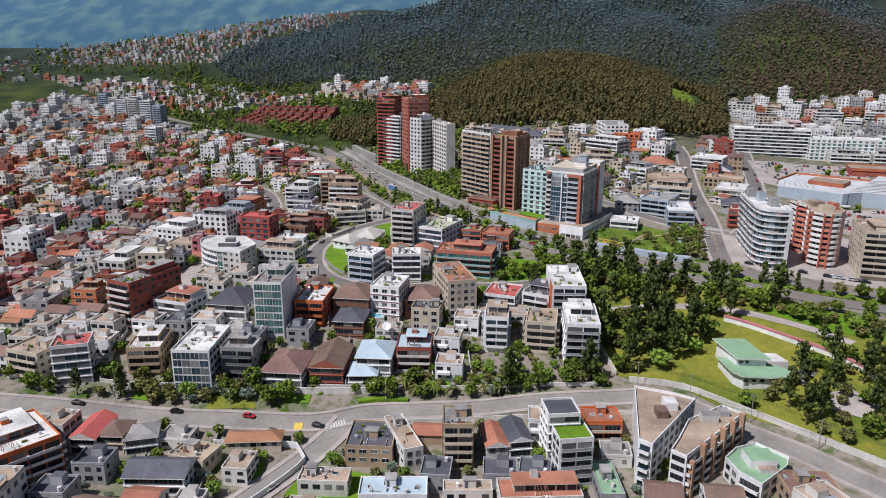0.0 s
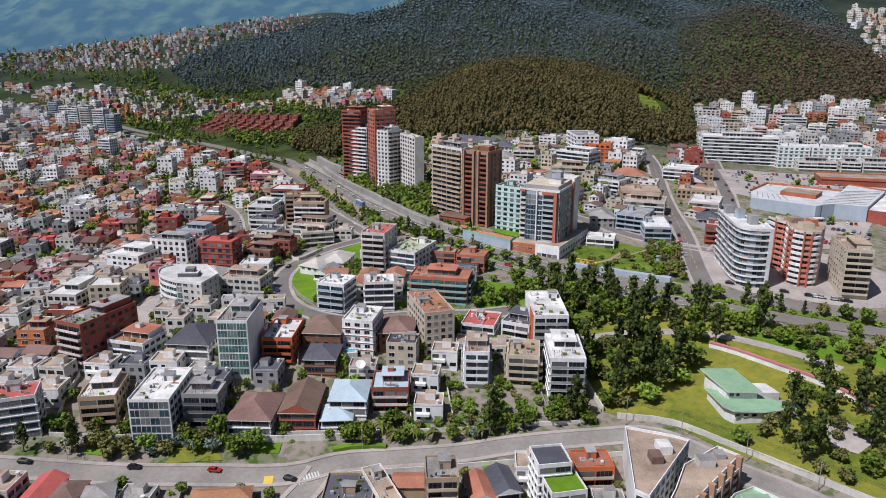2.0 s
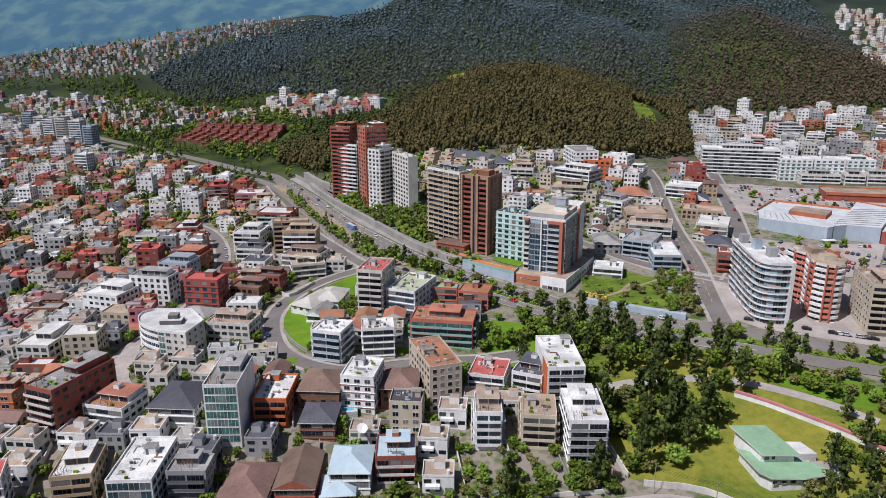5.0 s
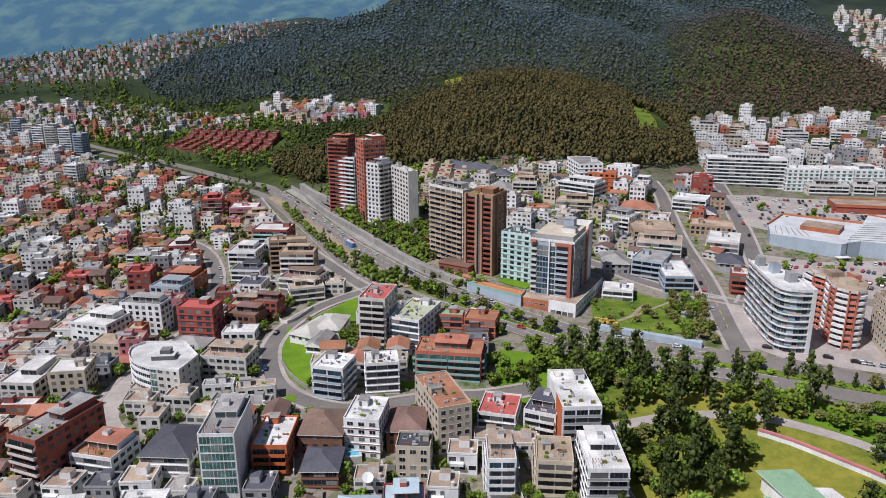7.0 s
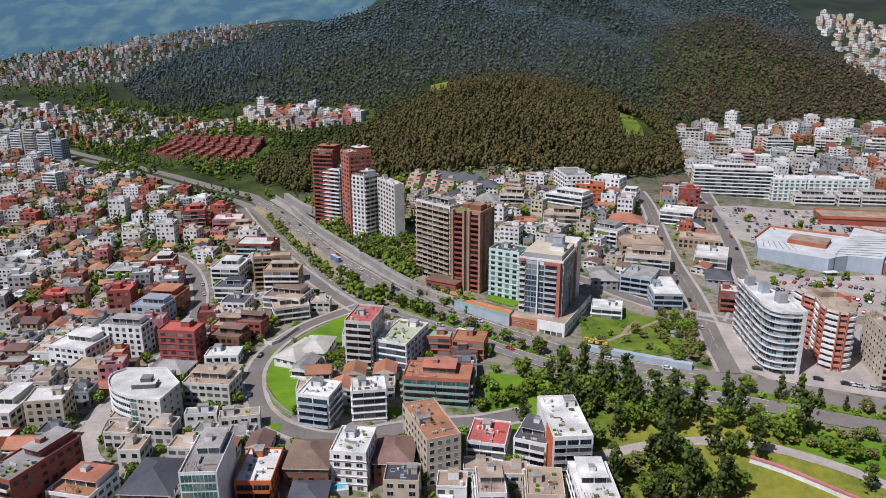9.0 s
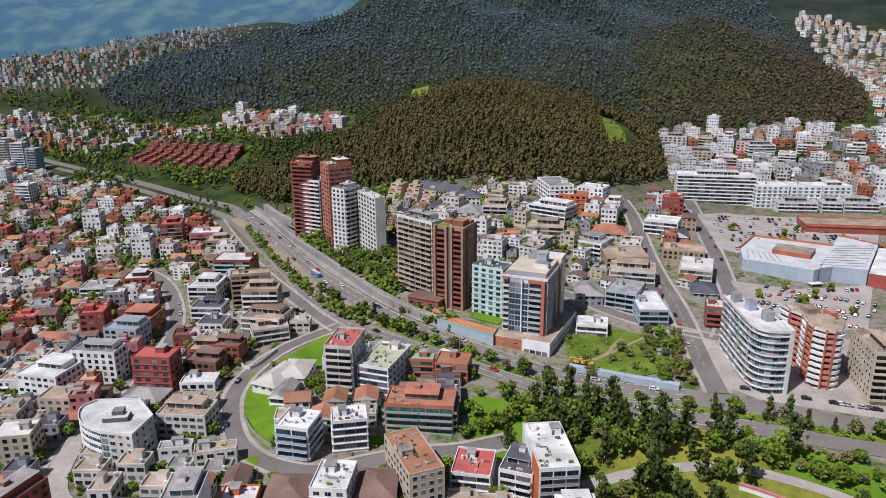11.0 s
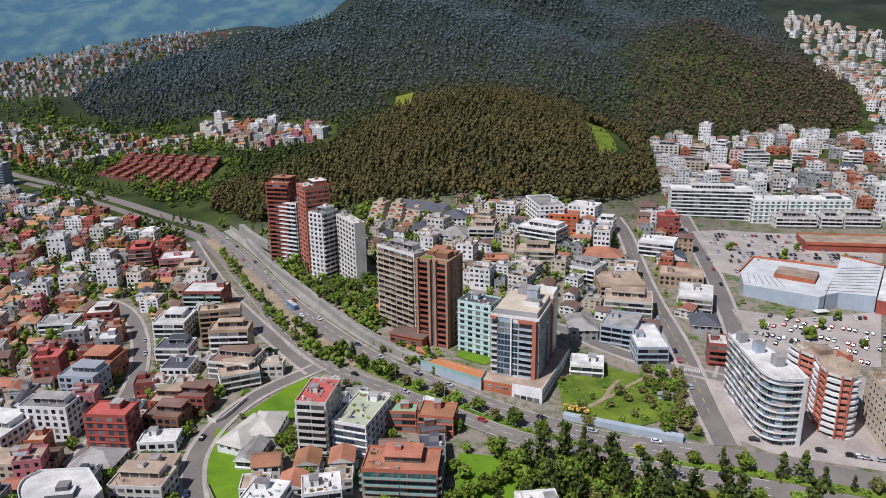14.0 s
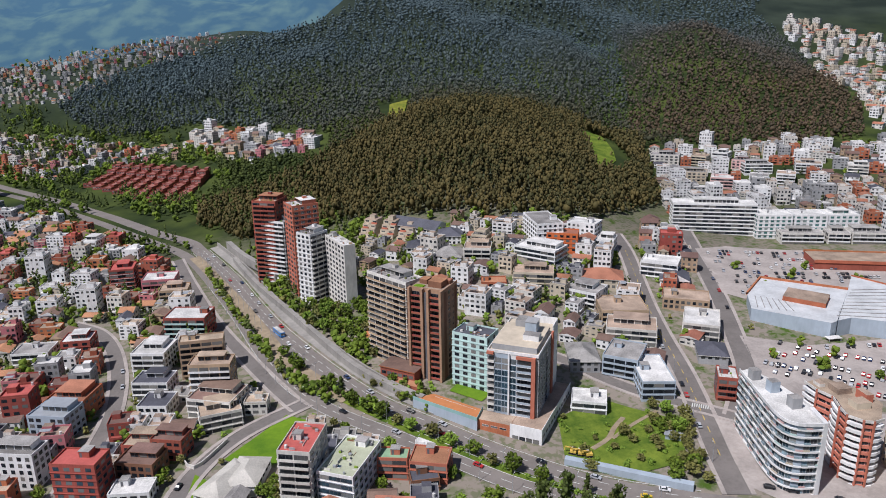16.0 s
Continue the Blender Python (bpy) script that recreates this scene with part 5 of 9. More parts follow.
def grey_tower():
    w, d = 22.4, 38.0
    root = placed("apartment_tower", 59.6, 410.6, -29.6, "grey and white apartment tower with dark glazing and brick-red frames", z=20)
    BUILT.append((80, 425, 24))
    H, st = 37.0, 2.9
    m = Mesh()
    m.box(0, w, 0.9, d, 0, H - 3.0, "grey")
    m.box(w - 0.3, w + 0.05, 28, d, 0, H + 0.6, "white")
    m.box(w * 0.5, w + 0.05, d - 0.5, d + 0.1, 0, H + 0.6, "white")
    part("wall", m, root)
    m = Mesh()
    m.box(0, w, 0.3, d, H - 3.0, H - 2.6, "white", "cream")
    m.box(1.2, w - 1.5, 3, d - 10, H - 2.6, H, "grey", "cream")
    for x0, x1, y0, y1 in ((0, w, 0.3, 0.6), (0, 0.3, 0.6, d), (w - 0.3, w, 0.6, d)):
        m.box(x0, x1, y0, y1, H - 2.6, H - 1.7, "white")
    part("roof", m, root)
    m = Mesh()
    m.box(12, 17, 18, 24, H, H + 5.0, "bluegrey", "roof_grey")
    m.box(11.8, 17.2, 17.8, 24.2, H + 5.0, H + 5.25, "grey")
    part("stair_head", m, root)
    boxed("penthouse", root, 6, 11, 24, 31, H, H + 2.8, "grey", "roof_grey")
    boxed("penthouse", root, 13, 20, 10, 15, H, H + 2.4, "white", "roof_grey")
    m = Mesh()
    m.box(19.6, 21.3, -0.9, 0.9, 6, H - 3.0, "salmon")
    m.box(12.9, 19.6, -0.9, -0.2, H - 4.4, H - 3.0, "salmon")
    part("frame", m, root, label="brick-red frame round the balconies")
    boxed("frame", root, 0, 3.0, -0.9, 0.2, H - 3.6, H - 2.4, "salmon", label="brick-red balcony head")
    m = Mesh()
    m.box(w, w + 0.8, 24, 26.5, 4, H - 1, "salmon")
    part("frame", m, root, label="brick-red vertical band")
    boxed("fin", root, 9.4, 10.0, -0.5, 0.9, 4, H - 2.6, "white")
    for k in range(11):
        z = 6.2 + k * st
        if z > H - 5.5:
            break
        part("balcony", balcony_mesh(3.0, 0.9, "white", "offwhite"), root, Matrix.Translation((1.6, 0.9, z)))
        part("balcony", balcony_mesh(6.4, 1.6, "white", "bluegrey"), root, Matrix.Translation((16.2, 0.9, z)))
        pane_row(root, "front", w, d, [], z, 1, 1)
        for x, ww in ((1.6, 2.6), (16.2, 6.0)):
            part("window", window_mesh(ww, 2.1, "glass", "darkgrey"), root, Matrix.Translation((x, 0.9, z + 0.05)))
        for x, ww in ((4.75, 3.1), (7.85, 3.0), (11.4, 2.7)):
            part("window", window_mesh(ww, 2.5, "glass_blue", "bluegrey"), root, Matrix.Translation((x, 0.5, z)))
        pane_row(root, "right", w, d, [1.8], z, 3.0, 2.5, "glass_blue")
        pane_row(root, "right", w, d, [6, 9, 12.5], z + 0.8, 1.6, 1.5)
        pane_row(root, "right", w, d, [16.4], z + 0.1, 3.0, 2.4, "glass_blue", "darkgrey")
        pane_row(root, "right", w, d, [20, 22.6], z + 0.8, 1.5, 1.6)
        pane_row(root, "left", w, d, [30, 33.5, 36], z + 0.8, 1.6, 1.5)
    m = Mesh()
    m.box(3.1, 9.4, 0.5, 0.9, 4, H - 3.1, "bluegrey")
    m.box(10.0, 12.9, 0.5, 0.9, 4, H - 3.1, "white")
    part("glazing_backing", m, root)
    # street-level base
    base = placed("commercial_podium", 53.7, 404.2, -33, "brick and white street-level podium under an apartment tower", "podium", 16)
    m = Mesh()
    m.box(0, 15, 0, 8, 0, 10.2, "terracotta", "roof_tan")
    part("wall", m, base, label="brick-red podium wall")
    m = Mesh()
    m.box(15, 29, 0, 46, 0, 10.0, "white", "roof_tan")
    m.box(15, 29, 0, 0.25, 10, 11, "white")
    m.box(28.75, 29, 0.25, 46, 10, 11, "white")
    part("wall", m, base, label="white podium wall")
    for x in (17.5, 20.5, 23.5, 26.5):
        part("window", window_mesh(2.6, 2.4, "glass", "darkgrey"), base, Matrix.Translation((x, 0, 3.6)))
    for x in (4, 8, 12):
        part("window", window_mesh(3.0, 0.9, "glass", "roof_white"), base, Matrix.Translation((x, 0, 7.4)))
    at = pose(29, 0, 0, 0, 0, 90)
    for x in range(3, 44, 4):
        part("window", window_mesh(2.4, 1.6, "glass", "roof_white"), base, at @ Matrix.Translation((x, 0, 6.4)))


grey_tower()


def brown_tower():
    w, d, H = 17.5, 18.5, 47.0
    root = placed("apartment_tower", 30.5, 453.8, -34.5, "tall brown apartment tower with dark red balcony shafts", z=22)
    BUILT.append((45, 458, 15))
    for x0, x1 in ((0, 1.1), (6.6, 7.9), (9.9, 11.1), (16.4, w)):
        boxed("pier", root, x0, x1, 0, 2.2, 0, H + 0.9, "clay_wall")
    boxed("wall", root, 0, w, 2.2, d, 0, H, "clay_wall")
    boxed("shaft", root, 7.9, 9.9, 1.2, 2.2, 0, H - 1, "darkgrey", label="dark recessed shaft")
    for y0, y1 in ((3.4, 6.2), (15.0, 17.4)):
        boxed("shaft", root, w, w + 0.12, y0, y1, 1, H - 0.6, "brown", label="dark brown window shaft")
    m = Mesh()
    m.box(0.3, w - 0.3, 2.4, d - 0.3, H, H + 0.3, "roof_tan")
    m.box(0, w, 2.2, 2.5, H, H + 1.0, "clay_wall")
    m.box(w - 0.3, w, 2.5, d, H, H + 1.0, "clay_wall")
    part("roof", m, root)
    for x0, x1, y0, y1, hh in ((8, 15, 6, 13, 3.0), (2, 6, 9, 14, 2.2), (12, 16, 13, 17, 1.8)):
        boxed("penthouse", root, x0, x1, y0, y1, H + 0.3, H + 0.3 + hh, "brown", "roof_tile")
    boxed("roof_garden", root, 1.3, 6.2, 2.6, 7, H + 0.3, H + 0.7, "lawn")
    for k in range(15):
        z = 2.4 + k * 2.95
        for x, ww in ((3.85, 5.4), (13.75, 5.2)):
            part("balcony", balcony_mesh(ww, 1.4, "brown", "brick"), root, Matrix.Translation((x, 2.2, z)))
            part("window", window_mesh(ww - 0.6, 2.0, "glass", "darkgrey"), root, Matrix.Translation((x, 2.2, z + 0.1)))
        pane_row(root, "right", w, d, [9.2], z + 0.4, 2.2, 2.0, "glass", "brown")
        pane_row(root, "right", w, d, [13.5], z + 0.8, 1.0, 1.2, "glass", "brown")
        pane_row(root, "left", w, d, [5, 10], z + 0.8, 1.4, 1.3, "glass", "brown")
    hall = placed("pavilion", 16.5, 457, -36, "low brick-red clubhouse with a tiled roof", "pavilion", 20)
    boxed("wall", hall, 0, 19, 0, 11, 0, 9.0, "brick", "roof_tile")
    boxed("roof", hall, -0.5, 19.5, -0.5, 11.5, 9.0, 9.5, "terracotta", "roof_brown")
    boxed("wall", hall, 10, 24, -5, 0, 0, 5.0, "brick", "roof_tile")
    for x in range(2, 18, 3):
        part("window", window_mesh(2.4, 1.6, "glass", "darkgrey"), hall, Matrix.Translation((x, 0, 5.6)))


brown_tower()


def offset_line(pts, out):
    res = []
    for i, p in enumerate(pts):
        a, b = pts[max(i - 1, 0)], pts[min(i + 1, len(pts) - 1)]
        t = Vector((b[0] - a[0], b[1] - a[1])).normalized()
        res.append((p[0] + t.y * out, p[1] - t.x * out))
    return res


def ribbon(pts, z0, z1, mat, thick=0.25):
    """A thin upright band that follows a plan line."""
    m = Mesh()
    inner = offset_line(pts, -thick)
    for (a, b), (c, e) in zip(zip(pts, pts[1:]), zip(inner, inner[1:])):
        m.face([(*a, z0), (*b, z0), (*b, z1), (*a, z1)], mat)
        m.face([(*a, z1), (*b, z1), (*e, z1), (*c, z1)], mat)
        m.face([(*e, z0), (*c, z0), (*c, z1), (*e, z1)], mat)
        m.face([(*b, z0), (*a, z0), (*c, z0), (*e, z0)], mat)
    return m


def curved_tower():
    ox, oy, zb, top = 160.0, 362.0, 18.0, 47.0
    curve = [(q.x - ox, q.y - oy) for q in smooth_line([(162.4, 387.0), (160.3, 376.0), (157.6, 362.0), (156.0, 350.0), (157.6, 344.4), (162.0, 341.6), (169.6, 340.6)], 2.2)]
    back = [(171.5 - ox, 352 - oy), (172.5 - ox, 365 - oy), (171 - ox, 378 - oy), (167.5 - ox, 388 - oy)]
    root = placed("apartment_tower", ox, oy, 0, "curved white apartment tower with ribbon balconies and bluish glazing", z=zb)
    for yy in (346, 362, 378):
        BUILT.append((164, yy, 10))
    core = offset_line(curve, -0.8)
    m = Mesh()
    m.prism(core + back, 0, top - zb, "bluegrey", "roof_white")
    part("wall", m, root)
    m = Mesh()
    (xa, ya), (xb, yb) = curve[-1], back[0]
    m.prism([(xa - 1.6, ya - 0.1), (xa + 0.2, ya - 0.1), (xb + 0.4, yb), (xb - 1.4, yb)], 0, top - zb + 1.2, "white")
    part("wall", m, root, label="plain white gable wall")
    st = (top - zb) / 9.6
    for k in range(10):
        z = k * st
        m = ribbon(curve, z - 0.25, z + 0.4, "white", 0.3)
        rim = offset_line(curve, -0.9)
        for a, b, c, e in zip(curve, curve[1:], rim, rim[1:]):
            m.face([(*a, z), (*b, z), (*e, z), (*c, z)], "offwhite")
            m.face([(*c, z - 0.35), (*e, z - 0.35), (*b, z - 0.35), (*a, z - 0.35)], "offwhite")
        part("balcony", m, root)
        for i, (a, b) in enumerate(zip(curve, curve[1:])):
            tint = ("glass_pale", "", "aqua", "blush", "", "glass_pale", "cream", "")[(i * 5 + k * 3 + i * k) % 8]
            if k and tint:
                part("parapet_panel", ribbon([a, b], z + 0.4, z + 1.1, tint, 0.08), root)
        if k < 9:
            for i, (a, b) in enumerate(zip(core, core[1:])):
                t = Vector((b[0] - a[0], b[1] - a[1]))
                if t.length < 0.7 or i % 5 == 4:
                    continue
                ang = math.degrees(math.atan2(t.y, t.x))
                part("window", window_mesh(round(t.length - 0.1, 1), 2.2, ("glass_pale", "glass_blue", "glass", "glass_blue")[(i * 3 + k) % 4], "grey"), root,
                     pose((a[0] + b[0]) / 2, (a[1] + b[1]) / 2, z + 0.35, 0, 0, ang))
    part("parapet", ribbon(curve, top - zb - 0.2, top - zb + 1.1, "white"), root)
    for x, y, s, h, mt in ((4.5, 17.5, 3.6, 4.2, "grey"), (5.6, 6.5, 3.8, 4.6, "bluegrey"), (6.2, -6.5, 4.0, 4.4, "grey")):
        boxed("stair_head", root, x - s / 2, x + s / 2, y - s / 2, y + s / 2, top - zb, top - zb + h, mt, "roof_grey")


curved_tower()


def brick_tower():
    """Tall block whose front steps out in bays, each with its own stack of balconies."""
    ox, oy, zb, top = 190.0, 358.0, 17.0, 45.0
    front = [(184.8, 376.2), (185.1, 368.4), (187.4, 362.2), (184.6, 354.3), (183.4, 348.4), (186.5, 343.5), (189.8, 342.1), (194.8, 343.3)]
    back = [(203.1, 354.5), (204.2, 364.0), (200.4, 370.1), (195.0, 378.7)]
    root = placed("apartment_tower", ox, oy, 0, "coral and white apartment tower with curving banded balconies", z=zb)
    BUILT.extend(((192, 350, 11), (194, 366, 12)))
    line = [(x - ox, y - oy) for x, y in front]
    core = offset_line(line, -1.3)
    m = Mesh()
    m.prism(core + [(x - ox, y - oy) for x, y in back], 0, top - zb, "blush", "roof_tan")
    part("wall", m, root)
    st = 2.8
    for k in range(10):
        z = k * st + 0.4
        for i, (a, b) in enumerate(zip(line, line[1:])):
            tint = "coral" if i % 2 else "white"
            e = -0.5 if i % 2 else 0.25
            seg = [(q.x, q.y) for q in (Vector(a), Vector(a).lerp(Vector(b), 0.5) + Vector((b[1] - a[1], a[0] - b[0])).normalized() * (0.5 if i % 2 == 0 else 0), Vector(b))]
            seg = offset_line(seg, e)
            part("balcony", ribbon(seg, z - 0.25, z + 1.0, tint, 1.5), root)
            c, d = Vector(core[i]), Vector(core[i + 1])
            run = d - c
            ang = math.degrees(math.atan2(run.y, run.x))
            n = max(1, round(run.length / 3.2))
            for j in range(n):
                q = c.lerp(d, (j + 0.5) / n)
                part("window", window_mesh(run.length / n - 0.5, 1.5, "glass", "darkgrey"), root, pose(q.x, q.y, z + 0.95, 0, 0, ang))
    for i in range(1, len(line) - 1):
        x, y = line[i]
        boxed("fin", root, x - 0.3, x + 0.3, y - 0.3, y + 0.3, 0, top - zb + 0.9, "coral" if i % 2 else "salmon")
    part("parapet", ribbon(line, top - zb - 0.2, top - zb + 0.9, "offwhite"), root)
    for x0, x1, y0, y1, h, mt in ((0, 6, -6, -1, 2.6, "cream"), (1, 7, 6, 12, 2.4, "roof_tan"), (7, 10, -2, 4, 3.4, "salmon"), (-2, 0.5, 13, 17, 1.4, "offwhite")):
        boxed("stair_head", root, x0, x1, y0, y1, top - zb, top - zb + h, mt, "roof_tan")


brick_tower()


def poly_block(outline, base, top, wall, roof, styles, label, low="white", glass="glass", storey=3.0, category="apartment building", extras=()):
    """A building on a many-sided plan; styles names the windows of each side in turn."""
    rng = random.Random(int(outline[0][0] * 7 + top))
    ox, oy = outline[0]
    root = placed("apartment_building", ox, oy, 0, label, category, base)
    pts = [(x - ox, y - oy) for x, y in outline]
    h = top - base
    m = Mesh()
    m.prism(pts, 0, h, wall, roof)
    part("wall", m, root)
    part("parapet", ribbon(pts + [pts[0]], h - 0.2, h + 0.9, wall, 0.25), root)
    for i, st in enumerate(styles):
        a, b = Vector(pts[i]), Vector(pts[(i + 1) % len(pts)])
        facade(root, st, pose(a.x, a.y, 0, 0, 0, math.degrees(math.atan2((b - a).y, (b - a).x))), (b - a).length, 0, h, storey, wall, low, glass, False, rng)
    for x, y, w, d, hh, mt, rf in extras:
        boxed("penthouse", root, x - ox, x - ox + w, y - oy, y - oy + d, h, h + hh, mt, rf)
    BUILT.append((sum(x for x, y in outline) / len(outline), sum(y for x, y in outline) / len(outline), 11))
    for i in range(len(outline)):
        (xa, ya), (xb, yb) = outline[i], outline[(i + 1) % len(outline)]
        ang = math.atan2(yb - ya, xb - xa)
        FEET.append((xa, ya, math.cos(ang), math.sin(ang), math.hypot(xb - xa, yb - ya), 6.0))
    return root


poly_block([(66.1, 225.3), (58.6, 191.0), (62.0, 188.0), (84.0, 216.0), (79.5, 219.2)], -9, 12, "white", "roof_tan", ["blind", "balcony", "pair", "blind", "blind"],
           "white wedge-shaped apartment block with a sharp tan roof terrace", glass="glass_blue", extras=((68, 204, 3.5, 4.5, 2.4, "roof_brown", "roof_brown"), (72, 209, 4, 5, 2.6, "white", "roof_white")))
slab = poly_block([(67.0, 186.6), (70.6, 183.2), (96.8, 208.3), (92.0, 213.6), (77.8, 204.1), (71.0, 192.6)], -9, 11, "white", "roof_tan", ["band", "balcony", "punch", "blind", "blind", "punch"],
                  "white stepped apartment slab with broad brown brick fins", extras=((82, 203, 5, 4, 2.4, "offwhite", "roof_grey"), (89, 207, 3, 3, 1.8, "grey", "roof_grey")))
for i in range(6):
    m = Mesh()
    m.slab(pose(3.6, -3.4, 0, 0, 0, 43.8), 1.2 + i * 6.4, 2.6 + i * 6.4, -1.7, 0.2, 0, 21.6 - (i == 0) * 3, "clay_wall")
    part("fin", m, slab, label="brown brick fin")
villa = poly_block([(85.6, 192.3), (86.7, 184.6), (91.0, 178.4), (102.2, 187.6), (104.9, 192.4), (98.2, 200.7), (90.9, 197.6)], -9, 5, "white", "roof_green", ["punch", "balcony", "pair", "punch", "blind", "blind", "blind"],
                   "white many-sided villa with green roof terraces", extras=((91, 187, 8, 7, 2.8, "white", "roof_green"), (93, 184.6, 5, 2.4, 1.2, "offwhite", "roof_tan")))
canopy = placed("glazed_canopy", 73.4, 188.7, 0, "white framed glass canopy over a lower terrace", "canopy", -8)
for i in range(8):
    t = i / 7
    a, b = Vector((0, 0)).lerp(Vector((9.1, 10.0)), t), Vector((6.6, -4.2)).lerp(Vector((13.8, 3.3)), t)
    part("rib", ribbon([tuple(a), tuple(b)], 5.6, 6.0, "white", 0.3), canopy)
m = Mesh()
m.prism([(0, 0), (6.6, -4.2), (13.8, 3.3), (9.1, 10.0)], 0, 5.5, "offwhite", "glass_pale")
part("hall", m, canopy)


def round_block():
    ox, oy, zb, top = -104.0, 340.0, 13.0, 30.0
    root = placed("apartment_building", ox, oy, 0, "white apartment block with a rounded glazed end", z=zb)
    BUILT.append((-105, 340, 15))
    curve = [(q.x - ox, q.y - oy) for q in smooth_line([(-115.5, 354.5), (-119.6, 350.0), (-119.0, 343.0), (-114.5, 335.0), (-107.0, 329.0)], 2.0)]
    flat = [(-94.6 - ox, 325.0 - oy), (-90.4 - ox, 338.7 - oy), (-99.0 - ox, 353.0 - oy)]
    core = offset_line(curve, -0.3)
    m = Mesh()
    m.prism(core + flat, 0, top - zb, "offwhite", "roof_white")
    part("wall", m, root)
    m = Mesh()
    ring = curve + flat + [curve[0]]
    part("parapet", ribbon(ring, top - zb - 0.3, top - zb + 0.9, "white"), root)
    for k in range(6):
        z = k * 2.9
        part("floor_band", ribbon(curve, z - 0.4, z + 0.75, "white"), root)
        for i, (a, b) in enumerate(zip(core, core[1:])):
            t = Vector((b[0] - a[0], b[1] - a[1]))
            if t.length > 0.8:
                part("window", window_mesh(round(t.length - 0.05, 1), 1.7, "glass_blue", "roof_white"), root, pose((a[0] + b[0]) / 2, (a[1] + b[1]) / 2, z + 0.9, 0, 0, math.degrees(math.atan2(t.y, t.x))))
        a, b = Vector(core[-1]), Vector(flat[0])
        ang = math.degrees(math.atan2((b - a).y, (b - a).x))
        for t, ww, g in ((0.12, 2.6, "glass_green"), (0.36, 2.2, "glass"), (0.62, 1.4, "glass"), (0.86, 1.2, "glass")):
            q = a.lerp(b, t)
            part("window", window_mesh(ww, 1.5 if t > 0.3 else 2.6, g, "roof_white"), root, pose(q.x, q.y, z + 0.8, 0, 0, ang))
        a, b = Vector(flat[0]), Vector(flat[1])
        ang = math.degrees(math.atan2((b - a).y, (b - a).x))
        for t in (0.2, 0.5, 0.8):
            q = a.lerp(b, t)
            part("window", window_mesh(1.5, 1.4, "glass", "roof_white"), root, pose(q.x, q.y, z + 0.9, 0, 0, ang))
    boxed("stair_head", root, -4, 5, -4, 1, top - zb, top - zb + 1.8, "darkgrey", "roof_white")
    boxed("stair_head", root, -1, 3, -2, 2, top - zb + 1.8, top - zb + 3.4, "darkgrey", "roof_grey")


round_block()


def shopping_centre():
    root = placed("shopping_centre", 270, 480, 0, "large shopping centre with a blue-grey sheet front and white roof", "shopping centre", 22)
    for a, b, r in ((262, 482, 28), (295, 478, 28), (320, 480, 30)):
        BUILT.append((a, b, r))
    o = lambda pts: [(x - 270, y - 480) for x, y in pts]
    m = Mesh()
    m.prism(o([(228, 484), (257.5, 456.5), (262, 458), (300, 500), (262, 530), (238, 505)]), 0, 10.5, "bluegrey", "sheet_roof")
    part("hall", m, root)
    m = Mesh()
    m.prism(o([(262.4, 457.8), (272, 460), (288, 450.5), (330, 497), (318, 521), (301, 501)]), 0, 11.0, "bluegrey", "sheet_roof")
    part("hall", m, root)
    m = Mesh()
    m.prism(o([(288.3, 450), (300, 440), (318, 437), (352, 480), (331, 497)]), 0, 9.0, "brick", "roof_white")
    part("hall", m, root, label="brick-red hall with a rounded front")
    m = Mesh()
    m.prism(o([(252, 492), (268, 476), (280, 489), (264, 505)]), 10.5, 13.2, "terracotta", "roof_tan")
    part("plant_room", m, root, label="terracotta plant room")
    for ln in ([(238, 505), (262, 530)], [(262, 530), (300, 500)], [(318, 521), (330, 497)], [(331, 497), (352, 480)]):
        part("parapet", ribbon(o(ln), 10.2, 11.8, "terracotta", 0.8), root, label="terracotta parapet")
    for k in range(9):
        t = (k + 0.5) / 9
        a, b = Vector((264, 462)).lerp(Vector((303, 500)), t), Vector((288, 453)).lerp(Vector((328, 497)), t)
        part("roof_rib", ribbon(o([tuple(a), tuple(b)]), 11.0, 11.3, "roof_grey", 0.4), root)
    for k in range(6):
        t = (k + 0.5) / 6
        a, b = Vector((231, 486)).lerp(Vector((250, 474)), t), Vector((240, 503)).lerp(Vector((254, 490)), t)
        part("roof_rib", ribbon(o([tuple(a), tuple(b)]), 10.5, 10.8, "roof_grey", 0.3), root)
    m = Mesh()
    m.box(-16, -8, -28, -24, 3.0, 3.3, "roof_white")
    for x in (-15.5, -8.7):
        m.box(x, x + 0.25, -27.8, -27.5, -1.5, 3.0, "metal")
    part("canopy", m, root)
    yard = placed("warehouse", 318, 556, -18, "low brick-walled depot with a pale flat roof", "warehouse", 26)
    boxed("wall", yard, 0, 72, 0, 24, -3, 6, "brick", "roof_tan")
    boxed("parapet", yard, -0.4, 72.4, -0.6, 0, 5, 7, "terracotta")
    boxed("parapet", yard, -0.4, 72.4, 24, 24.6, 5, 7, "terracotta")
    BUILT.append((352, 556, 36))


shopping_centre()


surface("terrace_brick", (0.26, 0.075, 0.06), 0.85, grain=1.0, spread=0.16)
surface("terrace_roof", (0.36, 0.15, 0.12), 0.85, grain=0.6, spread=0.2, streak=False)


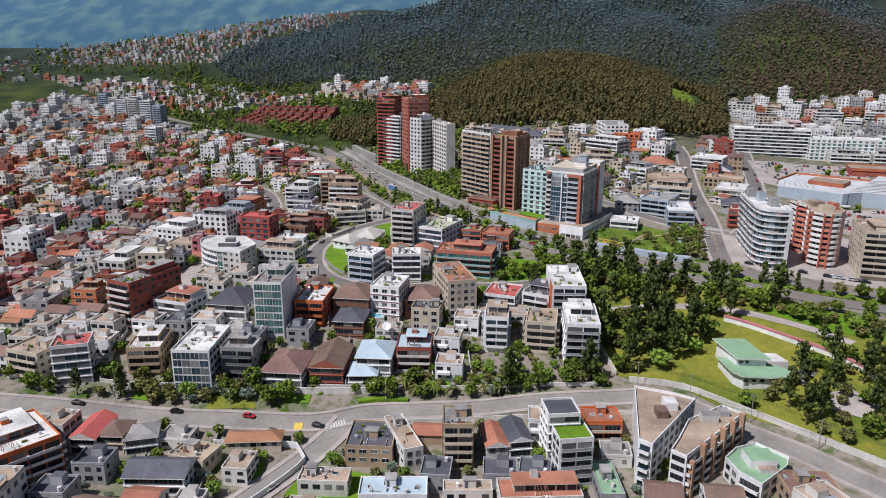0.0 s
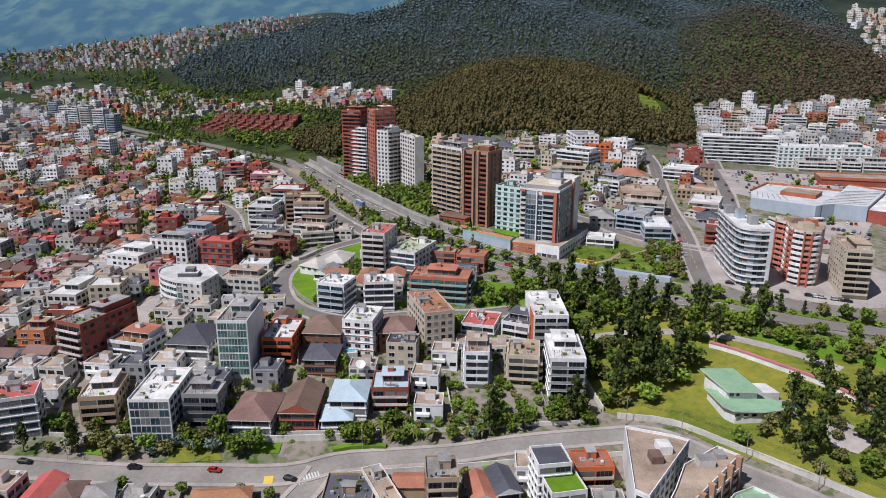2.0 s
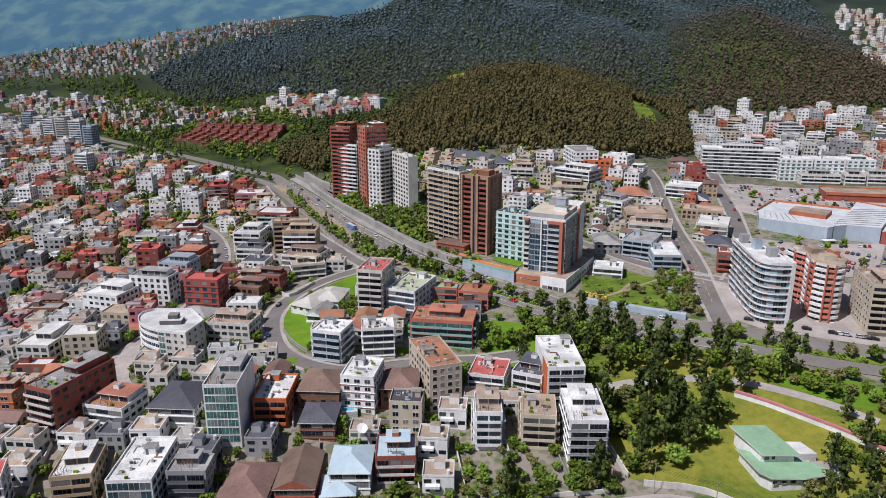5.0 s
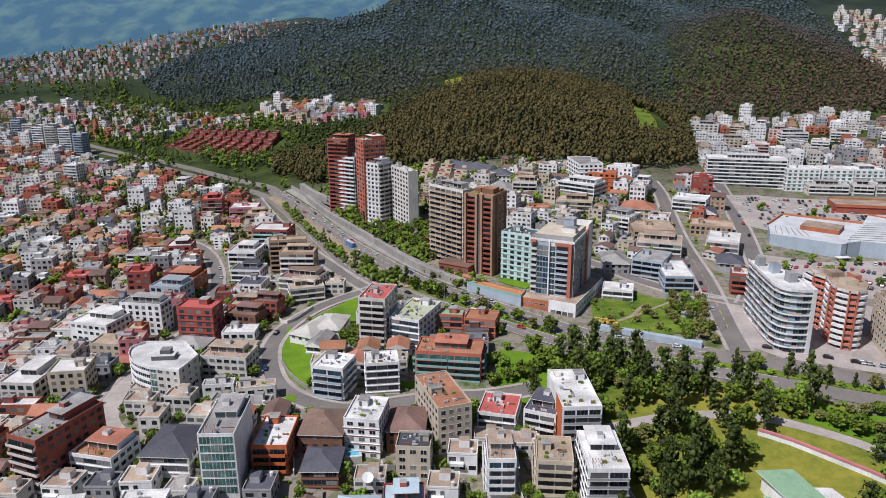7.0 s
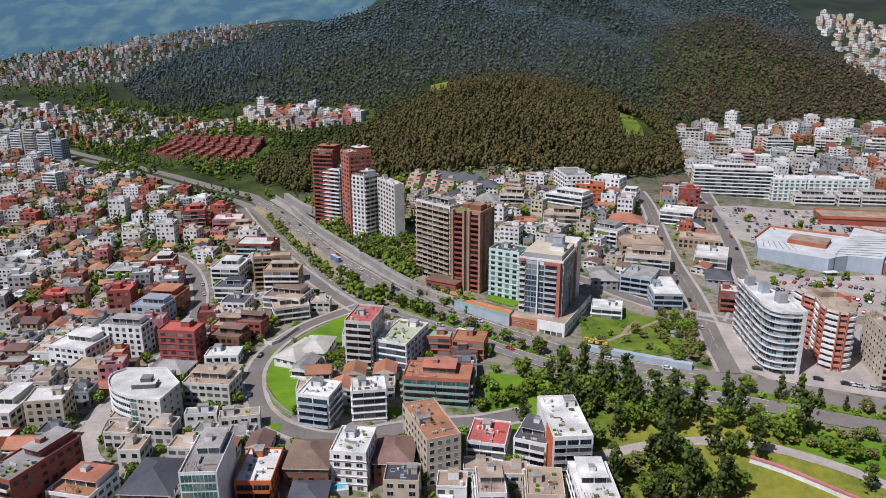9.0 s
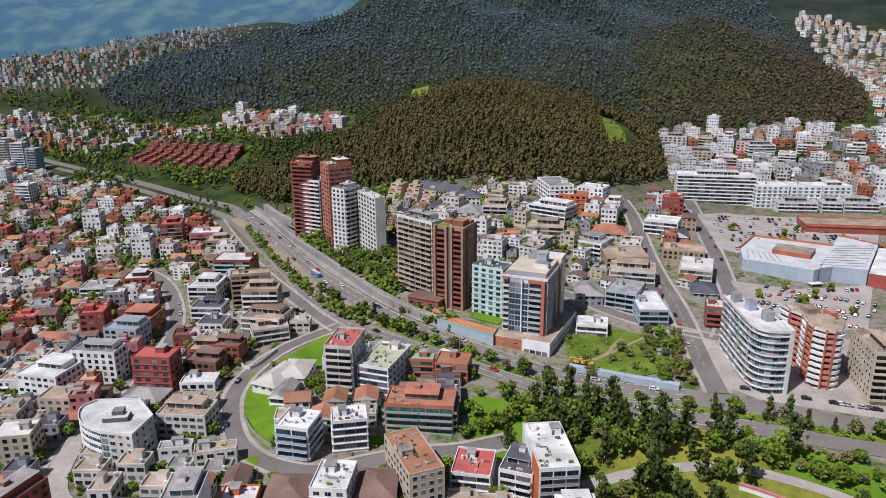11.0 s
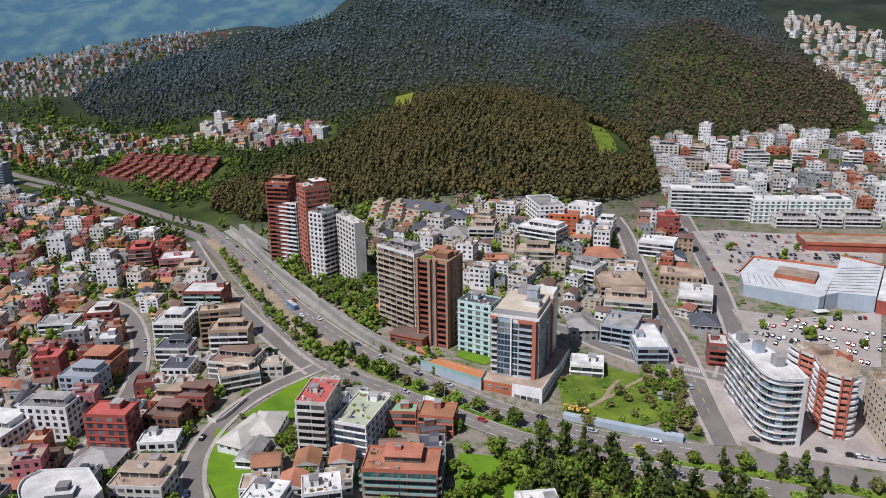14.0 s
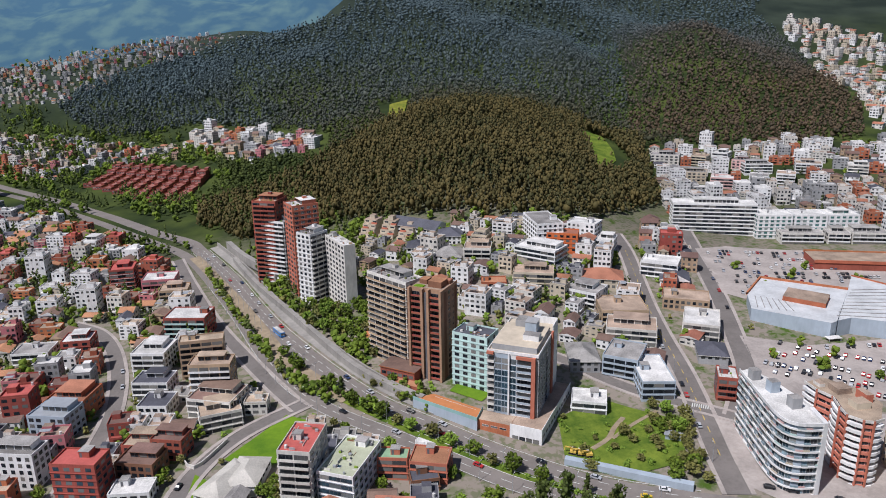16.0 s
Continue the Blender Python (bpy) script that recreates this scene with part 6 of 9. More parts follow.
def terrace_rows():
    """Stepped red-brick terraces that climb the slope in parallel rows."""
    f0, f1, b0, b1 = Vector((-283, 1013)), Vector((-152, 860)), Vector((-262, 1085)), Vector((-132, 958))
    for r in range(9):
        t = r / 8.6
        a, b = f0.lerp(f1, t), b0.lerp(b1, t)
        run = (b - a)
        n = 6
        ang = math.degrees(math.atan2(run.y, run.x)) - 90
        z0 = ground_at(a.x, a.y)
        root = placed("terrace_house_row", a.x, a.y, ang, "row of stepped red-brick terrace houses", "terrace houses", z0)
        tagged(root, group="red terraces")
        BUILT.append(((a.x + b.x) / 2, (a.y + b.y) / 2, run.length / 2))
        step = run.length / n
        for k in range(n):
            q = a + run * ((k + 0.5) / n)
            z = ground_at(q.x, q.y) - z0 + 3.5 + (k > 3) * 3.0 * (k - 3)
            m = Mesh()
            y0 = k * step
            m.box(-5.5, 5.5, y0, y0 + step, -12, z, "terrace_brick", "terrace_roof")
            m.box(-5.5, 5.5, y0, y0 + 0.3, z, z + 0.9, "terrace_brick")
            m.box(-5.5, -5.2, y0 + 0.3, y0 + step, z, z + 0.9, "terracotta")
            m.box(5.2, 5.5, y0 + 0.3, y0 + step, z, z + 0.9, "terracotta")
            m.box(1.0, 5.2, y0 + step * 0.55, y0 + step, z, z + 2.4, "terrace_brick", "terrace_roof")
            u = part("house", m, root)
            for x in (-3.2, 0, 3.2):
                part("window", window_mesh(2.0, 1.5, "glass", "roof_white"), u, Matrix.Translation((x, y0, z - 2.2)))


terrace_rows()


def stepped_block():
    root = placed("apartment_building", 78, 577, -30, "tan stepped pyramid-shaped apartment block with planted terraces", z=44)
    BUILT.append((90, 580, 13))
    for k in range(6):
        e = k * 1.5
        x0, x1, y0, z = e * 0.9, 21 - e * 0.9, e * 1.1, 1.5 + k * 2.9
        m = Mesh()
        m.box(x0, x1, y0, 18, z - 2.9 if k else -6, z, "tan" if k < 5 else "cream", "roof_tan")
        m.box(x0 - 0.2, x1 + 0.2, y0 - 0.2, y0 + 0.15, z - 0.25, z + 0.85, "cream")
        m.box(x0 - 0.2, x0 + 0.15, y0 + 0.15, 18, z - 0.25, z + 0.85, "cream")
        m.box(x1 - 0.15, x1 + 0.2, y0 + 0.15, 18, z - 0.25, z + 0.85, "cream")
        part("storey", m, root)
        n = 4
        for i in range(n):
            x = x0 + (x1 - x0) * (i + 0.5) / n
            part("window", window_mesh(2.4, 1.5, "glass", "roof_white"), root, Matrix.Translation((x, y0, z - 2.1)))


stepped_block()


def hillside_terraces():
    """Cream and terracotta apartments that climb the slope in set-back storeys."""
    for i, (x, y, n) in enumerate(((14, 648, 5), (27, 641, 5), (40, 632, 4))):
        root = placed("apartment_building", x, y, -32, "cream and terracotta apartments climbing the slope in terraces", z=36)
        tagged(root, group="hillside terraces")
        BUILT.append((x + 6, y + 8, 11))
        for k in range(n):
            y0, z = k * 2.4 + (i % 2) * 1.2, 5 + k * 3.0
            m = Mesh()
            m.box(k * 0.3, 12.4 - k * 0.3, y0, 20, z - 3.0 if k else -8, z, "cream", "roof_tan")
            part("storey", m, root)
            for j in range(2):
                xa = 0.6 + j * 6 + k * 0.2
                boxed("terrace_wall", root, xa, xa + 4.6, y0 - 0.9, y0, z - 3.0, z - 1.9, "salmon" if (j + k) % 2 else "cream")
                part("window", window_mesh(3.0, 1.6, "glass", "darkgrey"), root, Matrix.Translation((xa + 2.3, y0, z - 2.3)))
        boxed("stair_head", root, 4, 8, 13, 18, 5 + (n - 1) * 3.0, 7.6 + (n - 1) * 3.0, "cream", "roof_tan")


hillside_terraces()


def park_hall():
    root = placed("park_pavilion", 110, 245, 0, "white park pavilion with broad sage-green metal roofs", "pavilion", 7)
    BUILT.append((114, 250, 14))
    o = lambda pts: [(x - 110, y - 245) for x, y in pts]
    m = Mesh()
    m.prism(o([(108, 262.5), (109.2, 246.5), (120, 245.5), (118, 262.5)]), -3, 6.4, "white")
    part("wall", m, root)
    m = Mesh()
    m.prism(o([(106.6, 264.2), (108.9, 245.2), (121.2, 244.2), (119.2, 263.6)]), 6.4, 6.9, "roof_white", "roof_green")
    part("roof", m, root)
    m = Mesh()
    m.prism(o([(105.8, 254), (106.8, 241.2), (109, 238), (118.4, 237.2), (127, 239), (125.5, 246.5), (118, 245)]), -3, 3.2, "white")
    part("wall", m, root)
    m = Mesh()
    m.prism(o([(104.8, 255.2), (105.6, 240.6), (108.2, 236.9), (118.7, 235.9), (130.8, 237.8), (128, 242), (122, 248.5), (119.5, 245.5)]), 3.2, 3.6, "roof_white", "roof_green")
    part("roof", m, root)
    m = Mesh()
    m.prism(o([(121, 258), (129, 257), (130.5, 249.5), (123, 250)]), -3, 3.6, "roof_white", "roof_white")
    part("annex", m, root)
    for x in (-0.5, 2.5, 5.5, 8.5):
        part("window", window_mesh(1.8, 1.2, "glass", "roof_white"), root, Matrix.Translation((x, -7.7, 1.2)))
    for x in (1, 3.5, 6, 8.5):
        part("window", window_mesh(1.8, 1.3, "glass", "roof_white"), root, Matrix.Translation((x, 1.1, 4.4)))


park_hall()
sheet("pavement", [(121, 248), (131, 250), (140, 246), (131, 238), (126, 243)], "pale_paving", 0.35, "pale paved yard beside the pavilion", "yard")
sheet("pavement", [(134, 232), (146, 233), (150, 222), (140, 216), (133, 222)], "pale_paving", 0.35, "pale paved turning place in the park", "yard")


def clay_court():
    root = placed("tennis_court", 28.9, 426.5, 0, "orange clay court on a painted retaining wall", "sports court", 21)
    o = lambda pts: [(x - 28.9, y - 426.5) for x, y in pts]
    quad = [(28.9, 426.5), (53.5, 402.3), (58, 411.5), (38.8, 430)]
    m = Mesh()
    m.prism(o(quad), -4, 5.0, "bluegrey", "clay")
    part("wall", m, root, label="painted retaining wall")
    part("fence", ribbon(o([quad[0], quad[1]]), 5.0, 6.6, "teal", 0.15), root, label="green windbreak fence")
    part("fence", ribbon(o([quad[1], quad[2]]), 5.0, 6.6, "teal", 0.15), root, label="green windbreak fence")
    m = Mesh()
    for s in (0.2, 0.8):
        a, b = Vector(quad[0]).lerp(Vector(quad[3]), s), Vector(quad[1]).lerp(Vector(quad[2]), s)
        a, b = a.lerp(b, 0.1) - Vector((28.9, 426.5)), a.lerp(b, 0.9) - Vector((28.9, 426.5))
        m.prism([(a.x, a.y), (b.x, b.y), (b.x + 0.1, b.y + 0.15), (a.x + 0.1, a.y + 0.15)], 5.0, 5.02, "line_paint")
    part("court_line", m, root)
    BUILT.append((44, 417, 14))


clay_court()
sheet("court", [(8, 507), (16, 511), (26, 497), (20, 486)], "clay", 0.6, "orange clay tennis court below the towers", "sports court")
sheet("lawn", [(47, 436), (60, 424), (66, 430), (54, 444)], "lawn", 0.4, "bright green lawn beside a tower")

# highway banks and walls
strip("bank", [(-112, 700), (-96, 664), (-72, 603), (-51, 546), (-34, 498), (-18, 468), (0, 440)], 8, "dirt", 0.5, "bare tan bank between the carriageways", "bank", step=6)
strip("bank", [(-109, 712), (-80, 648), (-59, 588), (-40.5, 537), (-21, 494), (-3, 459), (13, 434), (31, 413)], 6, "concrete", 0.6, "grey stone-pitched bank above the highway", "bank", shift=10.5, step=6)
strip("retaining_wall", [(-109, 712), (-80, 648), (-59, 588), (-40.5, 537), (-21, 494), (-3, 459), (13, 434), (31, 413)], 0.8, "concrete", 0.0, "tall grey concrete retaining wall above the highway", "wall", shift=13.8, height=3.6, step=6)
strip("retaining_wall", [(-78, 675), (-57, 614), (-36, 562), (-13, 506), (5, 466), (24, 438), (34, 428)], 3.0, "concrete", 0.2, "weathered concrete retaining wall beside the highway", "retaining wall", height=4.0)
strip("retaining_wall", [(-90, 700), (-78, 672), (-62, 640), (-46, 606)], 4.0, "concrete", 3.0, "tall stepped concrete retaining wall", "retaining wall", shift=5, height=5.0)
strip("retaining_wall", [(-64, 352), (-57, 336), (-46, 323), (-30, 319)], 0.5, "concrete", 0.2, "curved concrete garden wall", "wall", shift=4.5, height=1.6)
strip("garden_wall", [(121, 290), (130, 283), (141, 271), (150, 259), (156, 245), (158, 230)], 0.5, "white", 0.2, "long white park wall with a reddish coping", "wall", height=2.3)
strip("wall_coping", [(121, 290), (130, 283), (141, 271), (150, 259), (156, 245), (158, 230)], 0.9, "pink", 2.7, "reddish wall coping", "wall", height=0.2)
strip("garden_wall", [(84, 376), (95, 370), (105, 364), (126, 351)], 3.0, "bluegrey", 0.2, "pale blue-grey site wall with a sheet roof", "wall", height=2.6)
strip("track", [(120, 404), (113, 397), (107, 389), (98, 383)], 2.2, "dirt", 0.5, "beaten earth track", "track", step=3)
strip("track", [(136, 405), (122, 398), (109, 389)], 1.8, "dirt", 0.5, "beaten earth track", "track", step=3)
strip("garden_wall", [(-76, 214), (-60, 214), (-48, 213), (-44, 206), (-52, 193), (-62, 180)], 0.35, "white", 0.1, "white garden wall round a villa", "wall", height=2.2)
strip("garden_wall", [(-120, 240), (-98, 243), (-84, 243), (-60, 241), (-20, 241)], 0.35, "offwhite", 0.1, "pale garden wall above the street", "wall", height=2.2)
strip("garden_wall", [(70, 246), (88, 240), (104, 224), (118, 209), (135, 190)], 0.35, "offwhite", 0.1, "pale wall between the street and the park", "wall", height=2.2)
strip("garden_wall", [(66, 250), (64, 268), (62, 282)], 0.4, "offwhite", 0.1, "pale boundary wall beside the park", "wall", height=2.2)
strip("garden_wall", [(-72, 415), (-63, 400), (-52, 418)], 0.4, "offwhite", 0.1, "pale garden wall", "wall", height=1.8)


# ---- closely built quarters ----
def town_house(seed, storeys, wall, roof, cap, w, d):
    """A plain town house with its roof and window rows, stood once and then repeated."""
    rng = random.Random(seed)
    h = storeys * 2.9
    m = Mesh()
    m.box(0, w, 0, d, -4, h, wall)
    if rng.random() < 0.5:
        m.box(w * 0.1, w * 0.55, -1.3, 0, 2.6, 3.5, wall)
    root = new("house", m.data("house"))
    m = Mesh()
    if cap == "flat":
        m.box(0, w, 0, d, h, h + 0.15, roof)
        for x0, x1, y0, y1 in ((0, w, 0, 0.2), (0, w, d - 0.2, d), (0, 0.2, 0.2, d - 0.2), (w - 0.2, w, 0.2, d - 0.2)):
            m.box(x0, x1, y0, y1, h + 0.15, h + 0.85, wall)
        sx = rng.uniform(0.5, w * 0.5)
        m.box(sx, sx + w * 0.35, d * 0.5, d * 0.85, h + 0.15, h + 2.6, wall, roof)
        m.tube(w - 1.6, 1.6, 0.55, h + 0.15, h + 1.5, "roof_white", 8)
        if rng.random() < 0.4:
            m.box(w * 0.1, w * 0.5, d * 0.1, d * 0.35, h + 2.2, h + 2.3, "metal")
            m.box(w * 0.1, w * 0.1 + 0.1, d * 0.1, d * 0.1 + 0.1, h + 0.15, h + 2.2, "darkgrey")
            m.box(w * 0.5 - 0.1, w * 0.5, d * 0.1, d * 0.1 + 0.1, h + 0.15, h + 2.2, "darkgrey")
    else:
        o, rise = 0.4, min(w, d) * 0.22
        e = [(-o, -o, h), (w + o, -o, h), (w + o, d + o, h), (-o, d + o, h)]
        r1, r2 = (-o, d / 2, h + rise), (w + o, d / 2, h + rise)
        for s in ((e[0], e[1], r2, r1), (e[2], e[3], r1, r2), (e[1], e[2], r2), (e[3], e[0], r1)):
            m.face(s, roof if len(s) == 4 else wall)
    part("roof", m, root)
    m = Mesh()
    for side in ("front", "right", "back", "left"):
        at, width = SIDES[side](w, d)
        n = max(1, round(width / 3.2))
        for k in range(storeys):
            for i in range(n):
                if rng.random() < 0.12:
                    continue
                x, z = width * (i + 0.5) / n, k * 2.9 + 0.9
                e = rng.choice((0.6, 0.8, 1.1))
                m.face([at @ Vector(q) for q in ((x - e, -0.05, z), (x + e, -0.05, z), (x + e, -0.05, z + 1.4), (x - e, -0.05, z + 1.4))], "glass")
    tagged(part("windows", m, root), kind="stuff")
    return root, max(w, d)


HOUSES = []
for i, (st, wl, rf, cp, hw, hd) in enumerate((
        (3, "white", "roof_grey", "flat", 10, 9), (4, "white", "roof_tan", "flat", 12, 11), (2, "offwhite", "roof_tile", "gable", 10, 9), (3, "cream", "roof_grey", "flat", 9, 10),
        (2, "white", "roof_brown", "gable", 11, 9), (5, "white", "roof_white", "flat", 14, 12), (3, "brick", "roof_brown", "flat", 11, 9), (2, "cream", "roof_tile", "gable", 9, 8),
        (4, "offwhite", "roof_tan", "flat", 12, 10), (3, "grey", "roof_grey", "flat", 11, 10), (6, "white", "roof_grey", "flat", 15, 12), (5, "brick", "roof_red", "flat", 13, 11),
        (2, "white", "roof_dark", "gable", 11, 9), (3, "tan", "roof_brown", "gable", 10, 9), (4, "grey", "roof_white", "flat", 12, 10), (3, "terracotta", "roof_tan", "flat", 11, 9), (2, "offwhite", "roof_tan", "flat", 9, 7), (2, "cream", "roof_tile", "gable", 9, 8), (2, "grey", "roof_dark", "flat", 9, 8),
        (1, "offwhite", "roof_grey", "flat", 8, 7), (2, "white", "roof_tan", "flat", 9, 8), (3, "pink", "roof_tan", "flat", 10, 9), (1, "tan", "roof_tile", "gable", 8, 6))):
    HOUSES.append((*town_house(i + 1, st, wl, rf, cp, hw, hd), rf, wl, cp))
HOUSE_USED = set()
COLOURS = {"white": "white", "offwhite": "off-white", "cream": "cream", "brick": "red brick", "grey": "grey", "tan": "tan", "terracotta": "terracotta", "pink": "dull pink"}
ROOFS = {"roof_white": "pale flat roof", "roof_grey": "grey flat roof", "roof_tile": "orange tiled roof", "roof_brown": "brown pitched roof", "roof_tan": "tan flat roof", "roof_red": "red flat roof", "roof_dark": "dark pitched roof"}


def gather(src):
    """The meshes of a house as plain arrays: corners, faces, and the material of each face."""
    vs, fs, ms, k = [], [], [], 0
    for o in (src, *src.children_recursive):
        me = o.data
        vs += [tuple(v.co) for v in me.vertices]
        fs += [tuple(i + k for i in p.vertices) for p in me.polygons]
        ms += [me.materials[p.material_index].name for p in me.polygons]
        k += len(me.vertices)
    return np.array(vs), fs, ms


PLAIN = [gather(h[0]) for h in HOUSES]


def quarter(poly, step, turn, picks, seed, group, clear=0.62, apart=False, size_by=1.0, loose=0.2, bare=0.07):
    rng = random.Random(seed)
    joined = Mesh()
    xs, ys = [p[0] for p in poly], [p[1] for p in poly]
    cx, cy = (min(xs) + max(xs)) / 2, (min(ys) + max(ys)) / 2
    r = math.hypot(max(xs) - min(xs), max(ys) - min(ys)) / 2
    n = int(r / step) + 1
    ca, sa = math.cos(radians(turn)), math.sin(radians(turn))
    for i in range(-n, n + 1):
        for j in range(-n, n + 1):
            u, v = i * step + rng.uniform(-1, 1) * step * loose, j * step * 1.05 + rng.uniform(-1, 1) * step * loose
            x, y = cx + u * ca - v * sa, cy + u * sa + v * ca
            if not inside(np.array([x]), np.array([y]), poly)[0] or rng.random() < bare:
                continue
            kind = rng.choice(picks)
            src, size, rf, wl, cp = HOUSES[kind]
            size *= size_by
            q = size * clear
            if any((x - a) ** 2 + (y - b) ** 2 < (q + t * 0.82) ** 2 for a, b, t in BUILT.near(x, y)) or any((x - a) ** 2 + (y - b) ** 2 < (t + size * 0.45) ** 2 for a, b, t in ROADS.near(x, y)):
                continue
            rot = turn + 14 * math.sin(x * 0.011 + y * 0.007) + rng.choice((0, 0, 90, -90)) + rng.uniform(-7, 7)
            c2, s2 = math.cos(radians(rot)), math.sin(radians(rot))
            hx, hy = size * 0.45, size * 0.42
            ox, oy = x - c2 * hx + s2 * hy, y - s2 * hx - c2 * hy
            m = pose(ox, oy, ground_at(x, y) + rng.uniform(-0.8, 0.6), 0, 0, rot)
            sc = tuple(size_by * q for q in (rng.uniform(0.85, 1.2), rng.uniform(0.85, 1.2), rng.choice((0.7, 0.85, 1.0, 1.15))))
            BUILT.append((x, y, size * 0.5))
            if not apart:
                v, fs, ms = PLAIN[kind]
                mm = np.array(m)
                q = (v * sc) @ mm[:3, :3].T + mm[:3, 3]
                k = len(joined.v)
                joined.v += q.tolist()
                joined.f += [tuple(i + k for i in p) for p in fs]
                joined.m += [joined.slot(s) for s in ms]
                continue
            if src.name in HOUSE_USED:
                ob = copy_thing(src, m)
            else:
                HOUSE_USED.add(src.name)
                ob = src
                ob.matrix_world = m
            ob.scale = sc
            tagged(ob, f"{COLOURS[wl]} town house with a {ROOFS[rf]}", "house", group)
    if joined.f:
        tagged(new("town_quarter", joined.data("town_quarter")), "closely built " + group, "houses", kind="stuff")


MIXED = [0, 1, 2, 3, 4, 5, 7, 8, 9, 13, 15, 2, 12, 9, 17, 6, 10, 8, 21, 0, 16, 18, 20, 13, 14, 6, 11, 15, 7, 2, 21, 17, 6]
FADED = [0, 3, 7, 8, 9, 13, 15, 2, 21, 16, 18, 14, 5, 12]
PALE = [0, 1, 5, 8, 9, 10, 14, 5, 4, 2, 12, 3]
quarter([(-60, 470), (-30, 452), (-71, 417), (-72, 364), (-130, 372), (-180, 350), (-200, 300), (-290, 420), (-230, 500), (-130, 520)], 13, -12, MIXED, 3, "houses of the lower town", 0.55, bare=0.1)
quarter([(-260, 236), (-168, 240), (-172, 300), (-200, 330), (-280, 330)], 13, -8, MIXED, 4, "houses along the slope", 0.5, apart=True)
quarter([(-200, 110), (130, 110), (120, 165), (60, 170), (-60, 172), (-200, 215)], 15, 2, [2, 4, 7, 8, 3, 13], 5, "houses below the street", 0.5, apart=True)
quarter([(60, 520), (100, 470), (160, 440), (190, 520), (200, 600), (120, 610), (40, 640), (30, 600)], 14, -22, [0, 1, 3, 4, 8, 2], 12, "houses behind the towers", 0.5)
quarter([(30, 600), (60, 520), (100, 470), (160, 440), (190, 520), (200, 610), (150, 625), (100, 640), (40, 660), (0, 640), (-10, 600)], 10, -22, [2, 4, 7, 12, 13, 16, 18, 20, 3], 31, "houses behind the towers", 0.5, size_by=0.85, loose=0.35)
quarter([(176, 440), (205, 480), (235, 570), (265, 640), (230, 650), (200, 560), (185, 480)], 12.5, -24, MIXED, 13, "houses between the streets", 0.45)
quarter([(-377, 970), (-268, 868), (-176, 755), (-135, 700), (-90, 585), (-60, 500), (-130, 520), (-230, 500), (-290, 420), (-350, 470), (-440, 600), (-560, 760), (-640, 900), (-520, 900)], 12.5, -14, MIXED, 14, "houses of the lower town", 0.55, bare=0.17)
quarter([(-700, 1300), (-472, 1232), (-350, 1199), (-201, 1140), (-190, 1060), (-280, 1100), (-340, 1040), (-414, 1085), (-560, 1180)], 14, -20, FADED, 6, "houses up the valley", 0.6, size_by=0.85)
quarter([(-600, 1170), (-420, 1070), (-350, 1010), (-400, 960), (-440, 820), (-620, 900)], 15, -20, FADED, 7, "blocks of the lower valley")
quarter([(315, 814), (345, 885), (458, 862), (575, 830), (600, 835), (520, 640), (416, 603), (281, 649), (268, 663)], 14, -20, [0, 1, 5, 8, 9, 10, 14, 4, 2, 12, 3, 16, 13, 15, 18], 8, "white houses of the upper town", 0.5)
quarter([(841, 1453), (915, 1496), (985, 1335), (640, 880), (610, 866), (700, 1013), (798, 1278)], 15, 25, [2, 3, 7, 8, 0, 4], 9, "hillside houses", loose=0.42, bare=0.2)
quarter([(-800, 1420), (-600, 1375), (-500, 1352), (-412, 1345), (-350, 1420), (-335, 1478), (-245, 1508), (-200, 1540), (-150, 1600), (-250, 1680), (-330, 1740), (-420, 1800), (-519, 1790), (-640, 1760), (-800, 1700)], 12, 10, FADED, 10, "houses of the far valley town", 0.45, size_by=0.48, loose=0.5, bare=0.25)
quarter([(-1150, 1230), (-800, 1180), (-700, 1310), (-800, 1420), (-800, 1700), (-1300, 1700)], 19, 8, FADED, 17, "houses of the far valley town", 0.5, size_by=0.7, loose=0.5, bare=0.35)
quarter([(-190, 1129), (-186, 1195), (-108, 1125), (-15, 1002), (-20, 925), (-87, 962)], 15, -30, FADED, 11, "houses above the terraces")


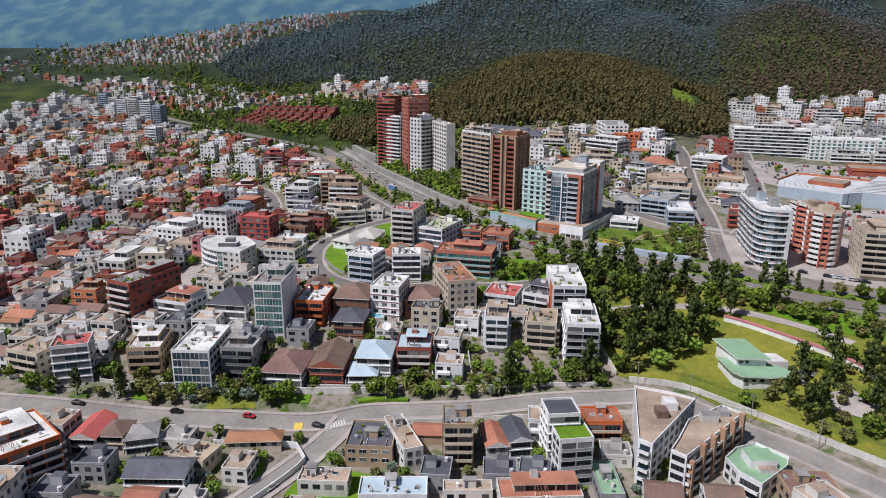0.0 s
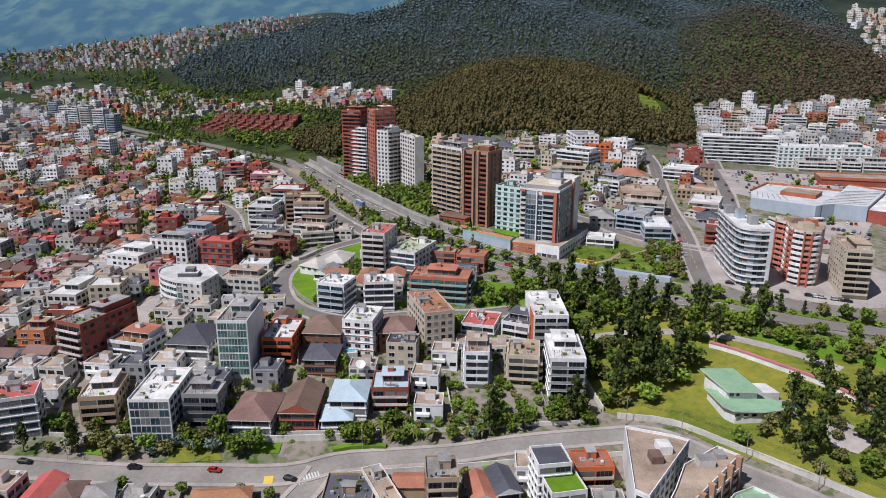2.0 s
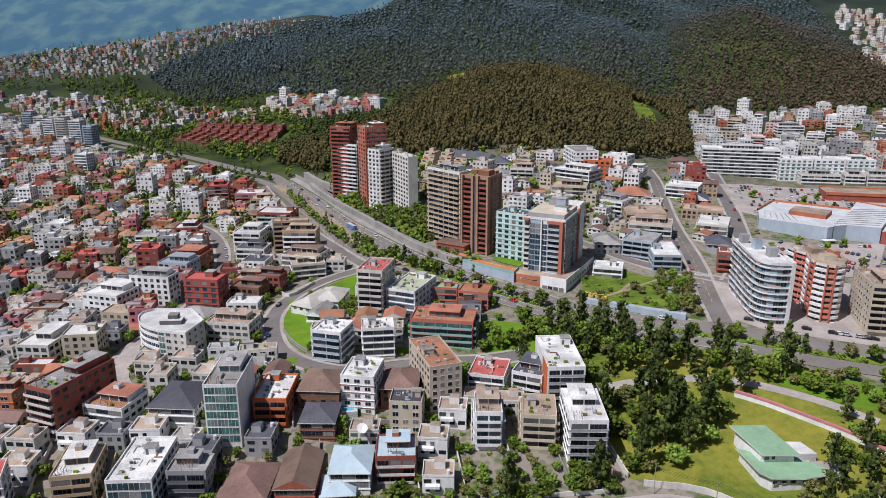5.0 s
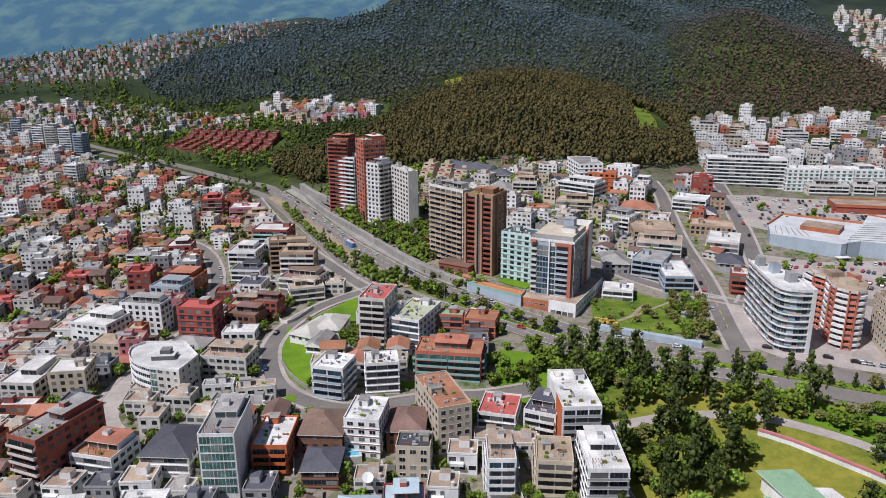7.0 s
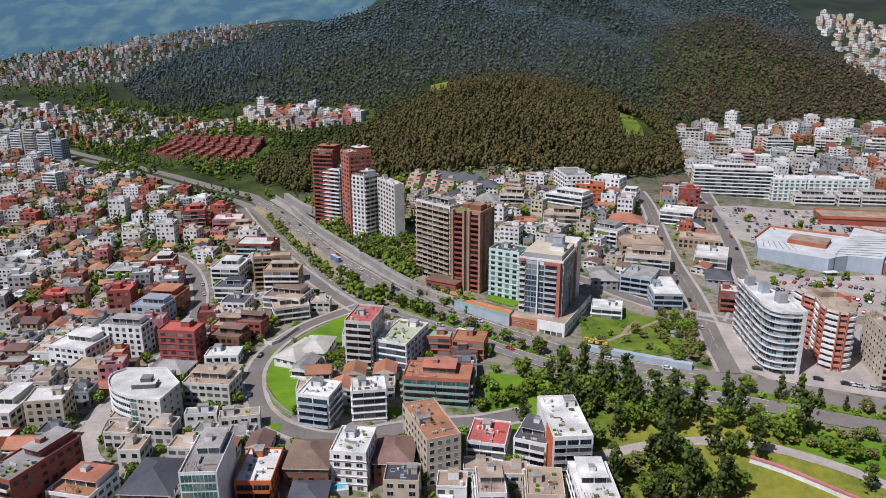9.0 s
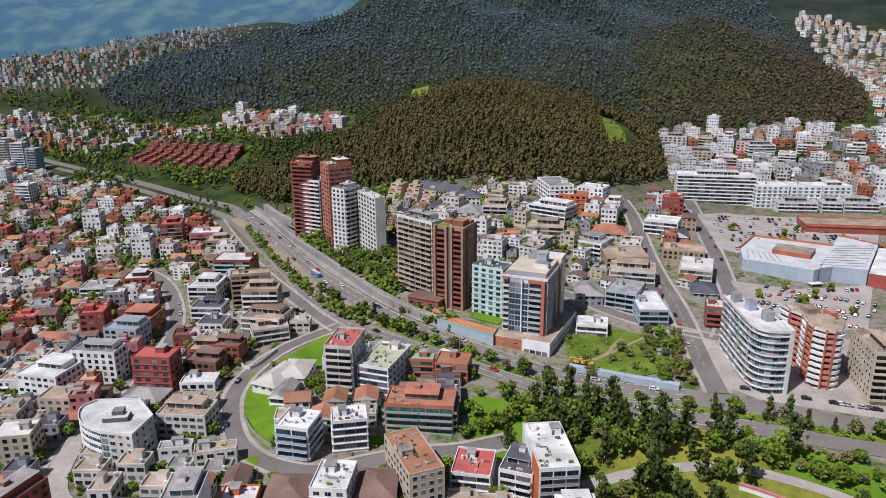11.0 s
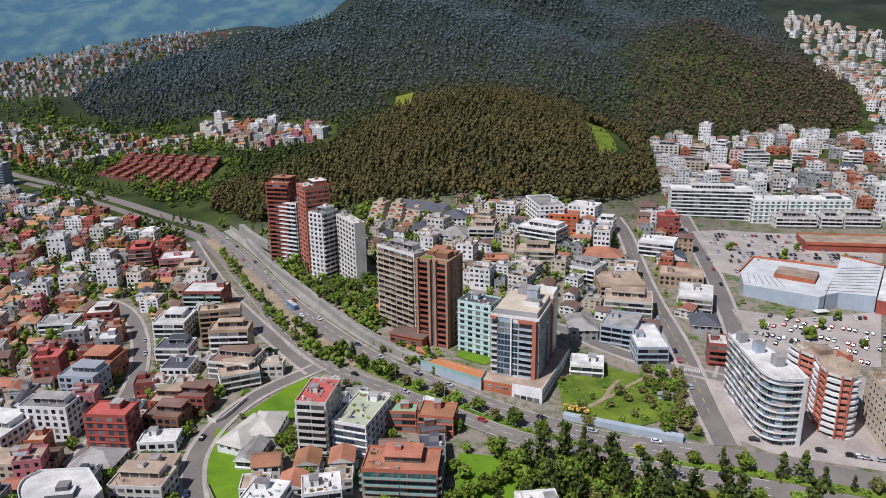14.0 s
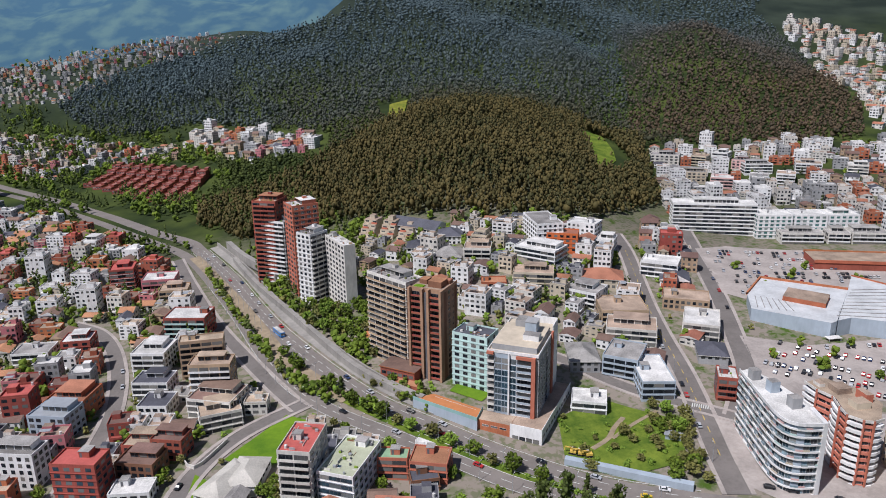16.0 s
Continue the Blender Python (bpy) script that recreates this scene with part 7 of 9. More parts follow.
def infill(poly, step, seed, group):
    """Low annexes, garages and garden houses in the yards that the larger buildings leave."""
    rng = random.Random(seed)
    xs, ys = [p[0] for p in poly], [p[1] for p in poly]
    for least in (6.0, 4.8):
        for i in range(int((max(xs) - min(xs)) / step)):
            for j in range(int((max(ys) - min(ys)) / step)):
                x, y = min(xs) + (i + rng.random()) * step, min(ys) + (j + rng.random()) * step
                if not inside(np.array([x]), np.array([y]), poly)[0] or any(inside(np.array([x]), np.array([y]), q)[0] for q in LAWNS):
                    continue
                c = clear_of(x, y)
                if c < least or c > 60:
                    continue
                kind = rng.choice((16, 20, 18, 20, 2, 4, 16) if least > 5 else (19, 16, 18, 19, 18, 22))
                src, size, rf, wl, cp = HOUSES[kind]
                k = min(c * 1.12, 6.6) / (0.64 * size)
                rot = rng.choice((-6, -10, -3, 84))
                ca, sa = math.cos(radians(rot)), math.sin(radians(rot))
                w = size * k
                d = w * 0.85
                ox, oy = x - ca * w / 2 + sa * d / 2, y - sa * w / 2 - ca * d / 2
                m = pose(ox, oy, ground_at(x, y), 0, 0, rot)
                if src.name in HOUSE_USED:
                    ob = copy_thing(src, m)
                else:
                    HOUSE_USED.add(src.name)
                    ob = src
                    ob.matrix_world = m
                ob.scale = (k, k, rng.uniform(0.9, 1.15))
                FEET.append((ox, oy, ca, sa, w, d))
                BUILT.append((x, y, w * 0.6))
                tagged(ob, f"low {COLOURS[wl]} annex house with a {ROOFS[rf]}", "house", group)


infill([(-190, 250), (4, 250), (4, 275), (62, 296), (58, 312), (-40, 312), (-60, 325), (-190, 330)], 5, 21, "low houses between the apartment blocks")
infill([(-200, 330), (-60, 325), (-72, 372), (-66, 400), (-40, 425), (-20, 440), (-70, 470), (-200, 470)], 6, 22, "low houses between the apartment blocks")
infill([(-40, 325), (34, 335), (34, 372), (10, 400), (-20, 425), (-44, 400)], 6, 23, "low houses between the apartment blocks")
infill([(-135, 165), (95, 165), (80, 222), (-20, 222), (-135, 218)], 5, 24, "houses below the street")


def yard_wall(a, b, height=1.9, mat="offwhite"):
    """A garden wall along a plot line, broken where a building or road stands on it."""
    a, b = Vector(a), Vector(b)
    n = max(2, int((b - a).length / 2))
    run = []
    for i in range(n + 1):
        q = a.lerp(b, i / n)
        if clear_of(q.x, q.y) > 0.5 and i < n:
            run.append((q.x, q.y))
            continue
        if len(run) > 2:
            strip("garden_wall", run, 0.3, mat, 0.0, "plastered garden wall between house plots", "wall", height=height, step=2.0, kind="")
        run = []


for x in (-152, -126, -103, -84, -67.5, -50.5, -35.5, -18.5, -3, 12, 30, 46.5, 62):
    yard_wall((x, 243.5), (x - 2, 278), mat=("offwhite", "concrete", "tan")[int(x) % 3])
for x in (-125, -99, -78, -61.5, -47, -31, -17, 1, 17, 33):
    yard_wall((x, 279), (x - 3, 314), mat=("concrete", "offwhite", "cream")[int(x) % 3])
for lx, ly, lw, ld in ((-112, 236, 7, 5), (-57, 236, 9, 4), (-22, 273, 6, 8), (-4, 246, 7, 6), (-60, 266, 8, 6), (20, 215, 6, 10), (-66, 198, 9, 8), (-90, 216, 7, 5), (-56, 318, 5, 7), (-10, 330, 8, 5)):
    sheet("lawn", [(lx, ly), (lx + lw, ly - 0.6), (lx + lw + 0.5, ly + ld), (lx - 0.4, ly + ld)], "lawn", 0.3, "small bright green garden lawn between houses")
yard_wall((-160, 243), (60, 244), 1.5)
yard_wall((-125, 277.5), (45, 284), 2.6, "concrete")
yard_wall((-45, 312.5), (34, 318), 2.4, "concrete")
yard_wall((-105, 222), (-50, 221), 1.7, "white")
yard_wall((-26, 224), (70, 226), 1.7, "offwhite")
for x in (-97, -76, -18, 0, 12, 31, 46):
    yard_wall((x, 222), (x + 3, 185), 1.8, "concrete")
for src, *rest in HOUSES:
    if src.name not in HOUSE_USED:
        for o in (*src.children_recursive, src):
            bpy.data.objects.remove(o)


# ---- trees ----
def clump_cloud(rng, n, spread_fn, size, stretch=1.0, leaves=5):
    """Leaf clumps: small crossed, bent leaf blades round each centre."""
    v, f = [], []
    for i in range(n):
        c = np.array(spread_fn(rng, i / n))
        s = size * rng.uniform(0.65, 1.25)
        for j in range(leaves):
            a, b = rng.normal(size=3), rng.normal(size=3)
            a /= np.linalg.norm(a)
            b -= a * (a @ b)
            b /= np.linalg.norm(b)
            nrm = np.cross(a, b)
            o = c + rng.normal(size=3) * s * 0.38
            k = len(v)
            e = s * rng.uniform(0.5, 0.9)
            q = [o - a * e, o + b * e * 0.6 + nrm * e * 0.3, o + a * e, o - b * e * 0.6 + nrm * e * 0.3]
            for p in q:
                p = p.copy()
                p[2] = c[2] + (p[2] - c[2]) * stretch
                v.append(p)
            f += [(k, k + 1, k + 2), (k, k + 2, k + 3)]
    return np.array(v), np.array(f)


def lump(rng, c, r, stretch):
    """An uneven leaf mass of twenty faces."""
    t = (1 + 5 ** 0.5) / 2
    v = np.array([(-1, t, 0), (1, t, 0), (-1, -t, 0), (1, -t, 0), (0, -1, t), (0, 1, t), (0, -1, -t), (0, 1, -t), (t, 0, -1), (t, 0, 1), (-t, 0, -1), (-t, 0, 1)]) / 1.9
    f = np.array([(0, 11, 5), (0, 5, 1), (0, 1, 7), (0, 7, 10), (0, 10, 11), (1, 5, 9), (5, 11, 4), (11, 10, 2), (10, 7, 6), (7, 1, 8),
                  (3, 9, 4), (3, 4, 2), (3, 2, 6), (3, 6, 8), (3, 8, 9), (4, 9, 5), (2, 4, 11), (6, 2, 10), (8, 6, 7), (9, 8, 1)])
    v = v * r * rng.uniform(0.65, 1.3, size=(12, 1))
    v[:, 2] *= stretch
    return v + c, f


def join(items):
    vs, fs, k = [], [], 0
    for v, f in items:
        vs.append(v)
        fs.append(f + k)
        k += len(v)
    return np.concatenate(vs), np.concatenate(fs)


def tri_mesh(name, v, f, mat):
    me = bpy.data.meshes.new(name)
    me.vertices.add(len(v))
    me.vertices.foreach_set("co", np.ascontiguousarray(v, dtype=np.float32).ravel())
    me.loops.add(len(f) * 3)
    me.loops.foreach_set("vertex_index", np.ascontiguousarray(f, dtype=np.int32).ravel())
    me.polygons.add(len(f))
    me.polygons.foreach_set("loop_start", np.arange(len(f), dtype=np.int32) * 3)
    me.update(calc_edges=True)
    me.materials.append(MATS[mat])
    return me


def trunk_mesh(h, r, limbs, seed, crown_w):
    rng = random.Random(seed)
    m = Mesh()
    m.tube(0, 0, r * 1.25, -0.8, h * 0.35, "bark", 7, r * 0.85)
    m.tube(0, 0, r * 0.85, h * 0.35, h * 0.85, "bark", 7, r * 0.3)
    for i in range(limbs):
        a, z = rng.uniform(0, 6.28), h * rng.uniform(0.4, 0.7)
        e = Vector((math.cos(a) * crown_w * 0.6, math.sin(a) * crown_w * 0.6, z + h * 0.2))
        s = Vector((-math.sin(a), math.cos(a), 0)) * r * 0.3
        u = Vector((0, 0, r * 0.35))
        b = Vector((0, 0, z))
        for p, q in ((s, u), (u, -s), (-s, -u), (-u, s)):
            m.face([b + p, b + q, e + q * 0.3, e + p * 0.3], "bark")
    return m.data("trunk")


def tree_kind(kind, seed):
    rng = np.random.default_rng(seed)
    if kind == "tall":      # eucalyptus
        h, w, mat, n = 18, 4.4, "leaf_dark", 54
        fn = lambda g, t: (g.normal() * w * 0.42 * (1.15 - 0.7 * t), g.normal() * w * 0.42 * (1.15 - 0.7 * t), h * (0.3 + 0.72 * t))
        size, st = 1.3, 1.15
    elif kind == "cone":
        h, w, mat, n = 11, 3.0, "leaf_dark", 46
        fn = lambda g, t: (g.normal() * w * 0.5 * (1.05 - t), g.normal() * w * 0.5 * (1.05 - t), h * (0.08 + 0.95 * t))
        size, st = 1.1, 0.9
    elif kind == "round":
        h, w, mat, n = 8.5, 4.2, "leaf_mid", 60

        def fn(g, t):
            d = g.normal(size=3)
            d = d / np.linalg.norm(d) * w * g.uniform(0.55, 1.0)
            return d[0], d[1], h * 0.62 + d[2] * 0.75
        size, st = 1.25, 0.9
    elif kind == "olive":
        h, w, mat, n = 6.5, 3.2, "leaf_olive", 40

        def fn(g, t):
            d = g.normal(size=3)
            d = d / np.linalg.norm(d) * w * g.uniform(0.5, 1.0)
            return d[0], d[1], h * 0.6 + d[2] * 0.7
        size, st = 1.1, 0.9
    elif kind == "silver":
        h, w, mat, n = 6.0, 3.0, "leaf_silver", 40

        def fn(g, t):
            d = g.normal(size=3)
            d = d / np.linalg.norm(d) * w * g.uniform(0.5, 1.0)
            return d[0], d[1], h * 0.58 + d[2] * 0.65
        size, st = 1.1, 0.85
    else:                   # shrub
        h, w, mat, n = 2.4, 1.6, "leaf_light", 22

        def fn(g, t):
            d = g.normal(size=3)
            d = d / np.linalg.norm(d) * w * g.uniform(0.4, 1.0)
            return d[0], d[1], h * 0.5 + d[2] * 0.65
        size, st = 0.8, 0.8
    items = []
    for i in range(n // 3):
        items.append(lump(rng, np.array(fn(rng, (i + 0.5) / (n // 3))) * (0.86, 0.86, 1), size * 0.78, st))
    v, f = clump_cloud(rng, n, fn, size * 0.82, st, 7)
    items.append((v, f))
    if kind == "round" and seed % 10 == 2:
        mat = "leaf_light"
    crown = tri_mesh("crown", *join(items), mat)
    root = new({"shrub": "shrub"}.get(kind, "tree"))
    if kind != "shrub":
        part("trunk", trunk_mesh(h, 0.32 if kind != "olive" else 0.22, 4, seed, w), root)
    else:
        part("stem", trunk_mesh(h, 0.1, 3, seed, w), root)
    part("crown", crown, root)
    words = {"palm": "palm tree with arching fronds", "tall": "tall slender dark green eucalyptus tree", "cone": "dark green conifer with a pointed crown", "round": "broad leafy green tree",
             "olive": "small olive-brown leafy tree", "silver": "round silvery green tree", "shrub": "light green garden shrub"}
    return tagged(root, words[kind], "shrub" if kind == "shrub" else "tree")


def palm_kind(seed):
    rng = random.Random(seed)
    root = new("palm_tree")
    m = Mesh()
    m.tube(0, 0, 0.35, -0.5, 3.6, "bark", 8, 0.28)
    part("trunk", m, root)
    m = Mesh()
    for i in range(22):
        a, lift = rng.uniform(0, 6.28), rng.uniform(-0.2, 1.2)
        prev, wd = Vector((0, 0, 3.5)), 0.25
        for j in range(4):
            r = (j + 1) * 0.75
            nxt = Vector((math.cos(a) * r, math.sin(a) * r, 3.5 + lift * (j + 1) * 0.5 - 0.16 * (j + 1) ** 2))
            sd = Vector((-math.sin(a), math.cos(a), 0))
            w2 = (0.42, 0.4, 0.25, 0.04)[j]
            m.face([prev - sd * wd, nxt - sd * w2, nxt + sd * w2, prev + sd * wd], "leaf_olive" if i % 3 else "leaf_mid")
            prev, wd = nxt, w2
    part("crown", m, root)
    return tagged(root, "low palm tree with arching fronds", "palm tree")


KINDS = {k: [tree_kind(k, 10 * i + j) for j in range(3)] for i, k in enumerate(("tall", "cone", "round", "olive", "silver", "shrub"))}
KINDS["palm"] = [palm_kind(i) for i in range(3)]
PLANTED, USED = [], set()
tree_rng = random.Random(5)


def tree_arrays(src):
    vs, fs, ms, k = [], [], [], 0
    for o in src.children:
        me = o.data
        vs += [tuple(v.co) for v in me.vertices]
        fs += [tuple(i + k for i in p.vertices) for p in me.polygons]
        ms += [me.materials[p.material_index].name for p in me.polygons]
        k += len(me.vertices)
    return np.array(vs), fs, ms


ARRAYS = {k: [tree_arrays(t) for t in KINDS[k]] for k in KINDS}
FAR_ARRAYS = {}
for kind_ in KINDS:
    FAR_ARRAYS[kind_] = []
    for j in range(3):
        g = np.random.default_rng(j + 70)
        items = []
        hh, ww = {"tall": (14, 2.6), "cone": (11, 2.2), "round": (8.5, 3.4)}.get(kind_, (5, 2.4))
        for i in range(8):
            t = (i + 0.5) / 8
            r_ = ww * (1.05 - 0.75 * t if kind_ in ("tall", "cone") else 0.9)
            items.append(lump(g, np.array([g.normal() * r_ * 0.45, g.normal() * r_ * 0.45, hh * (0.25 + 0.7 * t)]), r_ * 0.62, 0.9))
        v_, f_ = join(items)
        leaf = {"tall": "leaf_dark", "cone": "leaf_dark", "round": "leaf_mid", "silver": "leaf_silver", "shrub": "leaf_light"}.get(kind_, "leaf_olive")
        FAR_ARRAYS[kind_].append((v_, [tuple(q) for q in f_.tolist()], [leaf] * len(f_)))
GARDEN = Mesh()


def plant_joined(kind, x, y, s):
    v, fs, ms = (FAR_ARRAYS if y > 420 else ARRAYS)[kind][tree_rng.randrange(3)]
    a = tree_rng.uniform(0, 6.28)
    s = s * tree_rng.uniform(0.8, 1.2)
    c, n = math.cos(a) * s, math.sin(a) * s
    q = np.stack([v[:, 0] * c - v[:, 1] * n + x, v[:, 0] * n + v[:, 1] * c + y, v[:, 2] * s * tree_rng.uniform(0.9, 1.15) + ground_at(x, y)], 1)
    k = len(GARDEN.v)
    GARDEN.v.extend(q.tolist())
    GARDEN.f.extend([tuple(i + k for i in p) for p in fs])
    GARDEN.m.extend([GARDEN.slot(w) for w in ms])
    PLANTED.append((x, y))


def plant(kind, x, y, s=1.0, group="trees in the park"):
    if group == "trees between the houses":
        return plant_joined(kind, x, y, s)
    src = KINDS[kind][tree_rng.randrange(3)]
    m = pose(x, y, ground_at(x, y), 0, 0, tree_rng.uniform(0, 360))
    s = s * tree_rng.uniform(0.85, 1.15)
    if src.name not in USED:
        USED.add(src.name)
        ob = src
        ob.matrix_world = m
    else:
        ob = copy_thing(src, m)
    ob.scale = (s, s, s * tree_rng.uniform(0.9, 1.15))
    PLANTED.append((x, y))
    return tagged(ob, group=group)


def grove(poly, n, kinds, s=1.0, gap=4.0, group="trees in the park", keep_off=True):
    xs, ys = [p[0] for p in poly], [p[1] for p in poly]
    done, tries = 0, 0
    while done < n and tries < n * 12:
        tries += 1
        x, y = tree_rng.uniform(min(xs), max(xs)), tree_rng.uniform(min(ys), max(ys))
        if not inside(np.array([x]), np.array([y]), poly)[0]:
            continue
        if any((x - a) ** 2 + (y - b) ** 2 < gap * gap for a, b in PLANTED[-400:]):
            continue
        if group == "trees between the houses" and any(inside(np.array([x]), np.array([y]), q)[0] for q in LAWNS[3:]):
            continue
        if keep_off and (any((x - a) ** 2 + (y - b) ** 2 < (r * 0.6) ** 2 for a, b, r in BUILT.near(x, y)) or any((x - a) ** 2 + (y - b) ** 2 < (r + 0.5) ** 2 for a, b, r in ROADS.near(x, y)) or (y < 660 and clear_of(x, y) < 1.1)):
            continue
        plant(tree_rng.choice(kinds), x, y, s, group)
        done += 1


grove([(66, 312), (92, 326), (125, 316), (150, 300), (160, 285), (120, 292), (95, 300), (66, 300)], 24, ["tall", "round", "round", "cone"], 1.0, 5)
grove([(66, 252), (90, 245), (105, 262), (112, 282), (95, 298), (66, 296)], 22, ["tall", "round", "olive", "tall"], 1.0, 5)
grove([(118, 240), (140, 225), (165, 250), (185, 275), (160, 290), (148, 262)], 13, ["tall", "round", "olive", "olive"], 0.75, 7)
grove([(100, 226), (135, 200), (150, 215), (125, 235)], 7, ["tall", "round", "olive"], 0.7, 6)
grove([(30, 336), (62, 352), (95, 344), (90, 328), (64, 318), (40, 320)], 26, ["round", "round", "tall", "round"], 0.85, 4.5)
grove([(120, 392), (138, 396), (140, 362), (126, 362)], 12, ["round", "olive"], 0.7, 4.5)
grove([(-90, 234), (-60, 232), (-60, 244), (-90, 246)], 10, ["olive", "round", "silver"], 0.75, 4)
grove([(-150, 234), (-95, 234), (-95, 246), (-150, 246)], 14, ["olive", "round", "tall"], 0.7, 4.5)
grove([(-26, 236), (40, 238), (40, 247), (-26, 247)], 16, ["round", "olive", "silver"], 0.6, 4)
grove([(-10, 462), (12, 470), (40, 430), (20, 424)], 8, ["olive", "round"], 0.6, 5)
for ax, ay in smooth_line([(-9, 450), (8.5, 428.5), (26.5, 407.5), (47.5, 386), (71, 366.5), (95.5, 350), (123, 337), (152, 325), (197, 305)], 8):
    plant(tree_rng.choice(("round", "round", "olive", "cone")), ax + tree_rng.uniform(-1.5, 1.5), ay + tree_rng.uniform(-1.5, 1.5), tree_rng.uniform(0.55, 1.0), "trees on the median")
    plant("shrub", ax + 4, ay - 3, 0.9, "trees between the houses")
grove([(-30, 540), (-10, 560), (30, 520), (40, 480), (20, 470), (0, 500)], 46, ["round", "round", "olive"], 0.85, 4, "trees below the towers")
grove([(-60, 580), (-48, 560), (-22, 480), (-12, 470), (-30, 478), (-66, 560)], 34, ["round", "olive", "round"], 0.85, 3.2, "trees along the highway")
grove([(-130, 760), (-95, 720), (-110, 690), (-150, 720), (-200, 760), (-190, 800)], 40, ["tall", "round", "tall"], 0.9, 5, "trees between the houses")
grove([(-340, 900), (-280, 860), (-240, 860), (-300, 940)], 40, ["round", "tall"], 0.9, 5, "trees between the houses")
grove([(-230, 470), (-160, 490), (-200, 560), (-260, 640), (-300, 560)], 40, ["round", "olive", "round", "tall"], 0.8, 5, "trees between the houses")
grove([(104, 224), (135, 194), (152, 212), (170, 250), (152, 262), (126, 240)], 20, ["round", "olive", "round", "tall", "olive"], 0.75, 5)
grove([(-20, 236), (62, 240), (60, 252), (-20, 247)], 10, ["olive", "round", "tall"], 0.75, 3.5)
for x, y in ((-9, 240), (-2, 241), (4, 239), (10, 242), (16, 241), (21, 239), (-14, 243)):
    plant("palm", x, y, 1.0, "palms along the street")
for x, y, k in ((-116, 237, "cone"), (-104, 236, "olive"), (-99, 238, "olive"), (-108, 240, "olive"), (-92, 238, "round"), (-78, 238, "silver"), (-70, 237, "silver"), (-74, 240, "olive"), (-62, 238, "silver"), (-56, 237, "round"), (-24, 240, "round"), (-19, 239, "round"), (26, 243, "round"), (30, 244, "olive"), (36, 243, "round"), (55, 246, "tall"), (48, 245, "round")):
    plant(k, x, y, 0.85, "trees along the street")
grove([(-190, 240), (60, 240), (60, 330), (-190, 330)], 300, ["round", "olive", "shrub", "shrub", "round"], 0.5, 2.4, "trees between the houses")
grove([(-200, 330), (40, 330), (40, 470), (-200, 470)], 220, ["round", "olive", "shrub", "round"], 0.55, 3.0, "trees between the houses")
grove([(-140, 160), (90, 160), (90, 222), (-140, 222)], 120, ["round", "olive", "shrub", "silver"], 0.5, 2.6, "trees between the houses")
grove([(30, 480), (220, 440), (250, 600), (60, 620), (30, 640)], 120, ["round", "olive", "shrub"], 0.6, 4, "trees between the houses")
for poly, n in (([(-330, 950), (-250, 870), (-230, 900), (-300, 985)], 40), ([(-240, 1000), (-170, 930), (-150, 880), (-128, 850), (-135, 790), (-190, 840), (-225, 900)], 60), ([(-330, 1110), (-290, 1130), (-200, 1130), (-190, 1220), (-420, 1250)], 90)):
    grove(poly, n, ["tall", "round", "tall"], 1.0, 4.5, "trees between the houses")
grove([(-400, 900), (-200, 800), (-90, 560), (-200, 470), (-420, 740)], 420, ["round", "tall", "round", "tall", "olive"], 0.85, 3.4, "trees between the houses")
grove([(270, 660), (420, 600), (500, 640), (580, 830), (330, 870)], 70, ["round", "tall"], 0.7, 5, "trees between the houses")
grove([(-560, 1200), (-380, 1000), (-200, 1020), (-190, 1150), (-400, 1260)], 110, ["tall", "round"], 1.0, 6, "trees between the houses")
for ax, ay in smooth_line([(-95, 657), (-71, 583), (-47, 513), (-27, 465), (-10, 441)], 3.4):
    plant(tree_rng.choice(("round", "olive", "round", "tall")), ax + tree_rng.uniform(-1.5, 1.5), ay + tree_rng.uniform(-1.5, 1.5), tree_rng.uniform(0.5, 0.9), "trees between the houses")
grove([(40, 362), (81, 352), (120, 332), (174, 308), (184, 300), (60, 330)], 40, ["round", "tall", "olive", "shrub", "round"], 0.85, 4, "trees between the houses")
grove([(-71, 829), (-26, 791), (4, 706), (-24, 677), (-60, 715), (-94, 760), (-120, 800)], 120, ["tall", "round", "tall"], 1.0, 4, "trees between the houses")
grove([(-377, 607), (-311, 602), (-203, 432), (-240, 408), (-277, 438)], 60, ["round", "olive", "tall"], 0.8, 4, "trees between the houses")
grove([(-168, 584), (-113, 645), (-72, 495), (-107, 440)], 40, ["round", "olive", "tall"], 0.7, 4, "trees between the houses")
grove([(-440, 600), (-350, 470), (-250, 430), (-160, 400), (-140, 500), (-300, 560), (-420, 760), (-540, 780)], 240, ["round", "olive", "tall"], 0.8, 3.4, "trees between the houses")
grove([(-457, 1175), (-378, 1202), (-307, 1127), (-308, 972), (-396, 1013)], 90, ["tall", "round", "tall"], 1.1, 5, "trees between the houses")
grove([(-1150, 1200), (-750, 1150), (-700, 1350), (-800, 1700), (-1300, 1700)], 260, ["tall", "round", "tall"], 1.2, 7, "trees between the houses")
grove([(-700, 1330), (-420, 1240), (-400, 1320), (-500, 1350), (-690, 1400)], 70, ["tall", "round", "tall"], 1.0, 6, "trees between the houses")
grove([(-800, 1450), (-420, 1360), (-250, 1520), (-330, 1700), (-700, 1700)], 130, ["tall", "round"], 0.9, 6, "trees between the houses")
grove([(-20, 600), (30, 540), (60, 500), (110, 470), (160, 450), (190, 540), (200, 620), (150, 640), (60, 660), (0, 680), (-40, 640)], 260, ["round", "round", "olive", "tall", "shrub"], 0.72, 3.2, "trees between the houses")
grove([(-75, 690), (-60, 640), (-30, 600), (20, 640), (60, 655), (0, 700), (-40, 715)], 90, ["tall", "round", "round"], 0.9, 3.6, "trees between the houses")
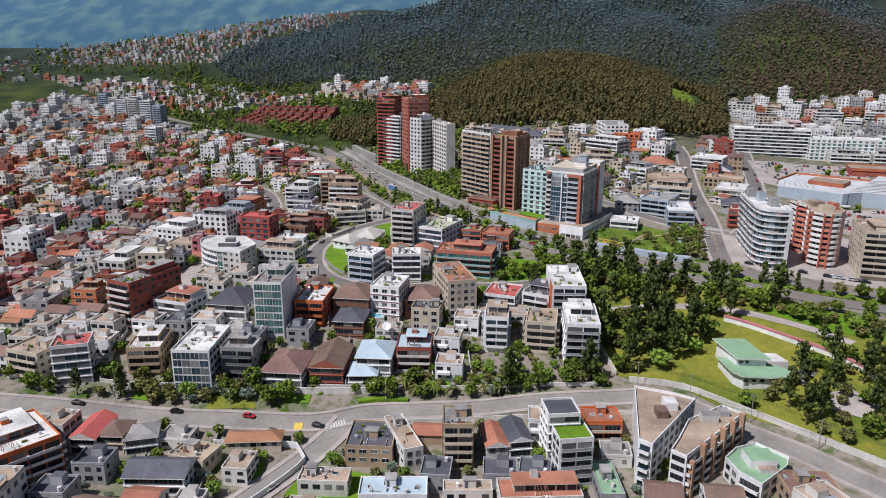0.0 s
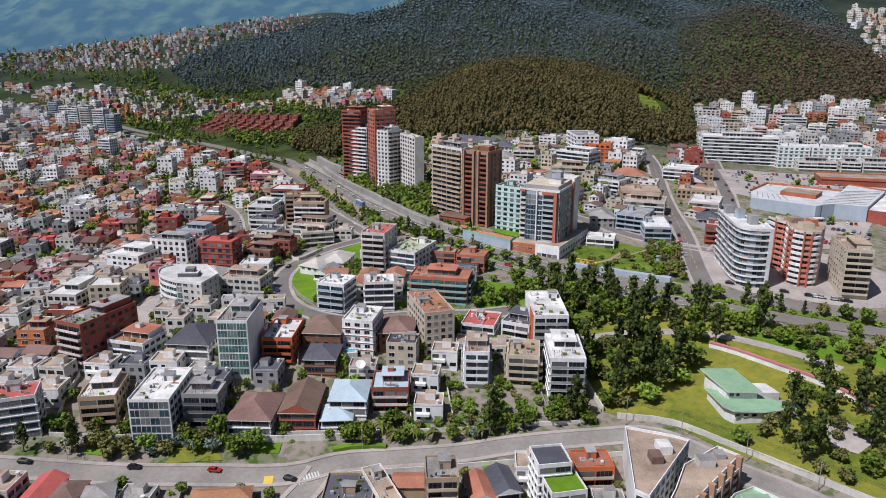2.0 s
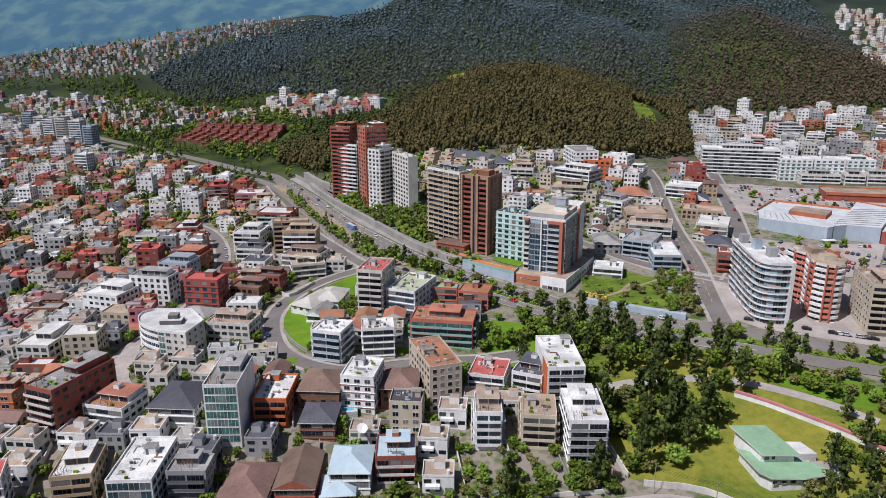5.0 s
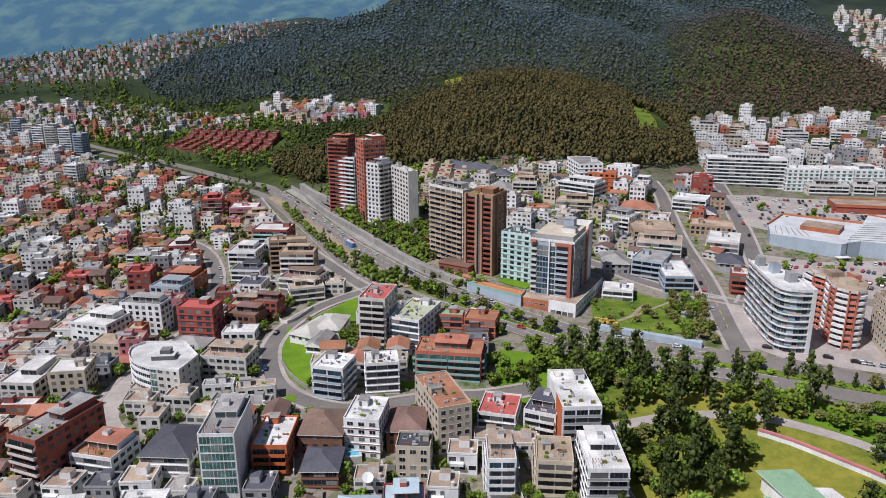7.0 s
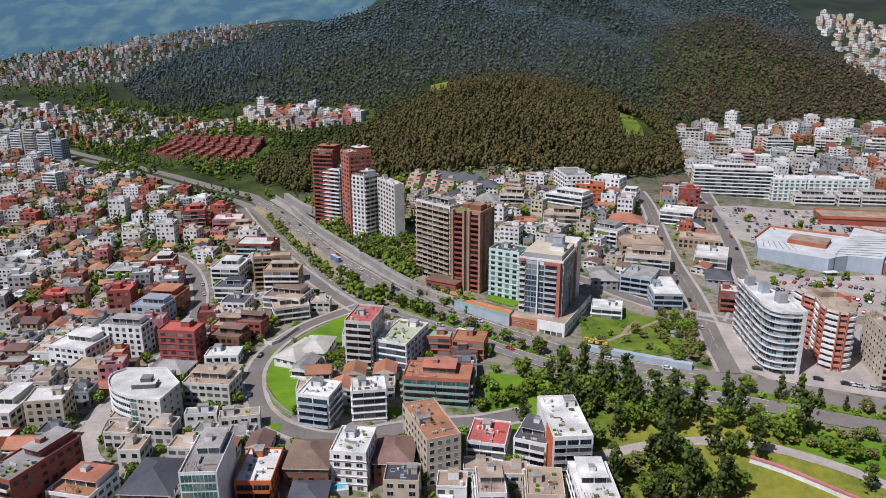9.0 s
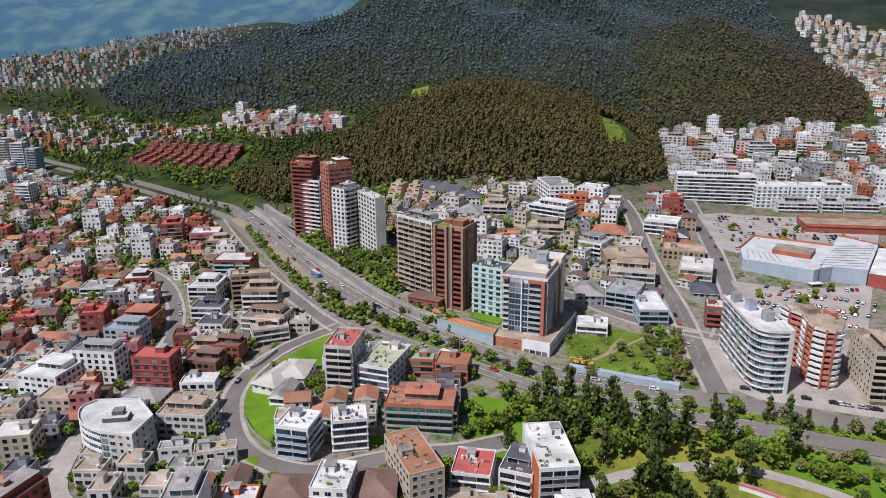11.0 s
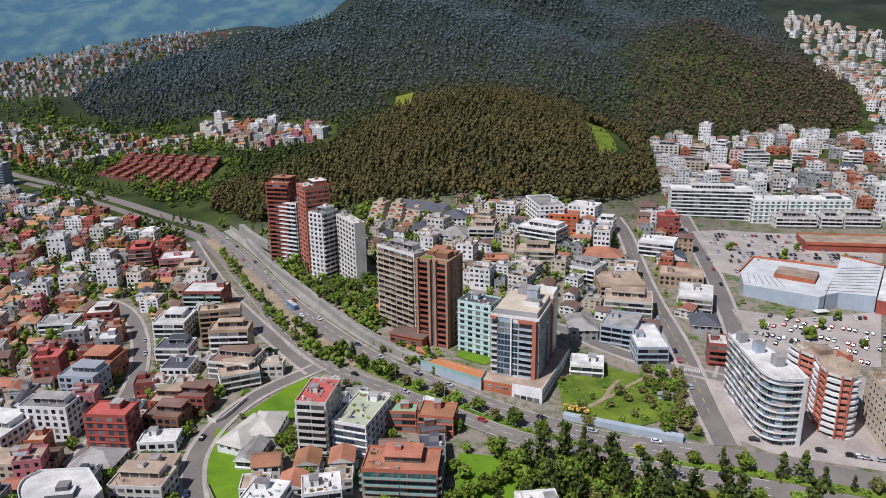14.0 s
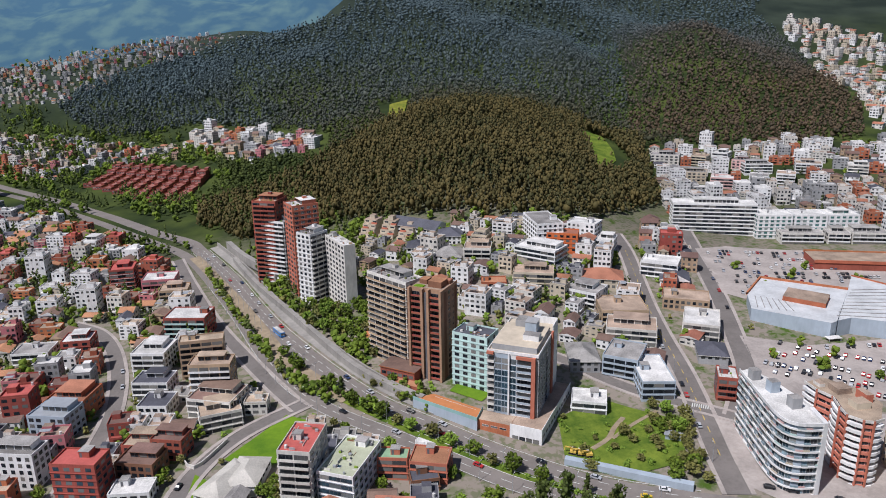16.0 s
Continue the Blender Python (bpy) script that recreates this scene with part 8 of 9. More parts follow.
grove([(-58, 624), (-36, 566), (-12, 512), (6, 470), (20, 478), (4, 520), (-20, 575), (-40, 625)], 70, ["round", "round", "olive", "tall", "cone"], 0.8, 3.2, "trees between the houses")
grove([(120, 350), (142, 345), (148, 400), (136, 412), (128, 396)], 12, ["olive", "round", "olive"], 0.85, 4.5, "trees between the houses")
grove([(-480, 1240), (-330, 1120), (-310, 1190), (-400, 1250), (-440, 1330)], 90, ["tall", "round", "tall"], 1.0, 5, "trees between the houses")
grove([(-200, 1140), (-190, 1060), (-130, 990), (-90, 965), (-190, 1130)], 40, ["tall", "round"], 1.0, 5, "trees between the houses")
grove([(62, 250), (92, 243), (108, 262), (114, 290), (95, 302), (70, 312), (62, 296)], 12, ["round", "olive", "round"], 0.8, 4.5)
grove([(130, 296), (190, 268), (205, 290), (160, 312), (130, 322)], 26, ["round", "olive", "round", "shrub"], 0.7, 4, "trees between the houses")
grove([(-130, 690), (-88, 590), (-60, 510), (-90, 500), (-150, 600), (-165, 680)], 45, ["tall", "round", "olive"], 0.9, 4, "trees between the houses")
grove([(-225, 640), (-165, 600), (-150, 690), (-190, 740), (-235, 700)], 45, ["tall", "round", "tall"], 1.05, 4, "trees between the houses")
grove([(-300, 700), (-240, 690), (-250, 760), (-320, 780)], 40, ["tall", "round", "tall"], 1.05, 4, "trees between the houses")
grove([(-420, 900), (-340, 850), (-300, 800), (-420, 760), (-520, 820)], 60, ["tall", "round", "olive"], 1.0, 5, "trees between the houses")
grove([(-230, 420), (-150, 400), (-140, 480), (-220, 500)], 40, ["tall", "round", "olive"], 0.85, 4, "trees between the houses")
grove([(-190, 900), (-120, 800), (-90, 820), (-110, 900), (-100, 960), (-125, 985), (-140, 950)], 80, ["tall", "round", "tall"], 1.0, 4, "trees between the houses")
grove([(-330, 1040), (-285, 1000), (-262, 1085), (-200, 1040), (-200, 1100), (-320, 1110)], 70, ["tall", "round"], 1.0, 4.5, "trees between the houses")
for k in range(16):
    x, y = tree_rng.uniform(245, 312), tree_rng.uniform(785, 955)
    if inside(np.array([x]), np.array([y]), [(289, 946), (309, 940), (285, 830), (247, 778), (268, 850)])[0]:
        plant_joined("olive", x, y, tree_rng.uniform(0.4, 0.8))
for k in range(60):
    x, y = tree_rng.uniform(88, 138), tree_rng.uniform(366, 412)
    if inside(np.array([x]), np.array([y]), [(91, 408), (116, 420), (140, 398), (133, 368), (104, 363), (84, 374)])[0]:
        plant_joined(tree_rng.choice(("shrub", "shrub", "shrub", "olive")), x, y, tree_rng.uniform(0.4, 0.8))
for x, y in ((214, 440), (230, 424), (246, 436), (236, 450), (262, 446), (252, 412), (262, 560), (290, 540), (310, 556), (330, 530), (262, 524)):
    plant_joined("round", x, y, tree_rng.uniform(0.6, 0.95))
tagged(new("garden_trees", GARDEN.data("garden_trees")), "garden trees and shrubs between the houses", "trees", kind="stuff")
for k in KINDS:
    for src in KINDS[k]:
        if src.name not in USED:
            for o in (*src.children_recursive, src):
                bpy.data.objects.remove(o)


# ---- woods ----
def wood_tree(rng, parts, blades):
    """One tall slim tree of the plantation, a metre wide and a metre high."""
    items = []
    for i in range(parts):
        t = (i + 0.5) / parts
        r = 0.5 * (1.05 - 0.75 * t) * rng.uniform(0.75, 1.2)
        c = np.array([rng.normal() * 0.16, rng.normal() * 0.16, 0.34 + 0.6 * t])
        v, f = lump(rng, c, r * 0.8, 0.46)
        items.append((v, f))
    if not blades:
        return join(items)
    v, f = clump_cloud(rng, blades, lambda g, t: (g.normal() * 0.3 * (1.1 - 0.7 * t), g.normal() * 0.3 * (1.1 - 0.7 * t), 0.25 + 0.8 * t), 0.3, 0.4, 2)
    items.append((v, f))
    return join(items)


def wood(name, poly, holes, step, height, parts, blades, label, seed, mat="leaf_forest", width=0.4):
    rng = np.random.default_rng(seed)
    kinds = [wood_tree(rng, parts, blades) for i in range(6)]
    xs, ys = [p[0] for p in poly], [p[1] for p in poly]
    gx, gy = np.meshgrid(np.arange(min(xs), max(xs), step), np.arange(min(ys), max(ys), step))
    x = gx.ravel() + rng.uniform(-0.48, 0.48, gx.size) * step
    y = gy.ravel() + rng.uniform(-0.48, 0.48, gx.size) * step
    ok = inside(x, y, poly)
    for h in holes:
        ok &= ~inside(x, y, h)
    for a, b, r in BUILT.every:
        if b > 650:
            ok &= (x - a) ** 2 + (y - b) ** 2 > (r * 0.9) ** 2
    x, y = x[ok], y[ok]
    z = heights(x, y)
    away = np.clip((y - 1300) / 900, 0, 1)
    z = z + MOUNTAIN(x, y)
    z = z + away * (22 * np.sin(x * 0.006 + 1.0) * np.cos(y * 0.004) + 12 * np.sin(x * 0.017 + y * 0.011))
    vs, fs, k = [], [], 0
    for i in range(len(x)):
        v, f = kinds[rng.integers(6)]
        h = height * rng.uniform(0.65, 1.25)
        a = rng.uniform(0, 6.28)
        c, s = math.cos(a), math.sin(a)
        w = h * width * rng.uniform(0.8, 1.25)
        q = np.stack([(v[:, 0] * c - v[:, 1] * s) * w + x[i], (v[:, 0] * s + v[:, 1] * c) * w + y[i], v[:, 2] * h + z[i] - h * 0.12], 1)
        vs.append(q)
        fs.append(f + k)
        k += len(v)
    me = tri_mesh(name, np.concatenate(vs), np.concatenate(fs), mat)
    return tagged(new(name, me), label, "forest", kind="stuff")


CLEARING = [(283, 950), (316, 962), (301, 830), (264, 762), (240, 766), (262, 850)]
PATCH = [(62, 1118), (110, 1130), (82, 930), (58, 985)]
VILLAGE = [(-200, 1129), (-190, 1215), (-108, 1135), (0, 1010), (-5, 905), (-87, 950)]
FAR_EDGE = [(-330, 1480), (-242, 1502), (-198, 1532), (-102, 1619), (-10, 1650), (75, 1690), (180, 1800), (260, 2000)]
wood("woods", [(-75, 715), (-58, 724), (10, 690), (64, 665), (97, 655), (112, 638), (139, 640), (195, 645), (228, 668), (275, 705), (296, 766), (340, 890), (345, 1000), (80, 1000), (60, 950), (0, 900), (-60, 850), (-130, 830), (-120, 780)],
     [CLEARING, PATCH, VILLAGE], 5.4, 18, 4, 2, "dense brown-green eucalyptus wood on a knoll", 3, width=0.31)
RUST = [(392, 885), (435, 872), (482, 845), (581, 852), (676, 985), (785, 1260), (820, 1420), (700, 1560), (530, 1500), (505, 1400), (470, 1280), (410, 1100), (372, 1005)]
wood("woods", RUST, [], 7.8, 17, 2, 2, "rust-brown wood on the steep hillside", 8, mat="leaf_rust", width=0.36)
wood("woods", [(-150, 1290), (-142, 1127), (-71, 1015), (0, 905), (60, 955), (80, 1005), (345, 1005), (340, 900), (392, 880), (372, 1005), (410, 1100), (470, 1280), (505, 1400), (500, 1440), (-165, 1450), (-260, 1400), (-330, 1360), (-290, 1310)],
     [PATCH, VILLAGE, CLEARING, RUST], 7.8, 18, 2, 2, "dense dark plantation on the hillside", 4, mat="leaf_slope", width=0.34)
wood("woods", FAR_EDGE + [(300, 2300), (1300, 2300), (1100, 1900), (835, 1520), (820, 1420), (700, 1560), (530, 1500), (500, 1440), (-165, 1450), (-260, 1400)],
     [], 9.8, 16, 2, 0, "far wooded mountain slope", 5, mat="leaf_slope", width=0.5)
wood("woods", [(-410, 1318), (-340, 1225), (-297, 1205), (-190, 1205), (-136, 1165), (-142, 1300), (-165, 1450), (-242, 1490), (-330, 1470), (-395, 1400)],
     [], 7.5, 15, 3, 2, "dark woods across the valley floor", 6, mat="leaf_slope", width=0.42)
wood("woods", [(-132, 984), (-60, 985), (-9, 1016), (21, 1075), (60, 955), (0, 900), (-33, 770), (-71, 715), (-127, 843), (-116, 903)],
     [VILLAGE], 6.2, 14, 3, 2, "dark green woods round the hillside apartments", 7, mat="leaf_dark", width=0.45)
wood("woods", [(x - 26, y) for x, y in GULLY] + [(x + 26, y) for x, y in reversed(GULLY)], [], 9, 9, 3, 1, "lighter green scrub along the gully", 9, mat="leaf_gully", width=0.7)


# ---- vehicles ----
CAR_COLOURS = {"white": (0.72, 0.72, 0.71), "silver": (0.42, 0.43, 0.45), "black": (0.02, 0.02, 0.024), "red": (0.42, 0.03, 0.03), "dark blue": (0.03, 0.05, 0.12), "yellow": (0.72, 0.48, 0.03)}
for cname, col in CAR_COLOURS.items():
    surface("car " + cname, col, 0.3, grain=2, spread=0.04, bump=0, streak=False, gloss=0.5)


def car_master(colour):
    root = new("car")
    m = Mesh()
    paint = "car " + colour
    prof = [(-2.1, 0.35), (2.1, 0.35), (2.15, 0.7), (1.2, 0.9), (0.9, 0.95), (-1.5, 1.0), (-2.1, 0.95)]
    k = len(m.v)
    n = len(prof)
    m.v += [(x, -0.85, z) for x, z in prof] + [(x, 0.85, z) for x, z in prof]
    s = m.slot(paint)
    for i in range(n):
        j = (i + 1) % n
        m.f.append((k + j, k + i, k + n + i, k + n + j))
        m.m.append(s)
    m.f += [tuple(k + i for i in range(n)), tuple(k + n + i for i in reversed(range(n)))]
    m.m += [s, s]
    shell = m
    m = Mesh()
    m.v += [(-1.75, -0.78, 0.97), (1.0, -0.78, 0.93), (0.35, -0.64, 1.45), (-1.35, -0.64, 1.45), (-1.75, 0.78, 0.97), (1.0, 0.78, 0.93), (0.35, 0.64, 1.45), (-1.35, 0.64, 1.45)]
    g, p = m.slot("glass"), m.slot(paint)
    for q, w in (((0, 1, 2, 3), g), ((5, 4, 7, 6), g), ((1, 5, 6, 2), g), ((4, 0, 3, 7), g), ((3, 2, 6, 7), p)):
        m.f.append(q)
        m.m.append(w)
    part("cabin", m, root)
    w = Mesh()
    n, kk = 10, 0
    for y in (-0.1, 0.1):
        w.v += [(0.32 * math.cos(6.2832 * i / n), y, 0.32 * math.sin(6.2832 * i / n)) for i in range(n)]
    s = w.slot("rubber")
    for i in range(n):
        j = (i + 1) % n
        w.f.append((i, j, n + j, n + i))
        w.m.append(s)
    w.f += [tuple(range(n - 1, -1, -1)), tuple(range(n, 2 * n))]
    w.m += [s, s]
    s = shell.slot("rubber")
    for x in (-1.3, 1.3):
        for y in (-0.78, 0.78):
            k = len(shell.v)
            shell.v += [(a + x, b + y, c + 0.32) for a, b, c in w.v]
            shell.f += [tuple(i + k for i in q) for q in w.f]
            shell.m += [s] * len(w.f)
    part("body", shell, root)
    return tagged(root, f"{colour} passenger car standing on the road", "car")


CARS = {c: car_master(c) for c in CAR_COLOURS}
CAR_USED = set()
car_rng = random.Random(9)


def park_car(x, y, heading, group, lift=0.35):
    c = car_rng.choice(["white", "silver", "silver", "black", "black", "black", "red", "dark blue"]) if car_rng.random() < 0.95 else "yellow"
    dx, dy = math.cos(radians(heading)), math.sin(radians(heading))
    za, zb = ground_at(x + dx * 1.3, y + dy * 1.3), ground_at(x - dx * 1.3, y - dy * 1.3)
    m = pose(x, y, (za + zb) / 2 + lift, 0, -math.degrees(math.atan2(za - zb, 2.6)), 0)
    m = Matrix.Translation((x, y, (za + zb) / 2 + lift)) @ Matrix.Rotation(radians(heading), 4, "Z") @ Matrix.Rotation(-math.atan2(za - zb, 2.6), 4, "Y")
    if c in CAR_USED:
        ob = copy_thing(CARS[c], m)
    else:
        CAR_USED.add(c)
        ob = CARS[c]
        ob.matrix_world = m
    return tagged(ob, group=group)


def cars_along(pts, shift, every, group, chance=0.7):
    line = smooth_line(pts, 3.0)
    run = 0.0
    for a, b in zip(line, line[1:]):
        run += (b - a).length
        if run > every:
            run = car_rng.uniform(-0.3, 0.3) * every
            if car_rng.random() < chance:
                t = (b - a).normalized()
                q = a + Vector((-t.y, t.x)) * shift
                park_car(q.x, q.y, math.degrees(math.atan2(t.y, t.x)), group)


UP = [(-109, 712), (-80, 648), (-59, 588), (-40.5, 537), (-21, 494), (-3, 459), (13, 434), (31, 413), (52, 391.5), (75, 372.5), (99, 356.5), (126, 344)]
LOW = [(-87, 630), (-63, 562), (-46, 510), (-30, 468), (-10, 435), (18, 406), (41, 384), (62, 366), (88, 350), (116, 334), (145, 320)]
cars_along(UP, 3.6, 22, "cars on the highway", 0.6)
cars_along(UP, -1.8, 26, "cars on the highway", 0.6)
cars_along(LOW, 2.0, 34, "cars on the highway", 0.7)
cars_along([(146, 368), (153, 395), (162, 432), (171, 481), (184, 539)], 3.5, 9, "cars parked in the street", 0.6)
cars_along([(-61, 400), (-67, 375), (-64, 350), (-57, 331), (-28, 314), (-11, 319)], -2.4, 16, "cars parked in the street", 0.5)
cars_along([(-133, 543), (-120, 506), (-112, 469), (-110, 439)], 2.4, 14, "cars parked in the street", 0.5)
cars_along([(-156, 229), (-116, 228), (-75, 227), (-37, 219), (-44, 208), (-58, 189)], 2.2, 30, "cars parked in the street", 0.8)
cars_along([(192, 427), (208, 466), (225, 513), (240, 561)], -2.2, 18, "cars parked in the street", 0.6)


def rows_of_cars(a, b, turn, chance):
    a, b = Vector(a), Vector(b)
    n = int((b - a).length / 2.9)
    for i in range(n):
        if car_rng.random() < chance:
            q = a.lerp(b, (i + 0.5) / n)
            park_car(q.x, q.y, turn + car_rng.choice((0, 180)), "cars in the car park", 0.3)


rows_of_cars((206, 436), (240, 404), 45, 0.63)
rows_of_cars((216, 446), (256, 408), 45, 0.63)
rows_of_cars((226, 455), (262, 420), 45, 0.54)
rows_of_cars((244, 446), (282, 444), 60, 0.54)
rows_of_cars((243, 520), (300, 522), 70, 0.45)
rows_of_cars((246, 538), (330, 530), 70, 0.39)
rows_of_cars((250, 556), (345, 540), 70, 0.39)
rows_of_cars((254, 574), (350, 556), 70, 0.36)
rows_of_cars((258, 592), (350, 574), 70, 0.36)
LOT = Mesh()
CAR_PLAIN = {c: tree_arrays(CARS[c]) for c in CARS}


def lot_cars(a, b, turn, chance):
    """A row of small parked cars, joined with the other rows."""
    a, b = Vector(a), Vector(b)
    n = int((b - a).length / 2.7)
    for i in range(n):
        if car_rng.random() > chance:
            continue
        q = a.lerp(b, (i + 0.5) / n)
        v, fs, ms = CAR_PLAIN[car_rng.choice(("white", "silver", "silver", "black", "black", "red", "dark blue"))]
        c, d = math.cos(radians(turn)), math.sin(radians(turn))
        k = len(LOT.v)
        LOT.v.extend(np.stack([v[:, 0] * c - v[:, 1] * d + q.x, v[:, 0] * d + v[:, 1] * c + q.y, v[:, 2] + ground_at(q.x, q.y) + 0.3], 1).tolist())
        LOT.f.extend([tuple(i + k for i in f) for f in fs])
        LOT.m.extend([LOT.slot(w) for w in ms])


for k, y in enumerate((529, 547, 565, 583, 598)):
    lot_cars((252 + k * 3, y), (352 - k * 3, y - 14), 70, 0.4)
for k in range(5):
    lot_cars((203 + k * 8, 428 + k * 5), (244 + k * 8, 396 + k * 6), 45, 0.35)
lot_cars((150, 348), (205, 324), -24, 0.4)
tagged(new("parked_cars", LOT.data("parked_cars")), "small cars parked in rows on pale concrete", "cars", kind="stuff")
for c in CARS:
    if c not in CAR_USED:
        for o in (*CARS[c].children_recursive, CARS[c]):
            bpy.data.objects.remove(o)


def wheel_mesh():
    w, n = Mesh(), 10
    for y in (-0.1, 0.1):
        w.v += [(0.32 * math.cos(6.2832 * i / n), y, 0.32 * math.sin(6.2832 * i / n)) for i in range(n)]
    s = w.slot("rubber")
    w.f += [(i, (i + 1) % n, n + (i + 1) % n, n + i) for i in range(n)] + [tuple(range(n - 1, -1, -1)), tuple(range(n, 2 * n))]
    w.m += [s] * (n + 2)
    return w.data("wheel")


CAR_WHEEL = wheel_mesh()


def long_vehicle(name, x, y, heading, length, colour, label, category):
    root = new(name)
    z = ground_at(x, y) + 0.3
    root.matrix_world = pose(x, y, z, 0, 0, heading)
    m = Mesh()
    L = length / 2
    m.box(-L, L, -1.25, 1.25, 0.45, 3.1, colour)
    m.box(-L + 0.2, L - 0.2, -1.15, 1.15, 3.1, 3.22, "roof_white")
    part("body", m, root)
    if name == "bus":
        for s in (-1, 1):
            m = Mesh()
            m.box(-L + 0.5, L - 0.5, s * 1.26 - 0.02, s * 1.26 + 0.02, 1.5, 2.5, "glass")
            part("side_window", m, root)
        m = Mesh()
        m.box(L - 0.02, L + 0.03, -1.1, 1.1, 1.3, 2.7, "glass")
        part("windscreen", m, root)
    else:
        m = Mesh()
        m.box(L + 0.1, L + 1.9, -1.1, 1.1, 0.45, 2.3, "white")
        m.box(L + 1.6, L + 1.95, -1.0, 1.0, 1.3, 2.1, "glass")
        part("cab", m, root)
    wm = CAR_WHEEL
    for a in (-L + 1.5, L - 1.5):
        for s in (-1.1, 1.1):
            ob = part("wheel", wm, root, Matrix.Translation((a, s, 0.48)))
            ob.scale = (1.5, 1.5, 1.5)
    return tagged(root, label, category)



surface("bus_blue", (0.03, 0.22, 0.62), 0.35, grain=2, spread=0.05, bump=0, streak=False)
long_vehicle("bus", -36.5, 525, -64, 11, "bus_blue", "bright blue city bus on the highway", "bus")
long_vehicle("lorry", 30, 394.5, -43, 8, "white", "white box lorry on the carriageway", "lorry")


# ---- road paint ----
def painted(name, pts, width, mat, lift, label, dash=None):
    line = smooth_line(pts, 2.0)
    m = Mesh()
    run, s0 = 0.0, m.slot(mat)
    P = np.array([(q.x, q.y) for q in line])
    T = np.gradient(P, axis=0)
    T /= np.linalg.norm(T, axis=1)[:, None]
    N = np.stack([-T[:, 1], T[:, 0]], 1)
    A, B = P + N * width / 2, P - N * width / 2
    za, zb = heights(A[:, 0], A[:, 1]) + lift, heights(B[:, 0], B[:, 1]) + lift
    for i in range(len(P) - 1):
        if dash and (i // dash) % 2:
            continue
        m.face([(*B[i], zb[i]), (*B[i + 1], zb[i + 1]), (*A[i + 1], za[i + 1]), (*A[i], za[i])], mat)
    return tagged(new(name, m.data(name)), label, "road marking", kind="structure")


def shifted(pts, s):
    line = smooth_line(pts, 12.0)
    out = []
    for i, q in enumerate(line):
        t = (line[min(i + 1, len(line) - 1)] - line[max(i - 1, 0)]).normalized()
        out.append((q.x - t.y * s, q.y + t.x * s))
    return out


for s, d in ((-6.1, None), (-2.0, 2), (2.0, 2), (6.1, None)):
    painted("lane_line", shifted(UP, s), 0.28, "line_paint", 0.33, "white painted lane line", d)
for s, d in ((-3.9, None), (0, 2), (3.9, None)):
    painted("lane_line", shifted(LOW, s), 0.25, "line_paint", 0.38, "white painted lane line", d)
painted("lane_line", [(146, 368), (153, 395), (162, 432), (171, 481), (184, 539), (195, 586)], 0.25, "yellow_paint", 0.33, "yellow centre line", 2)


def zebra(x, y, heading, n, length, mat="line_paint", label="white zebra crossing stripes"):
    dx, dy = math.cos(radians(heading)), math.sin(radians(heading))
    root = new("zebra_crossing")
    root.matrix_world = pose(x, y, ground_at(x, y), 0, 0, heading)
    for i in range(n):
        m = Mesh()
        u = (i - n / 2) * 0.95
        pts = []
        for a, b in ((u, -length / 2), (u + 0.5, -length / 2), (u + 0.5, length / 2), (u, length / 2)):
            pts.append((a, b, ground_at(x + dx * a - dy * b, y + dy * a + dx * b) - ground_at(x, y) + 0.36))
        m.face(pts, mat)
        part("stripe", m, root)
    tagged(root, label, "road marking", kind="structure")


zebra(156.4, 403, -32, 9, 3.2)
zebra(-36.5, 224, 20, 8, 3.5)
sheet("yellow_crossing", [(-51, 221), (-48, 221), (-48, 225.5), (-51, 225.5)], "yellow_paint", 0.36, "yellow painted crossing table", "road marking")


# ---- street lamps and poles ----
def lamp_post():
    root = new("street_lamp")
    m = Mesh()
    m.tube(0, 0, 0.12, -0.5, 8.5, "metal", 7, 0.07)
    part("pole", m, root)
    m = Mesh()
    m.box(-0.05, 1.8, -0.04, 0.04, 8.4, 8.5, "metal")
    part("arm", m, root)
    m = Mesh()
    m.box(1.3, 2.1, -0.14, 0.14, 8.28, 8.42, "offwhite")
    part("lamp_head", m, root)
    return tagged(root, "grey steel street lamp beside the road", "street lamp", "street lamps")


LAMP = lamp_post()
first = True
for pts, side in ((shifted(UP, -7.2), 90), (shifted(LOW, -5.2), 90), ([(141, 365), (148, 395), (157, 432), (166, 481), (179, 539)], 0), ([(-150, 233.5), (-116, 233), (-75, 232), (-20, 236), (30, 240)], -90)):
    line = smooth_line(pts, 48.0)
    for a, b in zip(line, line[1:]):
        ang = math.degrees(math.atan2(b.y - a.y, b.x - a.x)) + side
        m = pose(a.x, a.y, ground_at(a.x, a.y), 0, 0, ang)
        if first:
            LAMP.matrix_world, first = m, False
        else:
            copy_thing(LAMP, m)

# ---- garden pool, dish, site shed, diggers ----
pool = new("swimming_pool")
pool.matrix_world = pose(-28, 291, ground_at(-28, 291) + 1.2, 0, 0, 3)
m = Mesh()
m.box(-3.4, 3.4, -5.4, 5.4, -3, 0, "roof_white")
part("surround", m, pool)
m = Mesh()
m.box(-2.3, 2.3, -4.3, 4.3, 0, 0.03, "pool_water")
part("water", m, pool)
tagged(pool, "small blue garden swimming pool with pale paving", "swimming pool")
shed = new("site_shed")
shed.matrix_world = pose(130, 384, ground_at(130, 384), 0, 0, -30)
m = Mesh()
m.box(0, 6.5, 0, 4, -1, 2.4, "bluegrey")
part("wall", m, shed)
m = Mesh()
m.box(-0.5, 7, -0.5, 4.5, 2.4, 2.6, "metal")
part("roof", m, shed)
tagged(shed, "small grey site shed on the vacant plot", "shed")
